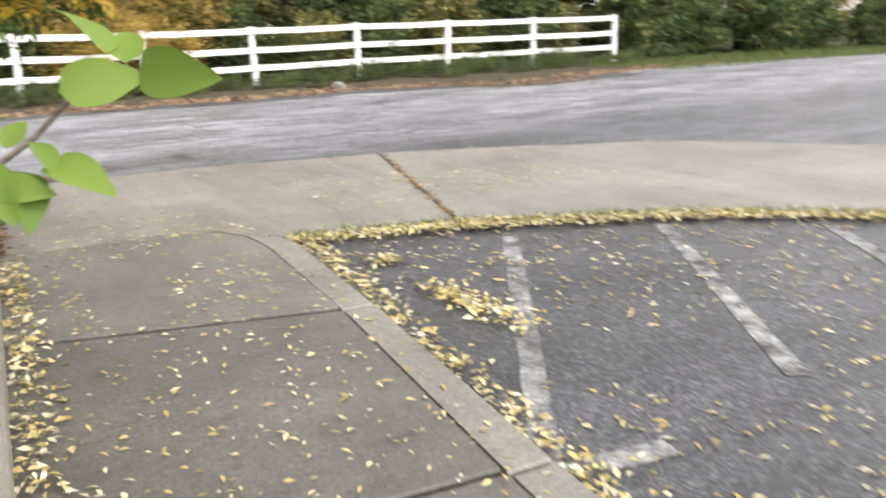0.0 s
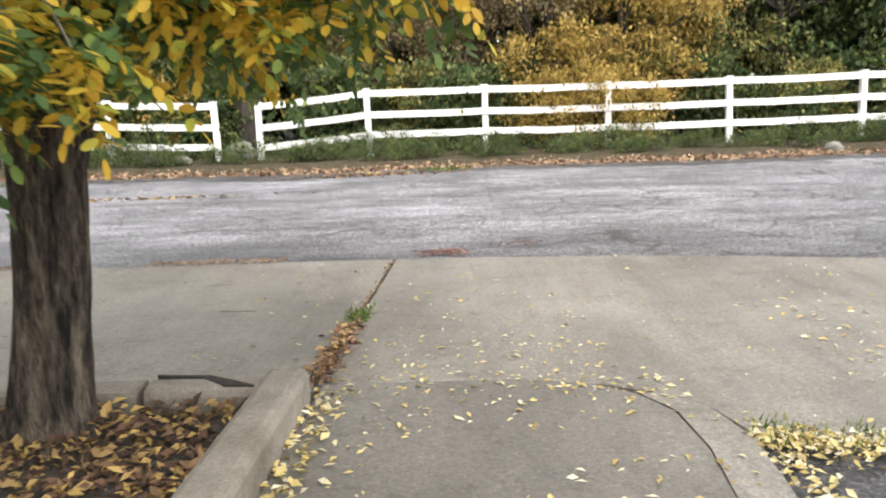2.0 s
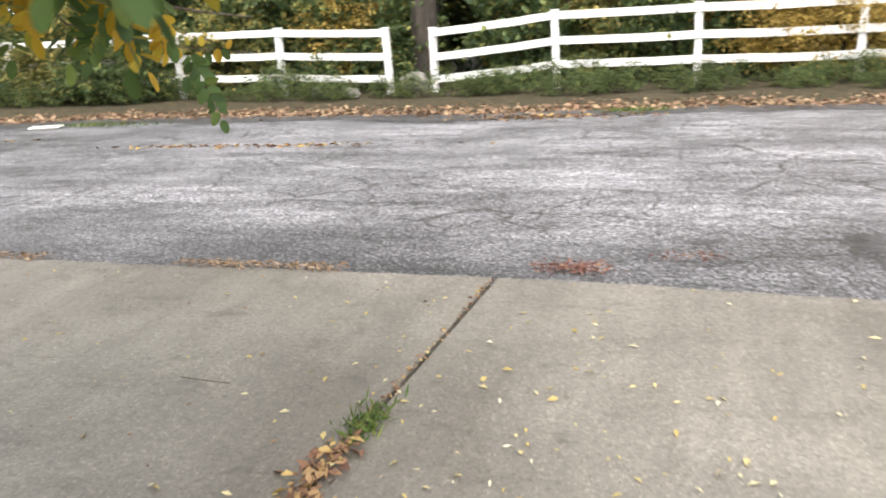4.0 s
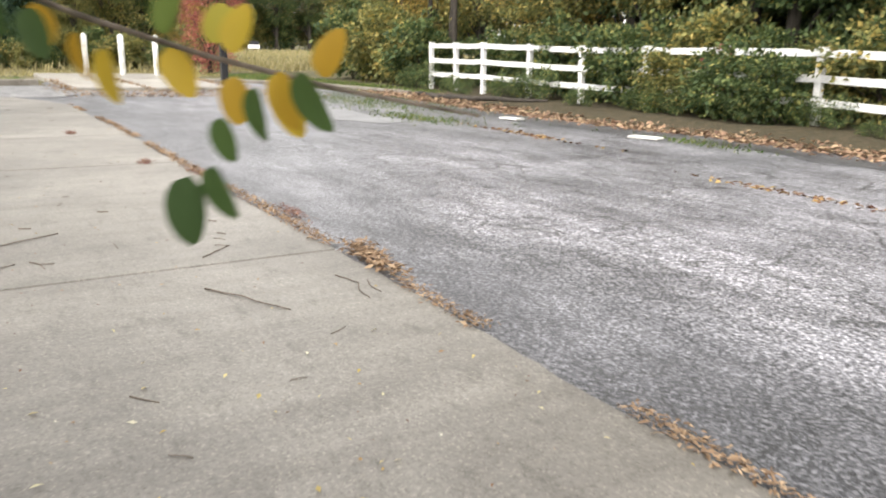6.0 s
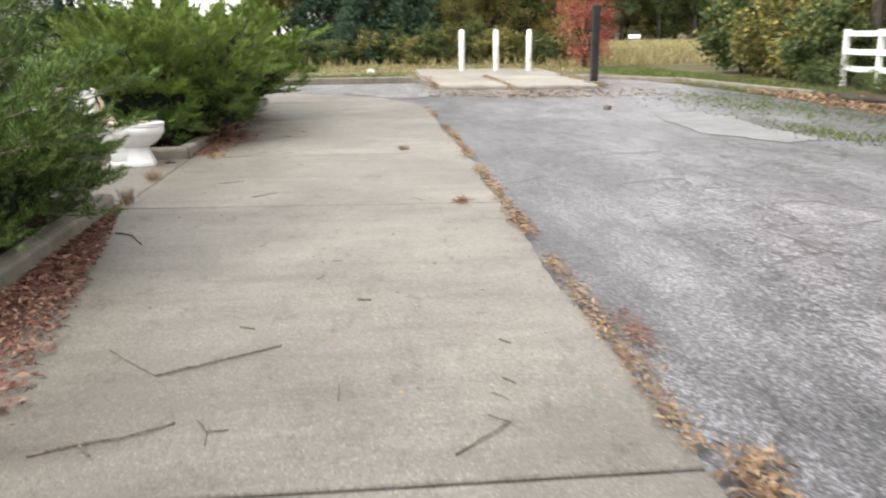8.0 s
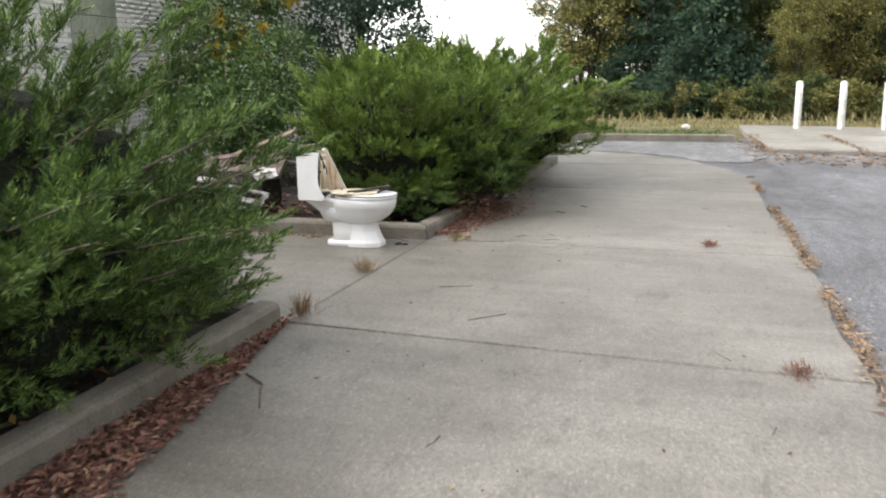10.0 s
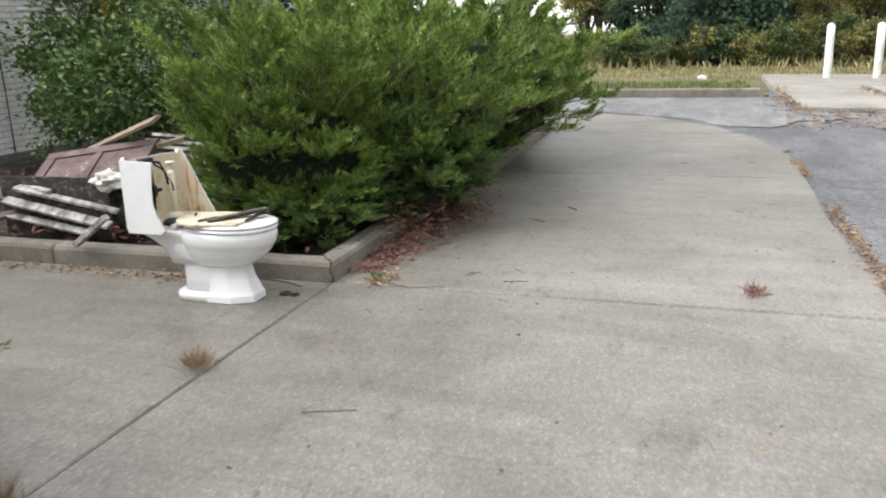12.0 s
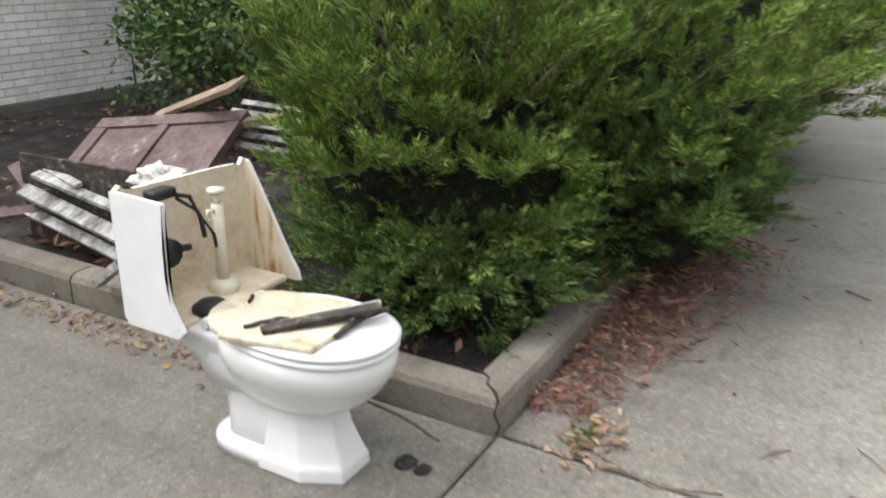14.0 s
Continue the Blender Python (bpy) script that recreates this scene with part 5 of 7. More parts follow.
for i in range(34):
    x = -30 + i * 1.72 + R.uniform(-0.5, 0.5)
    plant(R.choice(["bush_green", "bush_green", "bush_olive"]), x, R.uniform(21.0, 22.2), R.uniform(0.9, 1.35), R.uniform(0, 360))
for x, y, s, k in ((3.4, 20.35, 1.0, "bush_gold"), (4.1, 20.25, 0.8, "bush_gold"), (2.6, 20.8, 0.95, "bush_gold"), (3.9, 21.3, 1.5, "bush_gold"), (2.2, 21.5, 1.5, "bush_gold"), (-9.5, 19.75, 0.75, "bush_green"), (-10.6, 19.6, 0.8, "bush_green"),
                   (-11.9, 19.7, 0.7, "bush_olive"), (-14.3, 20.9, 1.1, "bush_green"), (-16.2, 20.8, 1.1, "bush_green"), (-13.4, 20.15, 1.05, "bush_green"), (-12.4, 20.7, 1.2, "bush_olive"), (-8.3, 20.9, 1.1, "bush_olive"), (-5.4, 21.2, 1.2, "bush_gold"),
                   (7.6, 20.7, 0.7, "bush_green"), (9.7, 20.6, 0.7, "bush_green"), (-24.0, 20.6, 1.3, "bush_green"), (-25.6, 20.9, 1.5, "bush_olive"), (-27.6, 20.9, 1.5, "bush_olive"), (-30.2, 21.0, 1.6, "bush_green")):
    plant(k, x, y, s, R.uniform(0, 360))
for i in range(26):
    x = -22 + i * 1.52 + R.uniform(-0.6, 0.6)
    if -4.8 < x < -2.9:
        continue
    plant("brush", x, R.uniform(19.2, 19.8), R.uniform(0.4, 0.8) * (1.25 if x < -6 else 0.85), R.uniform(-15, 15))

for i in range(36):
    plant("brush", -7 + i * 0.72 + R.uniform(-0.4, 0.4), R.uniform(18.4, 19.5), R.uniform(0.32, 0.58), R.uniform(-20, 20))

# far tree line beyond the pad
far_row = [("conifer", -44.5, 9.2, 1.05), ("conifer", -45.5, 6.2, 0.9), ("olive", -46.0, 3.6, 1.25), ("olive", -46.5, 2.9, 1.2), ("green", -48.0, 4.6, 1.4), ("green", -46.5, 11.4, 1.15), ("olive", -47.5, 13.2, 1.2), ("olive", -45.5, 14.6, 1.1),
           ("green", -48.5, 16.6, 1.3), ("gold", -49.5, 18.6, 1.1), ("green", -50.0, 8.0, 1.5), ("conifer", -42.6, 7.6, 0.5), ("olive", -43.0, 12.6, 0.7), ("green", -55, 12.5, 1.6), ("olive", -55, 5.5, 1.6),
           ("green", -54, 17.5, 1.4)]
for kind, x, y, s in far_row:
    plant(kind, x, y, s, R.uniform(0, 360))
plant("maple", -37.0, 17.2, 1.0, 40)
for i in range(16):
    plant(R.choice(["gold", "olive", "green", "olive"]), -125 + R.uniform(-6, 6), 8 + i * 5.0 + R.uniform(-1, 1), R.uniform(1.7, 2.3), R.uniform(0, 360))
for i in range(26):
    plant(R.choice(["gold", "olive", "green", "tan"]), -116 + R.uniform(-3, 3), 4 + i * 2.9 + R.uniform(-1, 1), R.uniform(1.5, 2.0), R.uniform(0, 360))
for i in range(16):
    plant(R.choice(["green", "olive", "green", "gold"]), 21 + i * 2.1 + R.uniform(-0.5, 0.5), 23.0 - i * 0.55 + R.uniform(-0.8, 0.8), R.uniform(1.0, 1.3), R.uniform(0, 360))
    plant("bush_green", 19 + i * 2.1 + R.uniform(-0.5, 0.5), 20.6 - i * 0.5, R.uniform(1.0, 1.5), R.uniform(0, 360))
for i in range(9):
    plant(R.choice(["olive", "green", "tan"]), -112 + R.uniform(-6, 6), -44 + i * 5.5, R.uniform(0.55, 0.72), R.uniform(0, 360))
for i in range(30):
    plant(R.choice(["bush_olive", "bush_green"]), -119 + R.uniform(-3, 3), 6 + i * 2.7, R.uniform(2.6, 3.4), R.uniform(0, 360))
for i in range(20):
    plant(R.choice(["bush_olive", "bush_green"]), -41 + R.uniform(-1.5, 1), -1 + i * 1.0, R.uniform(0.7, 1.2), R.uniform(0, 360))

# bare grey tree among the woods, a dark trunk in the gate gap
t = thing("bare_tree", 8.0, 22.6, -0.15, "bare grey tree with crooked dead branches", "tree")
bm = bmesh.new()
tube(bm, [(0, 0, 0), (0.1, 0, 1.5), (-0.1, 0, 3.0), (0.3, 0.1, 4.2), (0.2, 0, 6.0)], [0.11, 0.10, 0.085, 0.06, 0.03], 9)
for a in range(16):
    z, q = R.uniform(2.0, 5.2), R.uniform(0, 6.28)
    l = R.uniform(0.7, 1.8)
    e = (math.cos(q) * l, math.sin(q) * l * 0.6, z + R.uniform(-0.3, 0.7))
    tube(bm, [(0, 0, z), (e[0] * 0.5, e[1] * 0.5, z + 0.35), e], [0.04, 0.025, 0.006], 6)
part("trunk", bm, M_FAR_BARK, t, "", True)
stick("arching_branch", [(8.0, 22.5, 3.9), (7.0, 21.8, 3.9), (5.9, 21.2, 3.3), (5.2, 21.0, 2.3), (5.1, 21.0, -0.1)], [0.018, 0.02, 0.022, 0.026, 0.03], M_FAR_BARK, "bare arching sapling bent over behind the fence", "sapling")
for x, y, r in ((-3.95, 20.75, 0.24), (-5.6, 21.6, 0.10), (-1.8, 21.8, 0.09), (10.6, 21.4, 0.12), (12.9, 21.6, 0.10), (-22.9, 21.2, 0.10), (-23.6, 21.6, 0.12), (-24.6, 21.3, 0.08), (-8.0, 21.4, 0.09), (15.4, 21.4, 0.12)):
    stick("bare_tree", [(x, y, -0.25), (x + R.uniform(-0.1, 0.1), y, 2.0), (x + R.uniform(-0.3, 0.3), y + 0.1, 5.5)], [r * 1.15, r, r * 0.7], M_FAR_BARK, "dark upright leafless tree in the woods", "tree", 0.05, 9)


# ---- junipers ----
def plume(seed):
    """One feathery tuft: short scale-leaf shoots in a flattened fan round a leader; unit length along x."""
    g = np.random.default_rng(seed)
    c, d, L = [], [], []
    for i in range(60):
        t = (i + g.random()) / 60
        a = g.uniform(0, 2 * math.pi)
        out = g.uniform(0.4, 1.05)
        fat = 0.24 * math.sqrt(g.random()) * (1.05 - 0.85 * t)
        c.append(np.array([t * 0.85, fat * math.cos(a), 0.08 * t * t + 0.55 * fat * math.sin(a)]))
        d.append(np.array([1.0, out * math.cos(a), out * math.sin(a) * 0.6 + 0.25]))
        L.append(g.uniform(0.14, 0.34))
    return np.array(c), np.array(d), np.array(L)


PLUMES = [plume(s) for s in range(8)]


def needles(name, C, D, U, L, W):
    d = D / (np.linalg.norm(D, axis=1, keepdims=True) + 1e-9)
    s = np.cross(d, U)
    s /= np.linalg.norm(s, axis=1, keepdims=True) + 1e-9
    L, W = L[:, None], W[:, None]
    v = np.stack([C - s * W * 0.5, C + s * W * 0.5, C + d * L], 1).reshape(-1, 3)
    return raw(name, v, np.arange(len(v)).reshape(-1, 3))


def juniper(x, y, rx, ry, tall, arms, seed, label, length=0.15, z=0.05, fine=1.0, twigs=13, low=0.70, material=None):
    """A spreading juniper: arching arms from the base, each ending in a flat layered spray of feathery tufts."""
    g = np.random.default_rng(seed)
    off = seed * 7.3
    z0 = 0.10 * tall
    C, D, L = [], [], []
    wood = bmesh.new()

    def norm(v):
        return v / (np.linalg.norm(v) + 1e-9)

    def tuft(p, w, size):
        s = norm(np.cross([0, 0, 1.0], w))
        roll = g.uniform(-0.4, 0.4)
        n = np.cross(w, s)
        s, n = s * math.cos(roll) + n * math.sin(roll), n * math.cos(roll) - s * math.sin(roll)
        fc, fd, fl = PLUMES[g.integers(0, 8)]
        M = np.stack([w, s, n])
        C.append(p + fc @ M * size)
        D.append(fd @ M)
        L.append(fl * size)

    for b in range(arms):
        a = 2.399963 * b + g.normal(0, 0.12)
        e = math.asin(min(max(((b + 0.5) / arms) ** 1.1 * 1.02 + g.normal(0, 0.03), 0.03), 0.999))
        ca, sa = math.cos(a), math.sin(a)
        q = (abs(ca) ** 2.8 + abs(sa) ** 2.8) ** (-1 / 2.8)
        k = (1 + 0.20 * noise.noise((ca * 1.7 + off, sa * 1.7, e * 1.5))) * g.uniform(0.76, 1.12)
        rise = min(math.sin(e) / 0.5, 1.0)
        k *= low + (1.07 - low) * rise * rise * (3 - 2 * rise)
        flat = math.cos(e) ** 0.72
        tip = np.array([rx * q * ca * flat * k, ry * q * sa * flat * k, z0 + (tall - z0) * math.sin(e) ** 0.9 * (0.5 + 0.5 * k)])
        base = np.array([g.normal(0, 0.10), g.normal(0, 0.10), 0.0])
        out = norm(np.array([ca * rx, sa * ry, 0]))
        mid = base + (tip - base) * 0.5 + np.array([0, 0, 0.10 + 0.10 * math.cos(e)]) - out * 0.05
        way = lambda t: (1 - t) ** 2 * base + 2 * t * (1 - t) * mid + t * t * tip
        tube(wood, [tuple(way(t)) for t in (0, 0.35, 0.7, 1.0)], [0.020, 0.014, 0.008, 0.003], 5)
        end = norm(norm(tip - mid) + out * 0.35 + np.array([0, 0, 0.28]))
        reach = g.uniform(0.75, 1.2)
        for i in range(twigs):
            t = 0.42 + 0.58 * (i + g.random()) / twigs
            p = way(t)
            w = norm(norm(way(min(t + 0.05, 1.0)) - way(t - 0.05)) + end * 0.4)
            side = norm(np.cross([0, 0, 1.0], w) + g.normal(size=3) * 0.18) * (1 if i % 2 else -1)
            l = (0.34 - 0.22 * max(t - 0.5, 0) / 0.5) * reach * length / 0.15
            d = norm(side * g.uniform(0.5, 1.0) + w * 0.75 + np.array([0, 0, g.uniform(-0.05, 0.30)]))
            n = 4
            for j in range(n):
                u = (j + g.uniform(0.3, 1.0)) / n
                spot = p + d * l * u + np.array([0, 0, 0.10 * l * u * u])
                turn = norm(d + w * 0.25 + np.array([0, 0, 0.28]) + g.normal(size=3) * 0.42)
                tuft(spot, turn, length * g.uniform(0.65, 1.15) * (1.05 - 0.3 * u))
        for j in range(5):
            tuft(tip + end * 0.06 * j - end * 0.10, norm(end + g.normal(size=3) * 0.18), length * (1.2 - 0.13 * j))
    C, D, L = np.concatenate(C), np.concatenate(D), np.concatenate(L)
    keep = (C[:, 2] > 0.03) & (g.random(len(C)) < 0.22 + 1.6 * C[:, 2] / tall)
    C, D, L = C[keep], D[keep], L[keep]
    j = thing("juniper", x, y, z, label, "shrub", "spreading junipers")
    link("foliage", needles("foliage", C, D, np.array([0, 0, 1.0]) + g.normal(size=C.shape) * 0.5, L, (0.0034 + 0.10 * L) * fine), material or M_JUNIPER, j)
    tagged(part("stem", wood, M_TWIG, j), kind="stuff")
    # Solid core that blocks the view through; its dark colour stands for inner shade.
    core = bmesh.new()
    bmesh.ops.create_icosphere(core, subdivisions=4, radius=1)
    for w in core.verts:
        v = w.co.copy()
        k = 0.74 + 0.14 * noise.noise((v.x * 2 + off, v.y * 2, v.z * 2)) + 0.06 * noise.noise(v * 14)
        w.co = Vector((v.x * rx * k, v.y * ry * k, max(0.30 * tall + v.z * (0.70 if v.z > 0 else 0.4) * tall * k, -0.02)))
    part("inner_core", core, M_JUNIPER_CORE, j, "solid core coloured dark for the shade inside the shrub")
    return j


juniper(-12.10, 5.42, 0.95, 0.70, 1.42, 100, 3, "spreading green juniper filling the kerb corner behind the toilet", 0.15)
juniper(-13.05, 5.50, 1.15, 1.28, 1.48, 110, 13, "large spreading green juniper overhanging the kerb of the lane", 0.15)
# Low fillers and left-hand shrubs carry their shade in the darker green.
juniper(-12.70, 6.05, 0.90, 0.62, 0.78, 44, 17, "low juniper branches sprawling over the kerb onto the lane", 0.14, material=M_JUNIPER_SHADED)
juniper(-11.74, 5.64, 0.58, 0.50, 0.42, 26, 19, "low juniper branches filling the kerb corner", 0.12, low=0.95, material=M_JUNIPER_SHADED)
juniper(-7.0, 5.42, 1.60, 0.86, 0.82, 74, 23, "low juniper branches leaning over the kerb beside the lane", 0.15, low=1.0, material=M_JUNIPER_SHADED)
juniper(-15.4, 5.25, 1.85, 1.90, 1.66, 100, 4, "spreading green juniper farther down the kerbed bed", 0.20, fine=1.3)
juniper(-17.9, 4.8, 1.3, 1.5, 1.55, 56, 8, "spreading green juniper at the end of the bed", 0.22, fine=1.5)
juniper(-7.1, 4.72, 1.85, 1.58, 1.66, 150, 5, "large spreading dark green juniper beside the lane", 0.16, low=0.92, material=M_JUNIPER_SHADED)
juniper(-6.2, 3.1, 1.5, 1.3, 1.55, 56, 9, "dark green juniper at the back of the tree bed", 0.20, fine=1.2, material=M_JUNIPER_SHADED)
g_ = np.random.default_rng(77)
pts = np.stack([g_.uniform(-13.2, -11.5, 900), g_.normal(6.35, 0.18, 900), g_.uniform(0.08, 0.30, 900)], 1)
tagged(link("dead_sprays", leaves_mesh("dead_sprays", pts, unit(900) * [1, 1, 0.4], unit(900), g_.uniform(0.03, 0.09, 900), g_.uniform(0.004, 0.012, 900)), M_JUNIPER_DRY),
       "brown dead juniper sprays hanging low over the kerb", "dead twigs", "", "stuff")

# leafy shrub before the wall, evergreen column at the end of the bed
sh = make_tree("leafy_shrub", "tall leafy green shrub with a few yellow leaves beside the wall", "shrub", 2.6,
               [(0, 0, 0.9, 0.9, 0.7, 0.7), (-0.3, 0, 1.7, 1.0, 0.75, 0.8), (-0.8, 0.2, 2.5, 1.0, 0.8, 0.8), (0.25, 0.1, 1.3, 0.7, 0.6, 0.5), (-1.5, 0, 3.2, 1.2, 0.9, 1.0)], 13000, 0.075, M_SHRUB, 41, 0.035, M_TWIG, 0.2, "", 60)
sh.matrix_world = pose(-14.6, 1.7, 0.05)
me, _ = crown_mesh("yellow_spray", [(-0.35, 0.55, 2.05, 0.6, 0.35, 0.35), (-0.1, 0.55, 1.6, 0.4, 0.3, 0.25), (-1.3, 0.5, 2.7, 0.7, 0.4, 0.4)], 620, 0.10, 42, 0.4, 0.5, 10)
tagged(link("yellow_spray", me, M_LOCUST_YELLOW, sh, "yellow autumn leaves"), kind="stuff")
ev = make_tree("evergreen_column", "dense dark evergreen column at the end of the bed", "tree", 5.4, [(0, 0, 0.9, 1.2, 1.2, 0.9), (0, 0, 2.2, 1.25, 1.25, 1.0), (0, 0, 3.5, 1.1, 1.1, 1.1), (0, 0, 4.8, 0.8, 0.8, 1.0)], 15000, 0.10,
               M_WOOD_BLUE, 43, 0.10, None, -0.4, "", 60, 0.8)
ev.matrix_world = pose(-20.0, 1.95, -0.05)
sh2 = make_tree("leafy_shrub", "rounded leafy green shrub behind the rubbish heap", "shrub", 1.5, [(0, 0, 0.55, 0.9, 0.7, 0.5), (-0.4, 0.1, 1.05, 0.9, 0.7, 0.55), (0.35, 0.2, 0.9, 0.6, 0.6, 0.45), (-1.0, 0.2, 1.5, 0.7, 0.6, 0.5)],
                11000, 0.06, M_SHRUB, 45, 0.025, M_TWIG, 0.2, "", 60)
sh2.matrix_world = pose(-13.55, 2.85, 0.05)

# ---- the locust tree in the kerbed bed ----
locust = thing("locust_tree", -1.0, 5.93, 0.05, "forked locust tree with furrowed bark and yellowing leaves", "tree")
bm = bmesh.new()
n_side = 36


def bark_ring(cx, cy, z, r, seed):
    out = []
    for k in range(n_side):
        a = 2 * math.pi * k / n_side
        ridge = 0.16 * abs(math.sin(a * 7 + 1.2 * noise.noise((math.cos(a) * 2, math.sin(a) * 2, z * 2.2 + seed)) + z * 0.9)) + 0.05 * noise.noise((math.cos(a) * 6, math.sin(a) * 6, z * 5))
        q = r * (0.74 + 1.25 * ridge)
        out.append(bm.verts.new((cx + math.cos(a) * q, cy + math.sin(a) * q, z)))
    return out


def bark_limb(rows, seed):
    rings = [bark_ring(*r, seed) for r in rows]
    for a, b in zip(rings, rings[1:]):
        for k in range(n_side):
            bm.faces.new((a[k], a[(k + 1) % n_side], b[(k + 1) % n_side], b[k]))
    bm.faces.new(rings[-1])


def course(keys, n):
    zs = [k[2] for k in keys]
    return [tuple(float(np.interp(z, zs, [k[i] for k in keys])) if i != 2 else z for i in (0, 1, 2, 3)) for z in np.linspace(zs[0], zs[-1], n)]


bark_limb(course([(0, 0, -0.15, 0.24), (0, 0, 0.0, 0.205), (0.02, 0, 0.12, 0.165), (0.05, 0, 0.35, 0.142), (0.09, 0, 0.65, 0.130), (0.12, 0, 1.05, 0.132), (0.13, 0, 1.2, 0.12)], 34), 1)
bark_limb(course([(0.08, 0, 0.95, 0.095), (0.06, 0.0, 1.3, 0.085), (0.05, 0, 1.75, 0.075), (-0.02, 0.05, 2.6, 0.06), (-0.15, 0.1, 4.2, 0.03)], 26), 2)
bark_limb(course([(0.17, 0, 0.95, 0.080), (0.27, 0.01, 1.3, 0.068), (0.36, 0.02, 1.75, 0.056), (0.5, 0.05, 2.6, 0.045), (0.8, 0.1, 4.2, 0.02)], 26), 3)
bmesh.ops.recalc_face_normals(bm, faces=bm.faces[:])
part("trunk", bm, M_BARK, locust, "furrowed dark bark", True)


def pinnate(rng, p, direction, length, leaflet, facing=None):
    """A compound leaf: places, directions and lengths of its leaflets."""
    n = rng.integers(6, 9)
    d = direction / np.linalg.norm(direction)
    s = np.cross(d, [0, 0, 1.0]) + rng.normal(size=3) * 0.25
    s /= np.linalg.norm(s) + 1e-9
    if facing is not None:
        s = np.cross(d, facing)
        s /= np.linalg.norm(s)
        n = 9
    c, v, L = [], [], []
    for i in range(n):
        t = 0.2 + 0.8 * i / n
        q = p + d * length * t + np.array([0, 0, -0.35 * length * t * t])
        for w in (-1, 1):
            c.append(q)
            v.append(s * w * 0.9 + d * 0.45 + np.array([0, 0, -0.25]) + rng.normal(size=3) * 0.18)
            L.append(leaflet * (1.1 - 0.35 * abs(t - 0.5)) * rng.uniform(0.8, 1.15))
    c.append(p + d * length + np.array([0, 0, -0.35 * length]))
    v.append(d + np.array([0, 0, -0.6]))
    L.append(leaflet)
    return c, v, L


def oval_leaves(name, c, d, L, width=0.52, normal=(0, 0, 1.0), pointed=False):
    """Oval leaflets with rounded ends, folded a little along the midrib."""
    c, d, L = np.array(c), np.array(d), np.array(L)[:, None]
    d = d / np.linalg.norm(d, axis=1, keepdims=True)
    s = np.cross(d, np.array(normal, float) + G.normal(size=d.shape) * 0.35)
    s /= np.linalg.norm(s, axis=1, keepdims=True) + 1e-9
    n = np.cross(s, d)
    W = L * width
    ring8 = [(0.0, 0.0), (0.16, 0.33), (0.5, 0.5), (0.84, 0.34), (1.0, 0.0), (0.84, -0.34), (0.5, -0.5), (0.16, -0.33)]
    if pointed:
        ring8 = [(0.0, 0.0), (0.14, 0.40), (0.40, 0.5), (0.74, 0.22), (1.05, 0.0), (0.74, -0.22), (0.40, -0.5), (0.14, -0.40)]
    v = np.stack([c + d * L * (0.06 + t) + s * W * w + n * W * (abs(w) * 0.22 - 0.10 * t) for t, w in ring8], 1).reshape(-1, 3)
    k = np.arange(len(c))[:, None] * 8
    f = np.concatenate([k + [0, 1, 2], k + [0, 2, 4], k + [2, 3, 4], k + [0, 4, 6], k + [4, 5, 6], k + [0, 6, 7]], 1).reshape(-1, 3)
    return raw(name, v, f)


def round_leaves(name, c, d, L, width=0.62, normal=(0, 0, 1.0), point=0.0):
    """Broad leaves with a smooth outline, a folded midrib and a small tip."""
    c, d, L = np.array(c), np.array(d, float), np.array(L)[:, None]
    d = d / np.linalg.norm(d, axis=1, keepdims=True)
    s = np.cross(d, np.array(normal, float) + G.normal(size=d.shape) * 0.35)
    s /= np.linalg.norm(s, axis=1, keepdims=True) + 1e-9
    n = np.cross(s, d)
    rows = []
    for k in range(11):
        t = k / 10
        w = math.sqrt(max(math.sin(math.pi * t ** (0.85 if point == 0 else 0.72)), 0)) * (1 - point * max(t - 0.55, 0) / 0.45)
        for q in (-1, 0, 1):
            rows.append(c + d * L * (0.05 + t) + s * L * width * 0.5 * w * q + n * L * (0.10 * abs(q) * w - 0.22 * t * t))
    v = np.stack(rows, 1).reshape(-1, 3)
    quads = [(3 * k + q, 3 * k + q + 1, 3 * k + q + 4, 3 * k + q + 3) for k in range(10) for q in (0, 1)]
    f = (np.arange(len(c))[:, None, None] * 33 + np.array(quads)[None]).reshape(-1, 4)
    me = raw(name, v, f)
    me.polygons.foreach_set("use_smooth", [True] * len(me.polygons))
    return me


rng = np.random.default_rng(5)
WAY = [(0.93, 5.6), (0.95, 5.85), (0.92, 6.14), (0.57, 6.74), (0.07, 7.21), (-0.42, 7.6), (-0.93, 7.86)]


def clear_of_walk(p, gap):
    """Keep the head-high space over the walked line free of leaves."""
    if p[2] > 1.62:
        return True
    for (x0, y0), (x1, y1) in zip(WAY, WAY[1:]):
        dx, dy = x1 - x0, y1 - y0
        t = min(max(((p[0] - x0) * dx + (p[1] - y0) * dy) / (dx * dx + dy * dy), 0), 1)
        if math.hypot(p[0] - x0 - dx * t, p[1] - y0 - dy * t) < gap:
            return False
    return True


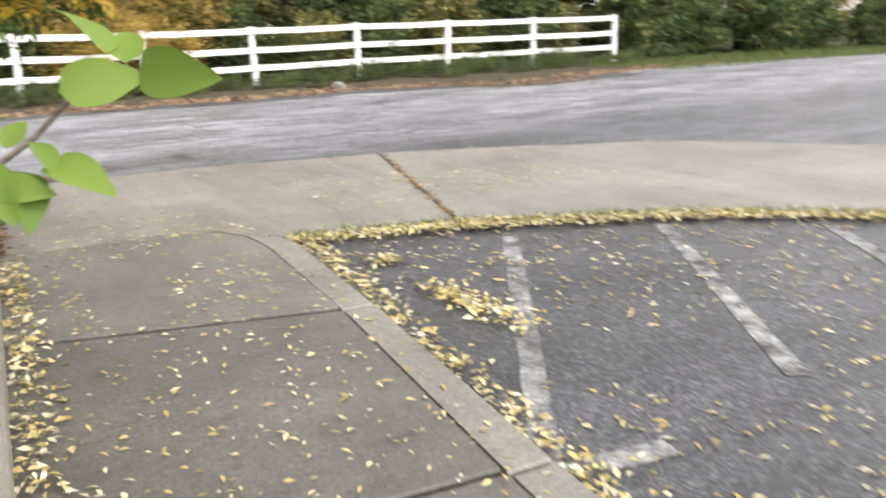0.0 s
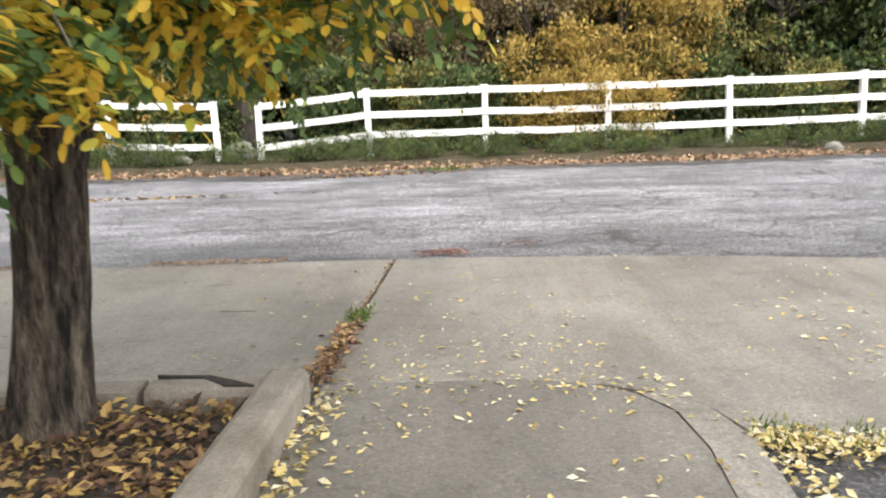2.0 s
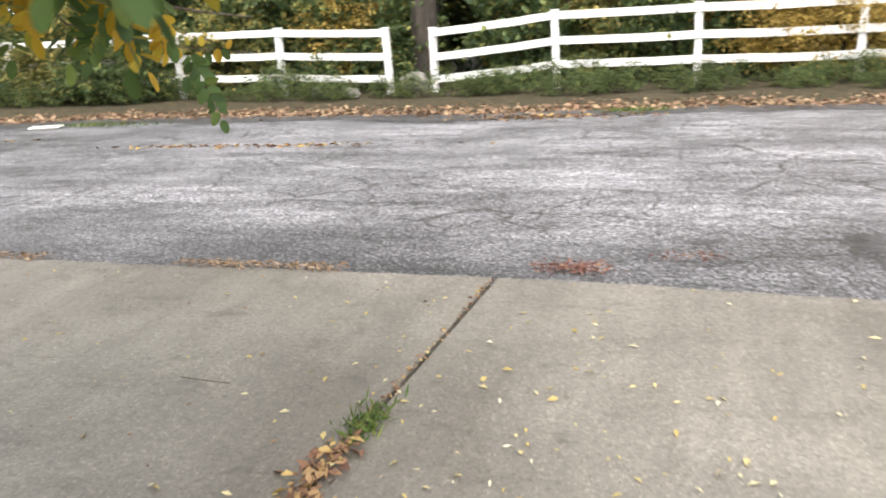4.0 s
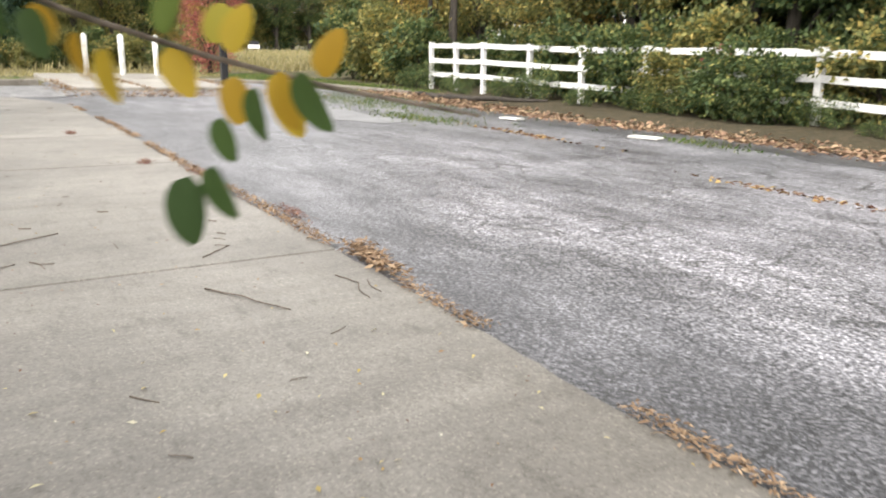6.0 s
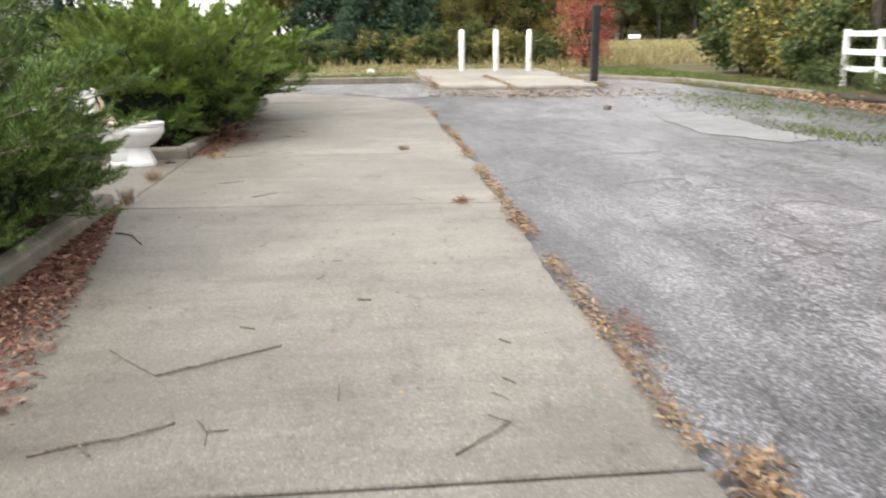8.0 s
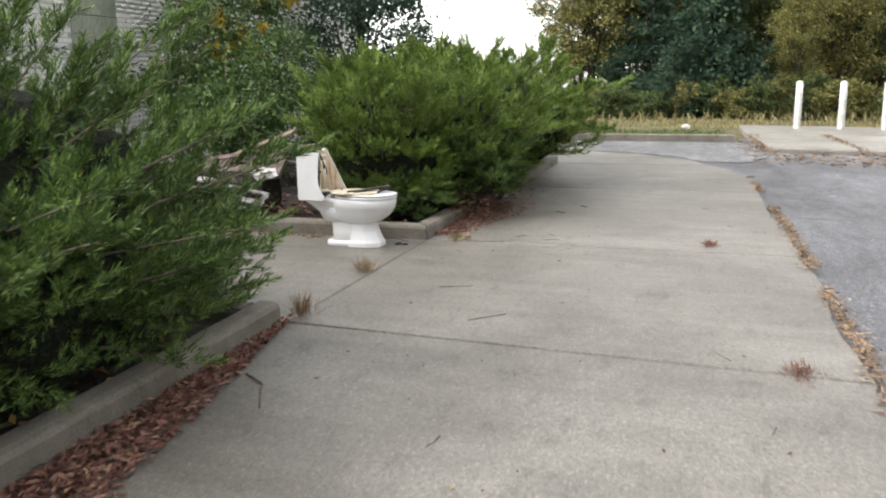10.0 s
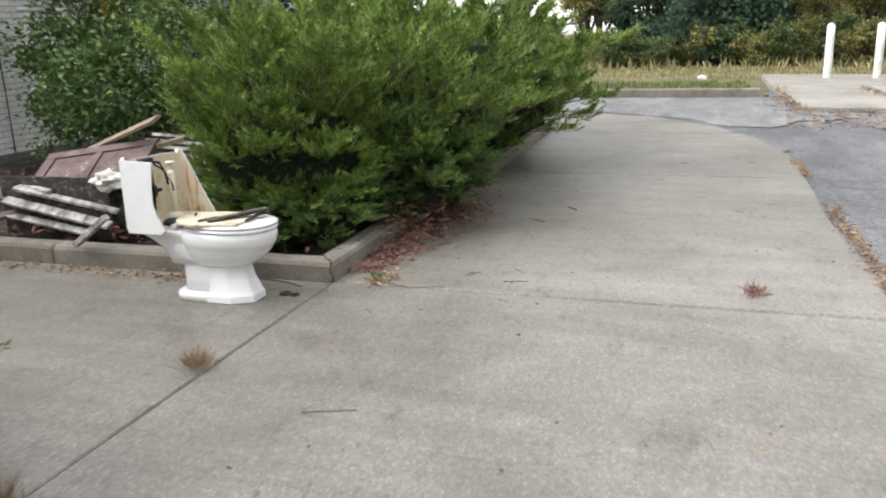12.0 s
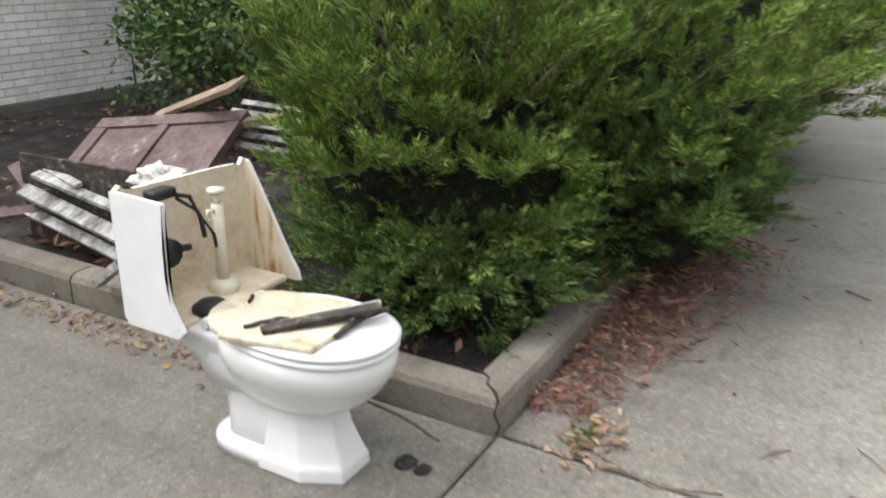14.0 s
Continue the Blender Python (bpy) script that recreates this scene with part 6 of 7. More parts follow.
sets = {"g": ([], [], []), "y": ([], [], [])}
limbs_bm = bmesh.new()
origin = np.array([-1.0, 5.93, 0.05])
AIM = [((-0.7, 5.95, 1.6), (0.35, 6.9, 1.78)), ((-0.7, 5.95, 1.65), (0.62, 7.2, 1.80)), ((-0.7, 6.0, 1.6), (0.1, 7.25, 1.76)), ((-0.72, 5.95, 1.5), (-0.2, 5.6, 1.45)), ((-0.9, 5.9, 1.45), (-0.62, 5.0, 1.3)),
       ((-0.95, 5.95, 1.5), (-0.42, 5.2, 1.35)), ((-0.95, 5.95, 1.55), (-1.0, 4.9, 1.45)), ((-1.0, 5.95, 1.6), (-1.75, 5.1, 1.45)), ((-0.7, 5.95, 1.6), (-0.15, 5.35, 1.55)), ((-0.7, 5.95, 1.7), (0.0, 5.9, 1.6)),
       ((-0.7, 5.95, 1.75), (0.45, 6.8, 2.0)), ((-0.68, 5.95, 1.7), (0.3, 7.3, 1.85)), ((-0.72, 5.97, 1.45), (-0.15, 6.95, 1.55)), ((-0.8, 5.97, 1.45), (-0.5, 7.0, 1.45)), ((-1.0, 6.0, 1.5), (-1.2, 7.1, 1.5)),
       ((-1.0, 6.0, 1.6), (-0.9, 7.5, 1.75)), ((-0.7, 6.0, 1.9), (-0.2, 7.7, 2.05)), ((-1.05, 5.9, 1.9), (-2.2, 5.9, 1.7)), ((-1.05, 5.9, 1.8), (-2.0, 6.8, 1.6)), ((-0.6, 5.95, 2.2), (0.9, 6.2, 2.4)), ((-0.6, 5.95, 2.3), (0.6, 5.2, 2.3)),
       ((-1.0, 5.95, 2.2), (-0.6, 4.7, 2.1)), ((-1.0, 5.95, 2.3), (-1.7, 4.5, 2.2)), ((-0.85, 5.95, 1.4), (-0.75, 5.1, 1.2)), ((-0.9, 5.95, 1.35), (-1.35, 5.2, 1.2)), ((-0.6, 5.95, 2.6), (0.5, 7.6, 2.8)), ((-1.0, 5.95, 2.8), (-2.0, 7.3, 2.9)),
       ((-1.0, 5.95, 3.0), (-1.4, 4.3, 3.0)), ((-0.5, 5.95, 2.9), (0.7, 4.9, 3.1)), ((-1.0, 6.0, 3.3), (-0.8, 7.4, 3.5)), ((-0.4, 6.0, 3.4), (0.8, 6.6, 3.6)), ((-0.9, 5.95, 1.7), (-0.45, 6.6, 1.7)), ((-0.75, 5.95, 1.6), (-0.35, 6.3, 1.5)), ((-0.7, 5.95, 1.7), (0.45, 5.75, 1.56)), ((-0.7, 5.95, 1.75), (0.3, 5.45, 1.62)), ((-0.7, 5.95, 1.65), (0.15, 6.2, 1.5)),
       ((-0.75, 5.95, 1.6), (0.05, 5.6, 1.44))]
for a, b in AIM:
    a, b = np.array(a), np.array(b)
    mid = (a + b) / 2 + np.array([0, 0, 0.22])
    way = lambda t: (1 - t) ** 2 * a + 2 * t * (1 - t) * mid + t * t * b
    tube(limbs_bm, [tuple(way(q) - origin) for q in (0, 0.25, 0.5, 0.75, 1.0)], [0.016, 0.012, 0.009, 0.006, 0.003], 6)
    for k in range(54):
        t = 0.22 + 0.8 * rng.random()
        p = way(min(t, 1.0)) + rng.normal(size=3) * [0.05, 0.05, 0.03]
        d = rng.normal(size=3) * [1, 1, 0.4] + (b - a) * 0.5 + np.array([0, 0, -0.45])
        length = rng.uniform(0.15, 0.25)
        tip = p + d / np.linalg.norm(d) * length
        if not (clear_of_walk(p, 0.30) and clear_of_walk(tip, 0.26)):
            continue
        side = b - np.array([-0.9, 5.95, 0])
        key = "y" if rng.random() < (0.44 if b[1] < 6.0 else 0.32) else "g"
        for lst, got in zip(sets[key], pinnate(rng, p, d, length, 0.053)):
            lst.extend(got)
# sprigs hanging beside the walked line
hang = {"g": ([], [], []), "y": ([], [], [])}
for p, d, key, length, leaf in (((-0.325, 7.15, 1.215), (0.11, 0.01, -0.19), "g", 0.155, 0.036), 
                                ((-0.36, 7.13, 1.30), (-0.2, 0.2, -0.8), "y", 0.08, 0.036), ((-0.42, 7.1, 1.32), (-0.3, 0.3, -0.8), "g", 0.10, 0.036),
                                ((-0.48, 7.08, 1.35), (-0.5, 0.0, -0.7), "y", 0.12, 0.038), ((-0.40, 7.0, 1.33), (-0.2, -0.4, -0.6), "g", 0.12, 0.038),
                                ((-0.55, 7.12, 1.40), (-0.2, 0.3, -0.7), "y", 0.12, 0.04), ((-0.62, 7.2, 1.42), (-0.2, 0.1, -0.8), "g", 0.13, 0.04),
                                ((-0.70, 7.0, 1.45), (-0.4, 0.2, -0.7), "y", 0.13, 0.04), ((-0.5, 6.9, 1.42), (0.0, -0.3, -0.7), "y", 0.12, 0.04)):
    for lst, got in zip(hang[key], pinnate(rng, np.array(p), np.array(d, float), length, leaf, np.array([0.74, -0.67, 0.1]))):
        lst.extend(got)
# single leaves along the outer twig
for p, d, key, length in (((-0.445, 7.335, 1.128), (-0.05, -0.15, -1.0), "g", 0.048), ((-0.435, 7.345, 1.135), (0.15, 0.2, -1.0), "g", 0.038), ((-0.425, 7.35, 1.165), (0.0, 0.1, -1.0), "g", 0.030), ((-0.36, 7.365, 1.195), (0.1, 0.1, -1.0), "y", 0.034),
                          ((-0.345, 7.37, 1.195), (0.25, 0.25, -0.9), "g", 0.036), ((-0.385, 7.36, 1.185), (-0.1, 0.0, -1.0), "g", 0.033), ((-0.505, 7.30, 1.205), (-0.05, 0.0, -1.0), "y", 0.038), ((-0.55, 7.29, 1.215), (-0.2, 0.0, -0.9), "y", 0.036),
                          ((-0.47, 7.33, 1.205), (0.3, 0.2, -0.6), "y", 0.034), ((-0.60, 7.27, 1.235), (-0.3, 0.1, -0.9), "y", 0.038), ((-0.40, 7.35, 1.20), (0.1, 0.2, 0.7), "y", 0.030), ((-0.52, 7.31, 1.23), (0.0, 0.2, 0.8), "g", 0.036),
                          ((-0.62, 7.24, 1.25), (0.0, 0.1, -1.0), "g", 0.040), ((-0.66, 7.22, 1.25), (-0.2, 0.1, -1.0), "y", 0.040), ((-0.58, 7.26, 1.23), (0.3, 0.2, -0.8), "g", 0.036), ((-0.44, 7.35, 1.205), (-0.2, 0.3, 0.6), "y", 0.032),
                          ((-0.48, 7.33, 1.21), (0.2, 0.2, 0.9), "g", 0.034), ((-0.34, 7.38, 1.19), (0.3, 0.1, 0.5), "y", 0.028), ((-0.41, 7.355, 1.19), (0.0, 0.0, -1.0), "y", 0.030), ((-0.37, 7.37, 1.19), (0.2, 0.1, -0.9), "y", 0.034)):
    for lst, got in zip(hang[key], (np.array(p), np.array(d), length)):
        lst.append(got)
tube(limbs_bm, [tuple(np.array(q) - origin) for q in ((-0.62, 6.90, 1.46), (-0.68, 7.18, 1.28), (-0.56, 7.29, 1.225), (-0.44, 7.345, 1.20), (-0.33, 7.385, 1.185), (-0.26, 7.43, 1.175))], [0.004, 0.003, 0.0022, 0.0018, 0.0014, 0.0008], 6)
tube(limbs_bm, [tuple(np.array(q) - origin) for q in ((-0.62, 6.72, 1.60), (-0.48, 6.98, 1.42), (-0.36, 7.12, 1.31), (-0.27, 7.20, 1.285), (-0.19, 7.27, 1.27))], [0.008, 0.006, 0.005, 0.003, 0.002], 6)
part("branch", limbs_bm, M_TWIG, locust, "", True)
for key, mat, lab in (("g", M_LOCUST_GREEN, "green compound leaves"), ("y", M_LOCUST_YELLOW, "yellow compound leaves")):
    c, d, L = sets[key]
    link("crown", oval_leaves("crown", np.array(c) - origin, d, L), mat, locust, lab)
    c, d, L = hang[key]
    tagged(link("sprig", round_leaves("sprig", np.array(c) - origin, d, L, 0.60, (0.74, -0.67, 0.2)), mat, locust, lab), kind="stuff")

# Unseen upper foliage, added over the walk to shade it.
me, _ = crown_mesh("upper_crown", [(1.0, -2.4, 3.2, 1.6, 1.6, 0.8), (0.2, -0.8, 3.7, 1.8, 1.5, 1.0), (-0.8, -2.0, 3.5, 1.5, 1.5, 0.9), (-0.6, 0.4, 4.2, 1.6, 1.2, 0.9), (1.3, -3.6, 3.5, 1.4, 1.2, 0.8)], 12000, 0.09, 46, 0.3, 0.3, 30)
link("upper_crown", me, M_LOCUST, locust, "yellow-green upper crown out of view, added to shade the walk")

# sapling beside the walk
sap = thing("sapling", -0.52, 1.62, 0.05, "thin sapling with broad bright green leaves beside the walk", "sapling")
so = np.array([-0.52, 1.62, 0.05])
bm = bmesh.new()
tube(bm, [(0, 0, -0.1), (0.03, 0.04, 0.5), (0.294, 0.318, 1.148), (0.323, 0.307, 1.167), (0.353, 0.302, 1.187), (0.379, 0.301, 1.212), (0.400, 0.295, 1.231), (0.437, 0.285, 1.248)], [0.007, 0.006, 0.0035, 0.003, 0.0028, 0.0025, 0.002, 0.0015], 7)
part("stem", bm, M_TWIG, sap, "", True)
c, d, L = [], [], []
for p, v, l in (((-0.148, 1.894, 1.277), (0.96, -0.19, 0.20), 0.074), ((-0.100, 1.899, 1.305), (-0.27, 0.69, 0.67), 0.076), ((-0.086, 1.900, 1.297), (0.25, 0.71, 0.66), 0.054), ((-0.079, 1.894, 1.292), (0.59, -0.81, -0.06), 0.078), ((-0.168, 1.916, 1.235), (0.25, -0.85, -0.47), 0.042),
                ((-0.163, 1.907, 1.216), (0.62, -0.76, -0.20), 0.070), ((-0.181, 1.916, 1.212), (-0.01, -0.76, -0.65), 0.062), ((-0.206, 1.902, 1.199), (0.86, -0.52, -0.03), 0.048), ((-0.192, 1.940, 1.227), (0.56, 0.49, 0.66), 0.038), ((-0.210, 1.912, 1.220), (0.19, -0.72, -0.67), 0.060)):
    c.append(np.array(p) - so), d.append(np.array(v, float)), L.append(l)
tagged(link("leaf_spray", round_leaves("leaf_spray", c, d, L, 0.58, (0.0, -0.75, 0.55), 0.45), M_LIME_LEAF, sap), kind="stuff")


# ---- fallen leaves, weeds and litter ----
def scatter(n, test, x0, x1, y0, y1, z, seed):
    g = random.Random(seed)
    out = []
    while len(out) < n:
        x, y = g.uniform(x0, x1), g.uniform(y0, y1)
        if test(x, y):
            out.append((x, y, (z(x, y) if callable(z) else z)))
    return out


def along(line, n, spread, z, seed, bias=0.0):
    """Places strewn along a plan line."""
    g = random.Random(seed)
    seg = [math.hypot(b[0] - a[0], b[1] - a[1]) for a, b in zip(line, line[1:])]
    out = []
    for _ in range(n):
        k = g.choices(range(len(seg)), seg)[0]
        (x0, y0), (x1, y1) = line[k], line[k + 1]
        t = g.random()
        o = g.gauss(bias, spread)
        dx, dy = (y1 - y0) / seg[k], -(x1 - x0) / seg[k]
        x, y = x0 + (x1 - x0) * t + dx * o, y0 + (y1 - y0) * t + dy * o
        out.append((x, y, height(x, y) + z + abs(g.gauss(0, 0.006))))
    return out


walk_side = lambda x, y: left_x(y) < x < right_x(y) + 0.1 and noise.noise((x * 1.3, y * 1.3, 4)) > -0.35
flat_leaves("walk_leaves", scatter(1500, walk_side, -0.5, 1.45, -2, 6.5, 0.008, 1), 0.035, M_FALLEN, "small pale yellow leaves scattered on the walk", width=0.42)
kerb_line = [(left_x(y) + 0.06, y) for y in (6.4, 5.4, 4.4, 3.4, 2.4, 1.0, -1.0)]
flat_leaves("kerb_leaves", along(kerb_line, 1100, 0.045, 0.012, 2), 0.040, M_FALLEN, "yellow leaves drifted along the kerb of the tree bed", tilt=0.5)
lot_ok = lambda x, y: x > right_x(y) + 0.17 and y < float(np.interp(x, [p for p, _ in LOT_TOP], [q for _, q in LOT_TOP])) - 0.03
flat_leaves("lot_leaves", scatter(3000, lambda x, y: lot_ok(x, y) and noise.noise((x * 0.8, y * 0.8, 9)) > -0.3, 0.9, 6.0, -2, 6, -0.033, 3), 0.038, M_FALLEN, "pale yellow leaves strewn over the dark parking bay", width=0.42)
lot_line = [(x + 0.085, y) for x, y in LOT_EDGE]
flat_leaves("lot_edge_leaves", along(lot_line, 2300, 0.045, -0.022, 4, 0.0), 0.037, M_FALLEN, "yellow leaves drifted against the walk's edging", tilt=0.5)
flat_leaves("leaf_drift", [(x, y, -0.02 + abs(random.Random(i).gauss(0, 0.008))) for i, (x, y) in enumerate([(R.gauss(1.80, 0.055), R.gauss(4.28, 0.19)) for _ in range(230)] + [(R.gauss(1.78, 0.05), R.gauss(5.17, 0.05)) for _ in range(60)])],
            0.045, M_FALLEN, "heap of yellow leaves on the parking bay", tilt=0.5)
strip_line = [(x, y + 0.02) for x, y in LOT_TOP[:8]]
flat_leaves("strip_leaves", along(strip_line, 3600, 0.06, -0.005, 5, 0.02), 0.037, M_FALLEN, "strip of yellow leaves between lane and parking bay", tilt=0.6)
blades("strip_grass", along(strip_line, 2600, 0.05, -0.03, 6, -0.05), 0.075, M_GRASS, "green grass growing along the parking bay's edge", lean=0.6)
apron = lambda x, y: 6.35 < y < 8.6 and noise.noise((x * 0.9, y * 0.9, 2)) > -0.2
flat_leaves("apron_leaves", scatter(650, lambda x, y: apron(x, y) and R.random() < math.exp(-(y - 6.3) * 0.9), -0.2, 4.5, 6.3, 8.9, 0.003, 7), 0.034, M_FALLEN, "few pale leaves on the concrete apron", width=0.42)
flat_leaves("apron_leaves", scatter(260, lambda x, y: y < 9.0 and x > -3.5, -3.5, 4.6, 5.6, 9.0, 0.003, 8), 0.03, M_FALLEN, "few small pale leaves on the concrete lane", width=0.42)
flat_leaves("bed_leaves", scatter(15000, lambda x, y: True, -2.6, -0.34, 2.6, 6.1, lambda x, y: 0.055 + 0.06 * R.random(), 9), 0.046, M_FALLEN_BED, "brown and yellow leaves covering the tree bed", tilt=0.8)
flat_leaves("bed_leaves", scatter(1600, lambda x, y: True, -8.2, -3.4, 3.0, 6.1, lambda x, y: 0.055 + 0.04 * R.random(), 10), 0.065, M_FALLEN_BED, "brown leaves on the soil of the bed", tilt=0.7)
flat_leaves("bed_leaves", scatter(2600, lambda x, y: noise.noise((x * 0.8, y * 0.8, 3)) > -0.2, -18.3, -11.25, 0.5, 5.9, lambda x, y: 0.065 + 0.03 * R.random(), 31), 0.055, M_RED_BITS, "dark brown leaf scraps on the soil of the shrub bed", tilt=0.5)
joint_1 = [(-0.155, 6.5), (-0.10, 7.4), (-0.04, 8.4), (0.0, 9.0)]
flat_leaves("joint_leaves", along(joint_1[:2], 330, 0.03, 0.005, 11), 0.045, M_FALLEN_BROWN, "yellow leaves caught in the slab joint", tilt=0.6)
flat_leaves("joint_leaves", along(joint_1[1:], 130, 0.008, 0.0, 12), 0.02, M_FALLEN_BROWN, "leaf crumbs in the slab joint", tilt=0.6)
blades("joint_weed", [(R.gauss(-0.09, 0.035), R.gauss(7.52, 0.07), 0.0) for _ in range(190)], 0.06, M_GRASS, "green weed tuft growing in the slab joint", "weed", 0.9, 0.008)
joint_2 = [(2.60, 5.70), (2.85, 6.6), (3.2, 7.7), (3.45, 8.5)]
flat_leaves("joint_leaves", along(joint_2, 260, 0.018, 0.004, 13), 0.03, M_FALLEN_BROWN, "dry leaves in the slab joint", tilt=0.6)
# debris along the seam between lane and road
seam = [(x, y + 0.03) for x, y in EDGE if -17 < x < 3.6]
drift = [p for p in along(seam, 9000, 0.030, 0.004, 14) if noise.noise((p[0] * 1.1, 3.3, 0)) > 0.05 - 0.28 * (p[0] < -4) + 0.3 * (p[0] > -0.8)]
flat_leaves("seam_litter", drift, 0.028, M_STRAW, "straw-coloured leaf litter along the seam of lane and road", "litter", 0.5, 0.6, 0.35)
heap = [(R.gauss(-4.05, 0.10), R.gauss(9.17, 0.04)) for _ in range(260)] + [(R.gauss(-3.75, 0.1), R.gauss(9.14, 0.03)) for _ in range(150)] + [(R.gauss(-4.3, 0.06), R.gauss(9.22, 0.05)) for _ in range(90)]
flat_leaves("seam_heap", [(x, y, height(x, y) + 0.004 + 0.03 * R.random()) for x, y in heap], 0.05, M_STRAW, "heap of dry willow leaves at the end of the slab joint", "litter", 0.6, 0.5, 0.28)
red = [(R.gauss(0.35, 0.10), R.gauss(9.22, 0.045)) for _ in range(260)] + [(R.gauss(-5.45, 0.14), R.gauss(9.22, 0.03)) for _ in range(150)] + [(R.gauss(-7.6, 0.2), R.gauss(9.1, 0.04)) for _ in range(160)] + [(R.gauss(0.95, 0.08), R.gauss(9.5, 0.04)) for _ in range(60)]
flat_leaves("red_needles", [(x, y, height(x, y) + 0.0 + 0.008 * R.random()) for x, y in red], 0.05, M_RED_BITS, "reddish dead needles beside the lane", "litter", 0.3, 0.5, 0.16)
flat_leaves("mulch", [(x, y, 0.004 + 0.03 * R.random()) for x, y in [(R.uniform(-8.5, -4.6), 6.02 + abs(R.gauss(0, 0.33))) for _ in range(18000)] if y > 6.30 + 0.017 * x and y < 6.15 + 0.19 * (x + 8.6)],
            0.036, M_RED_BITS, "red-brown bark mulch spilled over the kerb onto the lane", "mulch", 0.5, 0.6, 0.35)
flat_leaves("mulch", [(x, y, 0.004 + 0.02 * R.random()) for x, y in [(R.uniform(-13.2, -11.2), 6.17 + abs(R.gauss(0, 0.24))) for _ in range(3200)] if y < 6.32 + 0.25 * (-11.0 - x)], 0.036, M_RED_BITS,
            "red-brown needles and mulch beside the kerb", "mulch", 0.5, 0.6, 0.25)
flat_leaves("kerb_crumbs", [(R.gauss(-10.9, 0.05), R.uniform(3.2, 5.3), 0.004) for _ in range(420)], 0.026, M_FALLEN_BROWN, "leaf crumbs and chips along the kerb", "litter", 0.5, 0.6)
flat_leaves("weed_litter", [(R.gauss(-11.12, 0.09), R.gauss(6.42, 0.05), 0.006) for _ in range(90)], 0.035, M_STRAW, "dry leaves caught in a weed on the joint", "litter", 0.6)
blades("joint_weed", [(R.gauss(-11.15, 0.05), R.gauss(6.38, 0.03), 0.0) for _ in range(60)], 0.05, M_GRASS, "small green weed at the kerb corner", "weed", 1.0, 0.006)
blades("dry_tuft", [(R.gauss(-9.74, 0.03), R.gauss(6.11, 0.03), 0.0) for _ in range(300)], 0.12, M_PALE_STRAW, "tuft of dry brown grass in the joint", "grass tuft", 0.6, 0.0025)
blades("dry_tuft", [(R.gauss(-8.58, 0.03), R.gauss(6.2, 0.03), 0.0) for _ in range(170)], 0.16, M_STRAW, "sparse dry weed stalks at the kerb end", "grass tuft", 0.35, 0.003)
blades("dry_tuft", [(R.gauss(-8.32, 0.05), R.gauss(8.78, 0.03), 0.0) for _ in range(200)], 0.07, M_RED_BITS, "small reddish weed in the slab joint", "grass tuft", 0.9, 0.003)
blades("dry_tuft", [(R.gauss(-11.3, 0.05), R.gauss(8.45, 0.03), 0.0) for _ in range(200)], 0.06, M_RED_BITS, "small reddish weed in the slab joint", "grass tuft", 0.9, 0.003)
crumbs = scatter(420, lambda x, y: True, -16, 0, 6.4, 8.95, lambda x, y: height(x, y) + 0.001, 15)
flat_leaves("lane_crumbs", crumbs, 0.018, M_FALLEN_BROWN, "tiny leaf crumbs on the concrete lane", "litter", 0.3, 0.7)

# the wooded side: leaf litter, grass at the road edge
lit = scatter(6500, lambda x, y: 0 < y - float(np.interp(x, [p for p, _ in FAR[4:17]], [q for _, q in FAR[4:17]])) + 0.1 - 0.5 * noise.noise((x, 1, 1)) < 1.3 * R.random() ** 1.5, -20, 18, 16.0, 20.5, lambda x, y: -0.12 + 0.04 * R.random(), 16)
flat_leaves("woodland_litter", lit, 0.085, M_ORANGE_LITTER, "orange-brown leaf litter between road and fence", "leaves", 0.6)
edge_leaves = along([(x, y) for x, y in FAR if -21 < x < 14 and y > 15], 2200, 0.20, -0.005, 17, 0.0)
flat_leaves("road_edge_leaves", edge_leaves, 0.075, M_ORANGE_LITTER, "orange leaves drifted along the road edge", "leaves", 0.5)
fan = [(R.gauss(-0.9, 0.6), R.gauss(15.75, 0.14)) for _ in range(260)] + [(R.gauss(10.5, 0.9), R.gauss(14.9, 0.25)) for _ in range(300)] + [(R.gauss(-9.5, 0.7), R.gauss(14.2, 0.06)) for _ in range(160)] + [(R.gauss(-3.8, 0.9), R.gauss(13.5, 0.05)) for _ in range(150)]
flat_leaves("road_leaves", [(x, y, height(x, y) - 0.006) for x, y in fan], 0.07, M_FALLEN_BROWN, "straggling leaves in cracks of the road", "leaves", 0.4)
weeds = [(R.gauss(0.2, 0.25), R.gauss(16.3, 0.1)) for _ in range(300)] + [(R.gauss(-7.6, 0.5), R.gauss(15.9, 0.15)) for _ in range(260)] + [(R.gauss(-16.5, 2.2), R.gauss(15.2, 0.7)) for _ in range(2400)] + [(R.gauss(-12.2, 0.6), R.gauss(14.0, 0.25)) for _ in range(600)]
blades("road_weeds", [(x, y, height(x, y) - 0.03) for x, y in weeds], 0.09, M_GRASS, "low weeds creeping over the asphalt edge", "weeds", 0.8, 0.014)
dry = [(R.uniform(-25.5, -19.0), R.gauss(11.8, 1.6)) for _ in range(2600)]
flat_leaves("end_litter", [(x, y, height(x, y) + 0.0) for x, y in dry if 9.3 < y < 15.5], 0.10, M_STRAW, "dry straw and leaf litter on the asphalt before the pad", "litter", 0.3, 0.5, 0.3)
blades("pad_weeds", [(R.uniform(-27, -21.5), R.choice([11.5, 9.75, 13.8]) + R.gauss(0, 0.08), height(-24, 10) + 0.04) for _ in range(900)], 0.10, M_STRAW, "dry weeds in the cracks of the pad", "weeds", 0.7, 0.015)
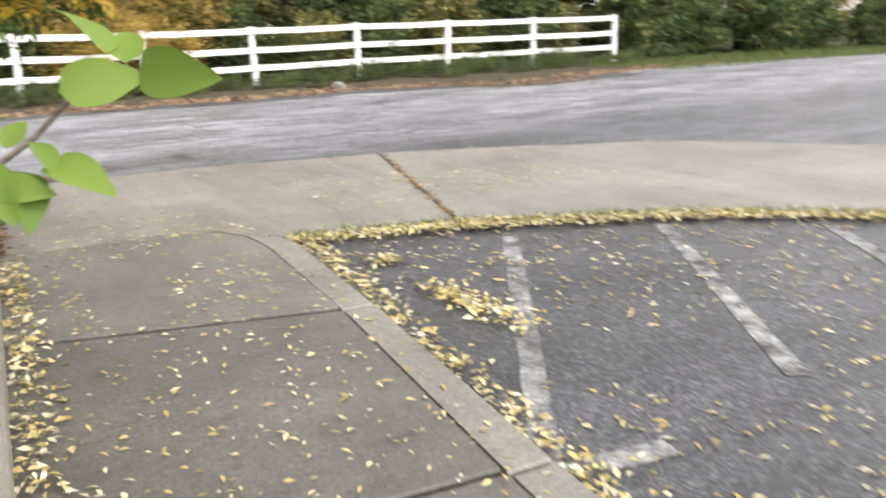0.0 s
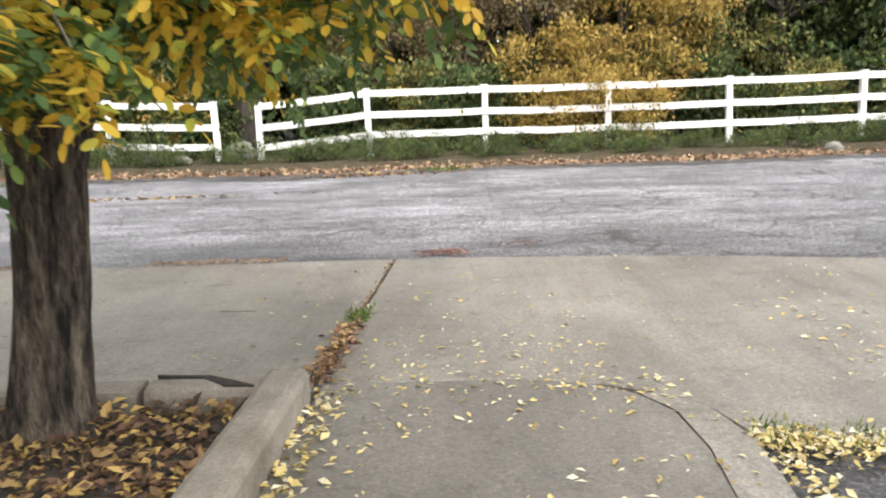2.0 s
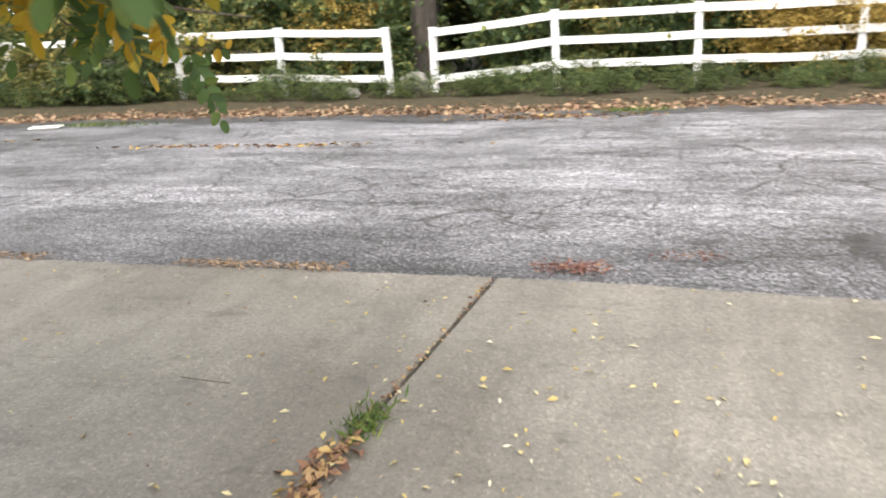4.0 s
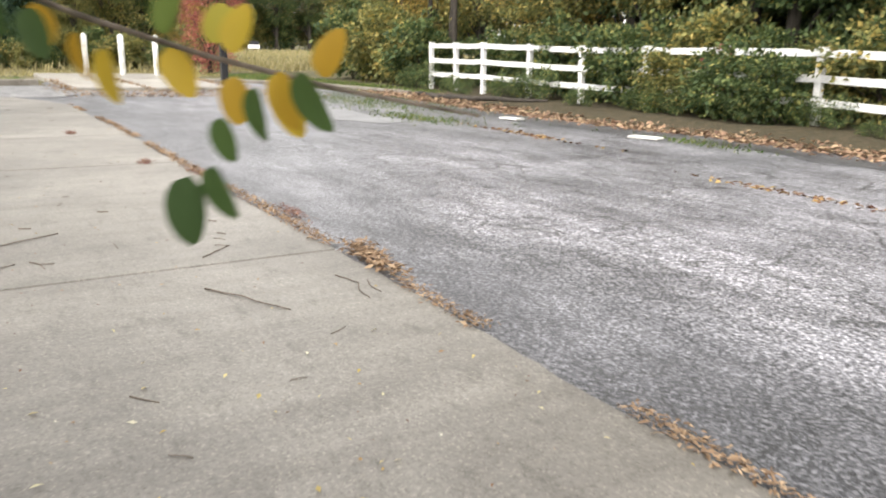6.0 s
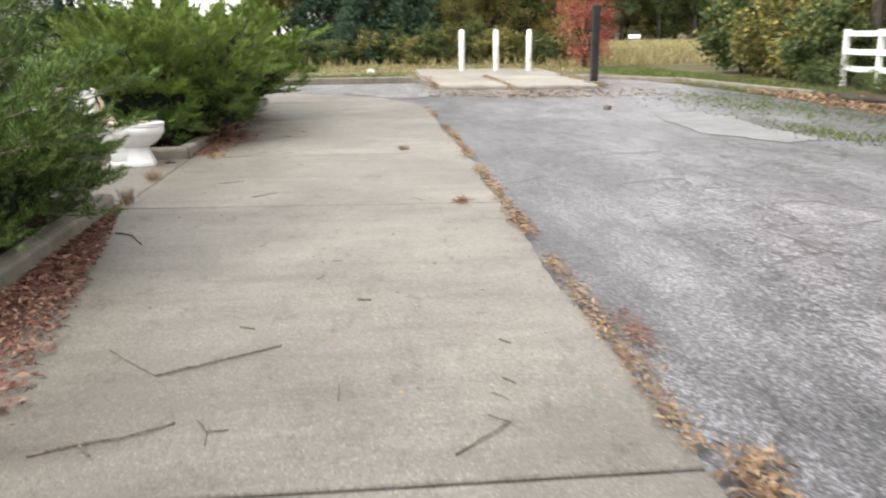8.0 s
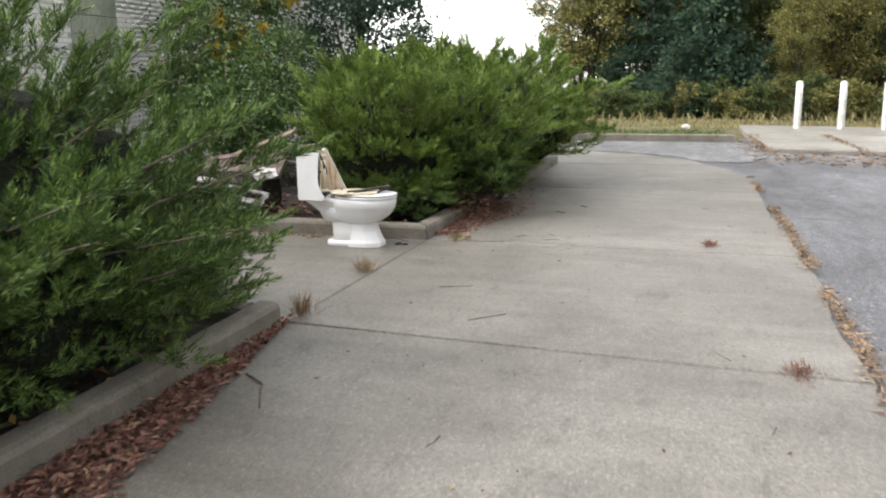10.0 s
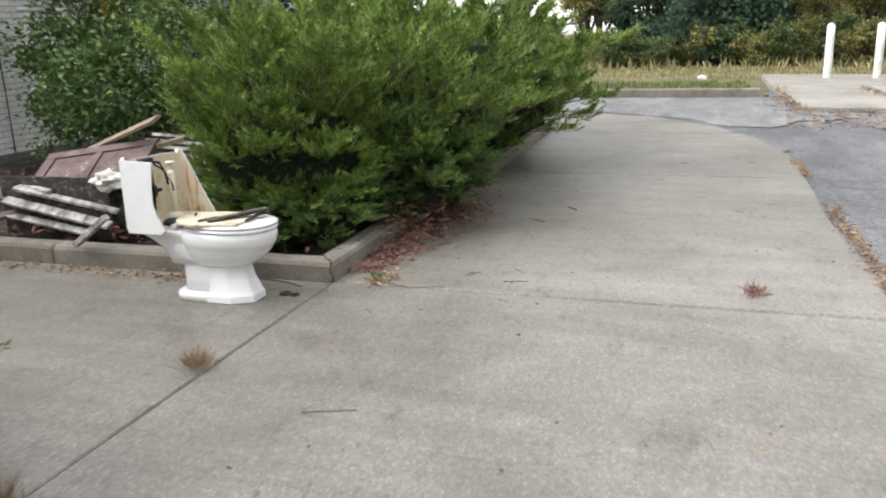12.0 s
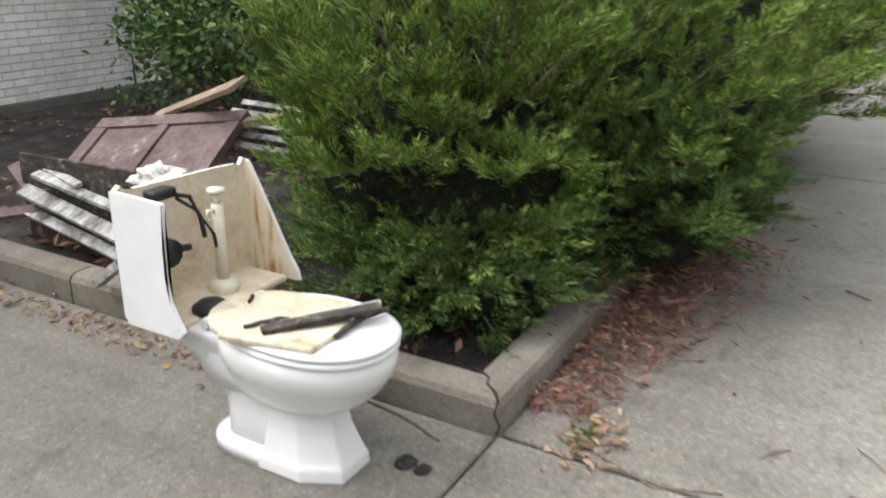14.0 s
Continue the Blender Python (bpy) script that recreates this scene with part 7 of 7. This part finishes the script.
blades("bank_grass", [(x, y, height(x, y) - 0.06) for x, y in [(R.uniform(-31, -25.6), R.uniform(0, 9.3)) for _ in range(6000)] + [(R.uniform(-36, -20), R.uniform(16.6, 19.4)) for _ in range(6000)]], 0.13, M_GRASS, "short green grass beyond the kerb", lean=0.5, width=0.022)
blades("meadow", [(x, y, height(x, y) - 0.06) for x, y in [(-38 - 60 * R.random() ** 1.6, R.uniform(-12, 48)) for _ in range(26000)] if y > 16 or R.random() < 0.25], 0.5, M_DRY_GRASS, "tall dry meadow grass beyond the pad", lean=0.35, width=0.06)
blades("bank_grass", [(x, y, height(x, y) - 0.06) for x, y in [(R.uniform(-40, -33), R.uniform(-6, 17)) for _ in range(5000)]], 0.17, M_DRY_GRASS, "pale tall grass before the tree line", lean=0.4, width=0.035)
blades("bank_grass", [(x, y, -0.12) for x, y in [(R.uniform(15, 30), R.uniform(15.5, 19.5)) for _ in range(6000)]], 0.16, M_GRASS, "green verge beyond the end of the fence", lean=0.5, width=0.022)
twin = [(R.gauss(-10.95, 0.12), R.gauss(19.85, 0.1), 0.1 + 1.1 * R.random()) for _ in range(160)]
vine = link("vine", leaves_mesh("vine", twin, unit(160), unit(160), G.uniform(0.06, 0.12, 160), G.uniform(0.05, 0.08, 160)), M_WOOD_RED)
tagged(vine, "red-leaved creeper climbing a fence post", "vine", "", "stuff")

# ---- boarded window and cable on the wall ----
win = thing("window_1", -14.18, WALL_Y, 1.36, "boarded-up window with mouldy green boards on the brick wall", "window")
win["kind"] = "structure"
for k in range(5):
    bm = bmesh.new()
    box(bm, -0.45, 0.45, -0.004, 0.022, 0.10 + k * 0.262, 0.355 + k * 0.262, 0.004)
    part("board", bm, M_SHUTTER, win)
bm = bmesh.new()
box(bm, -0.47, 0.47, -0.004, 0.05, -0.01, 0.025, 0.004)
part("sill", bm, M_PLINTH, win)
for k in range(12):
    bm = bmesh.new()
    box(bm, -0.44 + k * 0.075, -0.40 + k * 0.075, -0.004, 0.012, 0.027, 0.098)
    part("slat", bm, M_WHITE_PAINT, win)
stick("wall_cable", [(-14.62, WALL_Y + 0.008, 0.05), (-14.60, WALL_Y + 0.008, 1.2), (-14.62, WALL_Y + 0.008, 2.9)], [0.008, 0.008, 0.008], M_RUBBER, "thin dark cable running up the brick wall", "cable", 0.2)

# ---- painted bricks ----
bw, bh, bd = 0.194, 0.058, 0.016
bm = bmesh.new()
box(bm, -bw / 2, bw / 2, -0.012, bd - 0.012, -bh / 2, bh / 2)
for v in bm.verts:
    if v.co.y > 0:
        v.co.x *= 0.985
        v.co.z *= 0.955
brick_me = bpy.data.meshes.new("brick")
bm.to_mesh(brick_me)
bm.free()
brick_me.materials.append(M_BRICK)
rest_v, rest_f = [], []
base = np.array([v.co for v in brick_me.vertices])
quads = [tuple(p.vertices) for p in brick_me.polygons]
near = 0
for j in range(43):
    z = 0.15 + j * 0.067
    for i in range(110):
        x = -2.1 - (i + 0.5 * (j % 2)) * 0.203
        if x < -23.8 or (-14.66 < x < -13.70 and z > 1.35 and z < 2.72):
            continue
        if -15.0 < x < -13.0 and z < 2.3 and near < 300:
            near += 1
            ob = new("brick", brick_me)
            ob.parent = wall
            ob.location = (x, WALL_Y - 0.012 + R.uniform(-0.002, 0.002), z)
        elif x < -9.0:
            rest_f += [tuple(len(rest_v) + q for q in f) for f in quads]
            rest_v += [tuple(c) for c in base + [x, WALL_Y - 0.012, z]]
ob = link("brickwork", raw("brickwork", rest_v, rest_f), M_BRICK, wall)
ob["kind"] = "stuff"
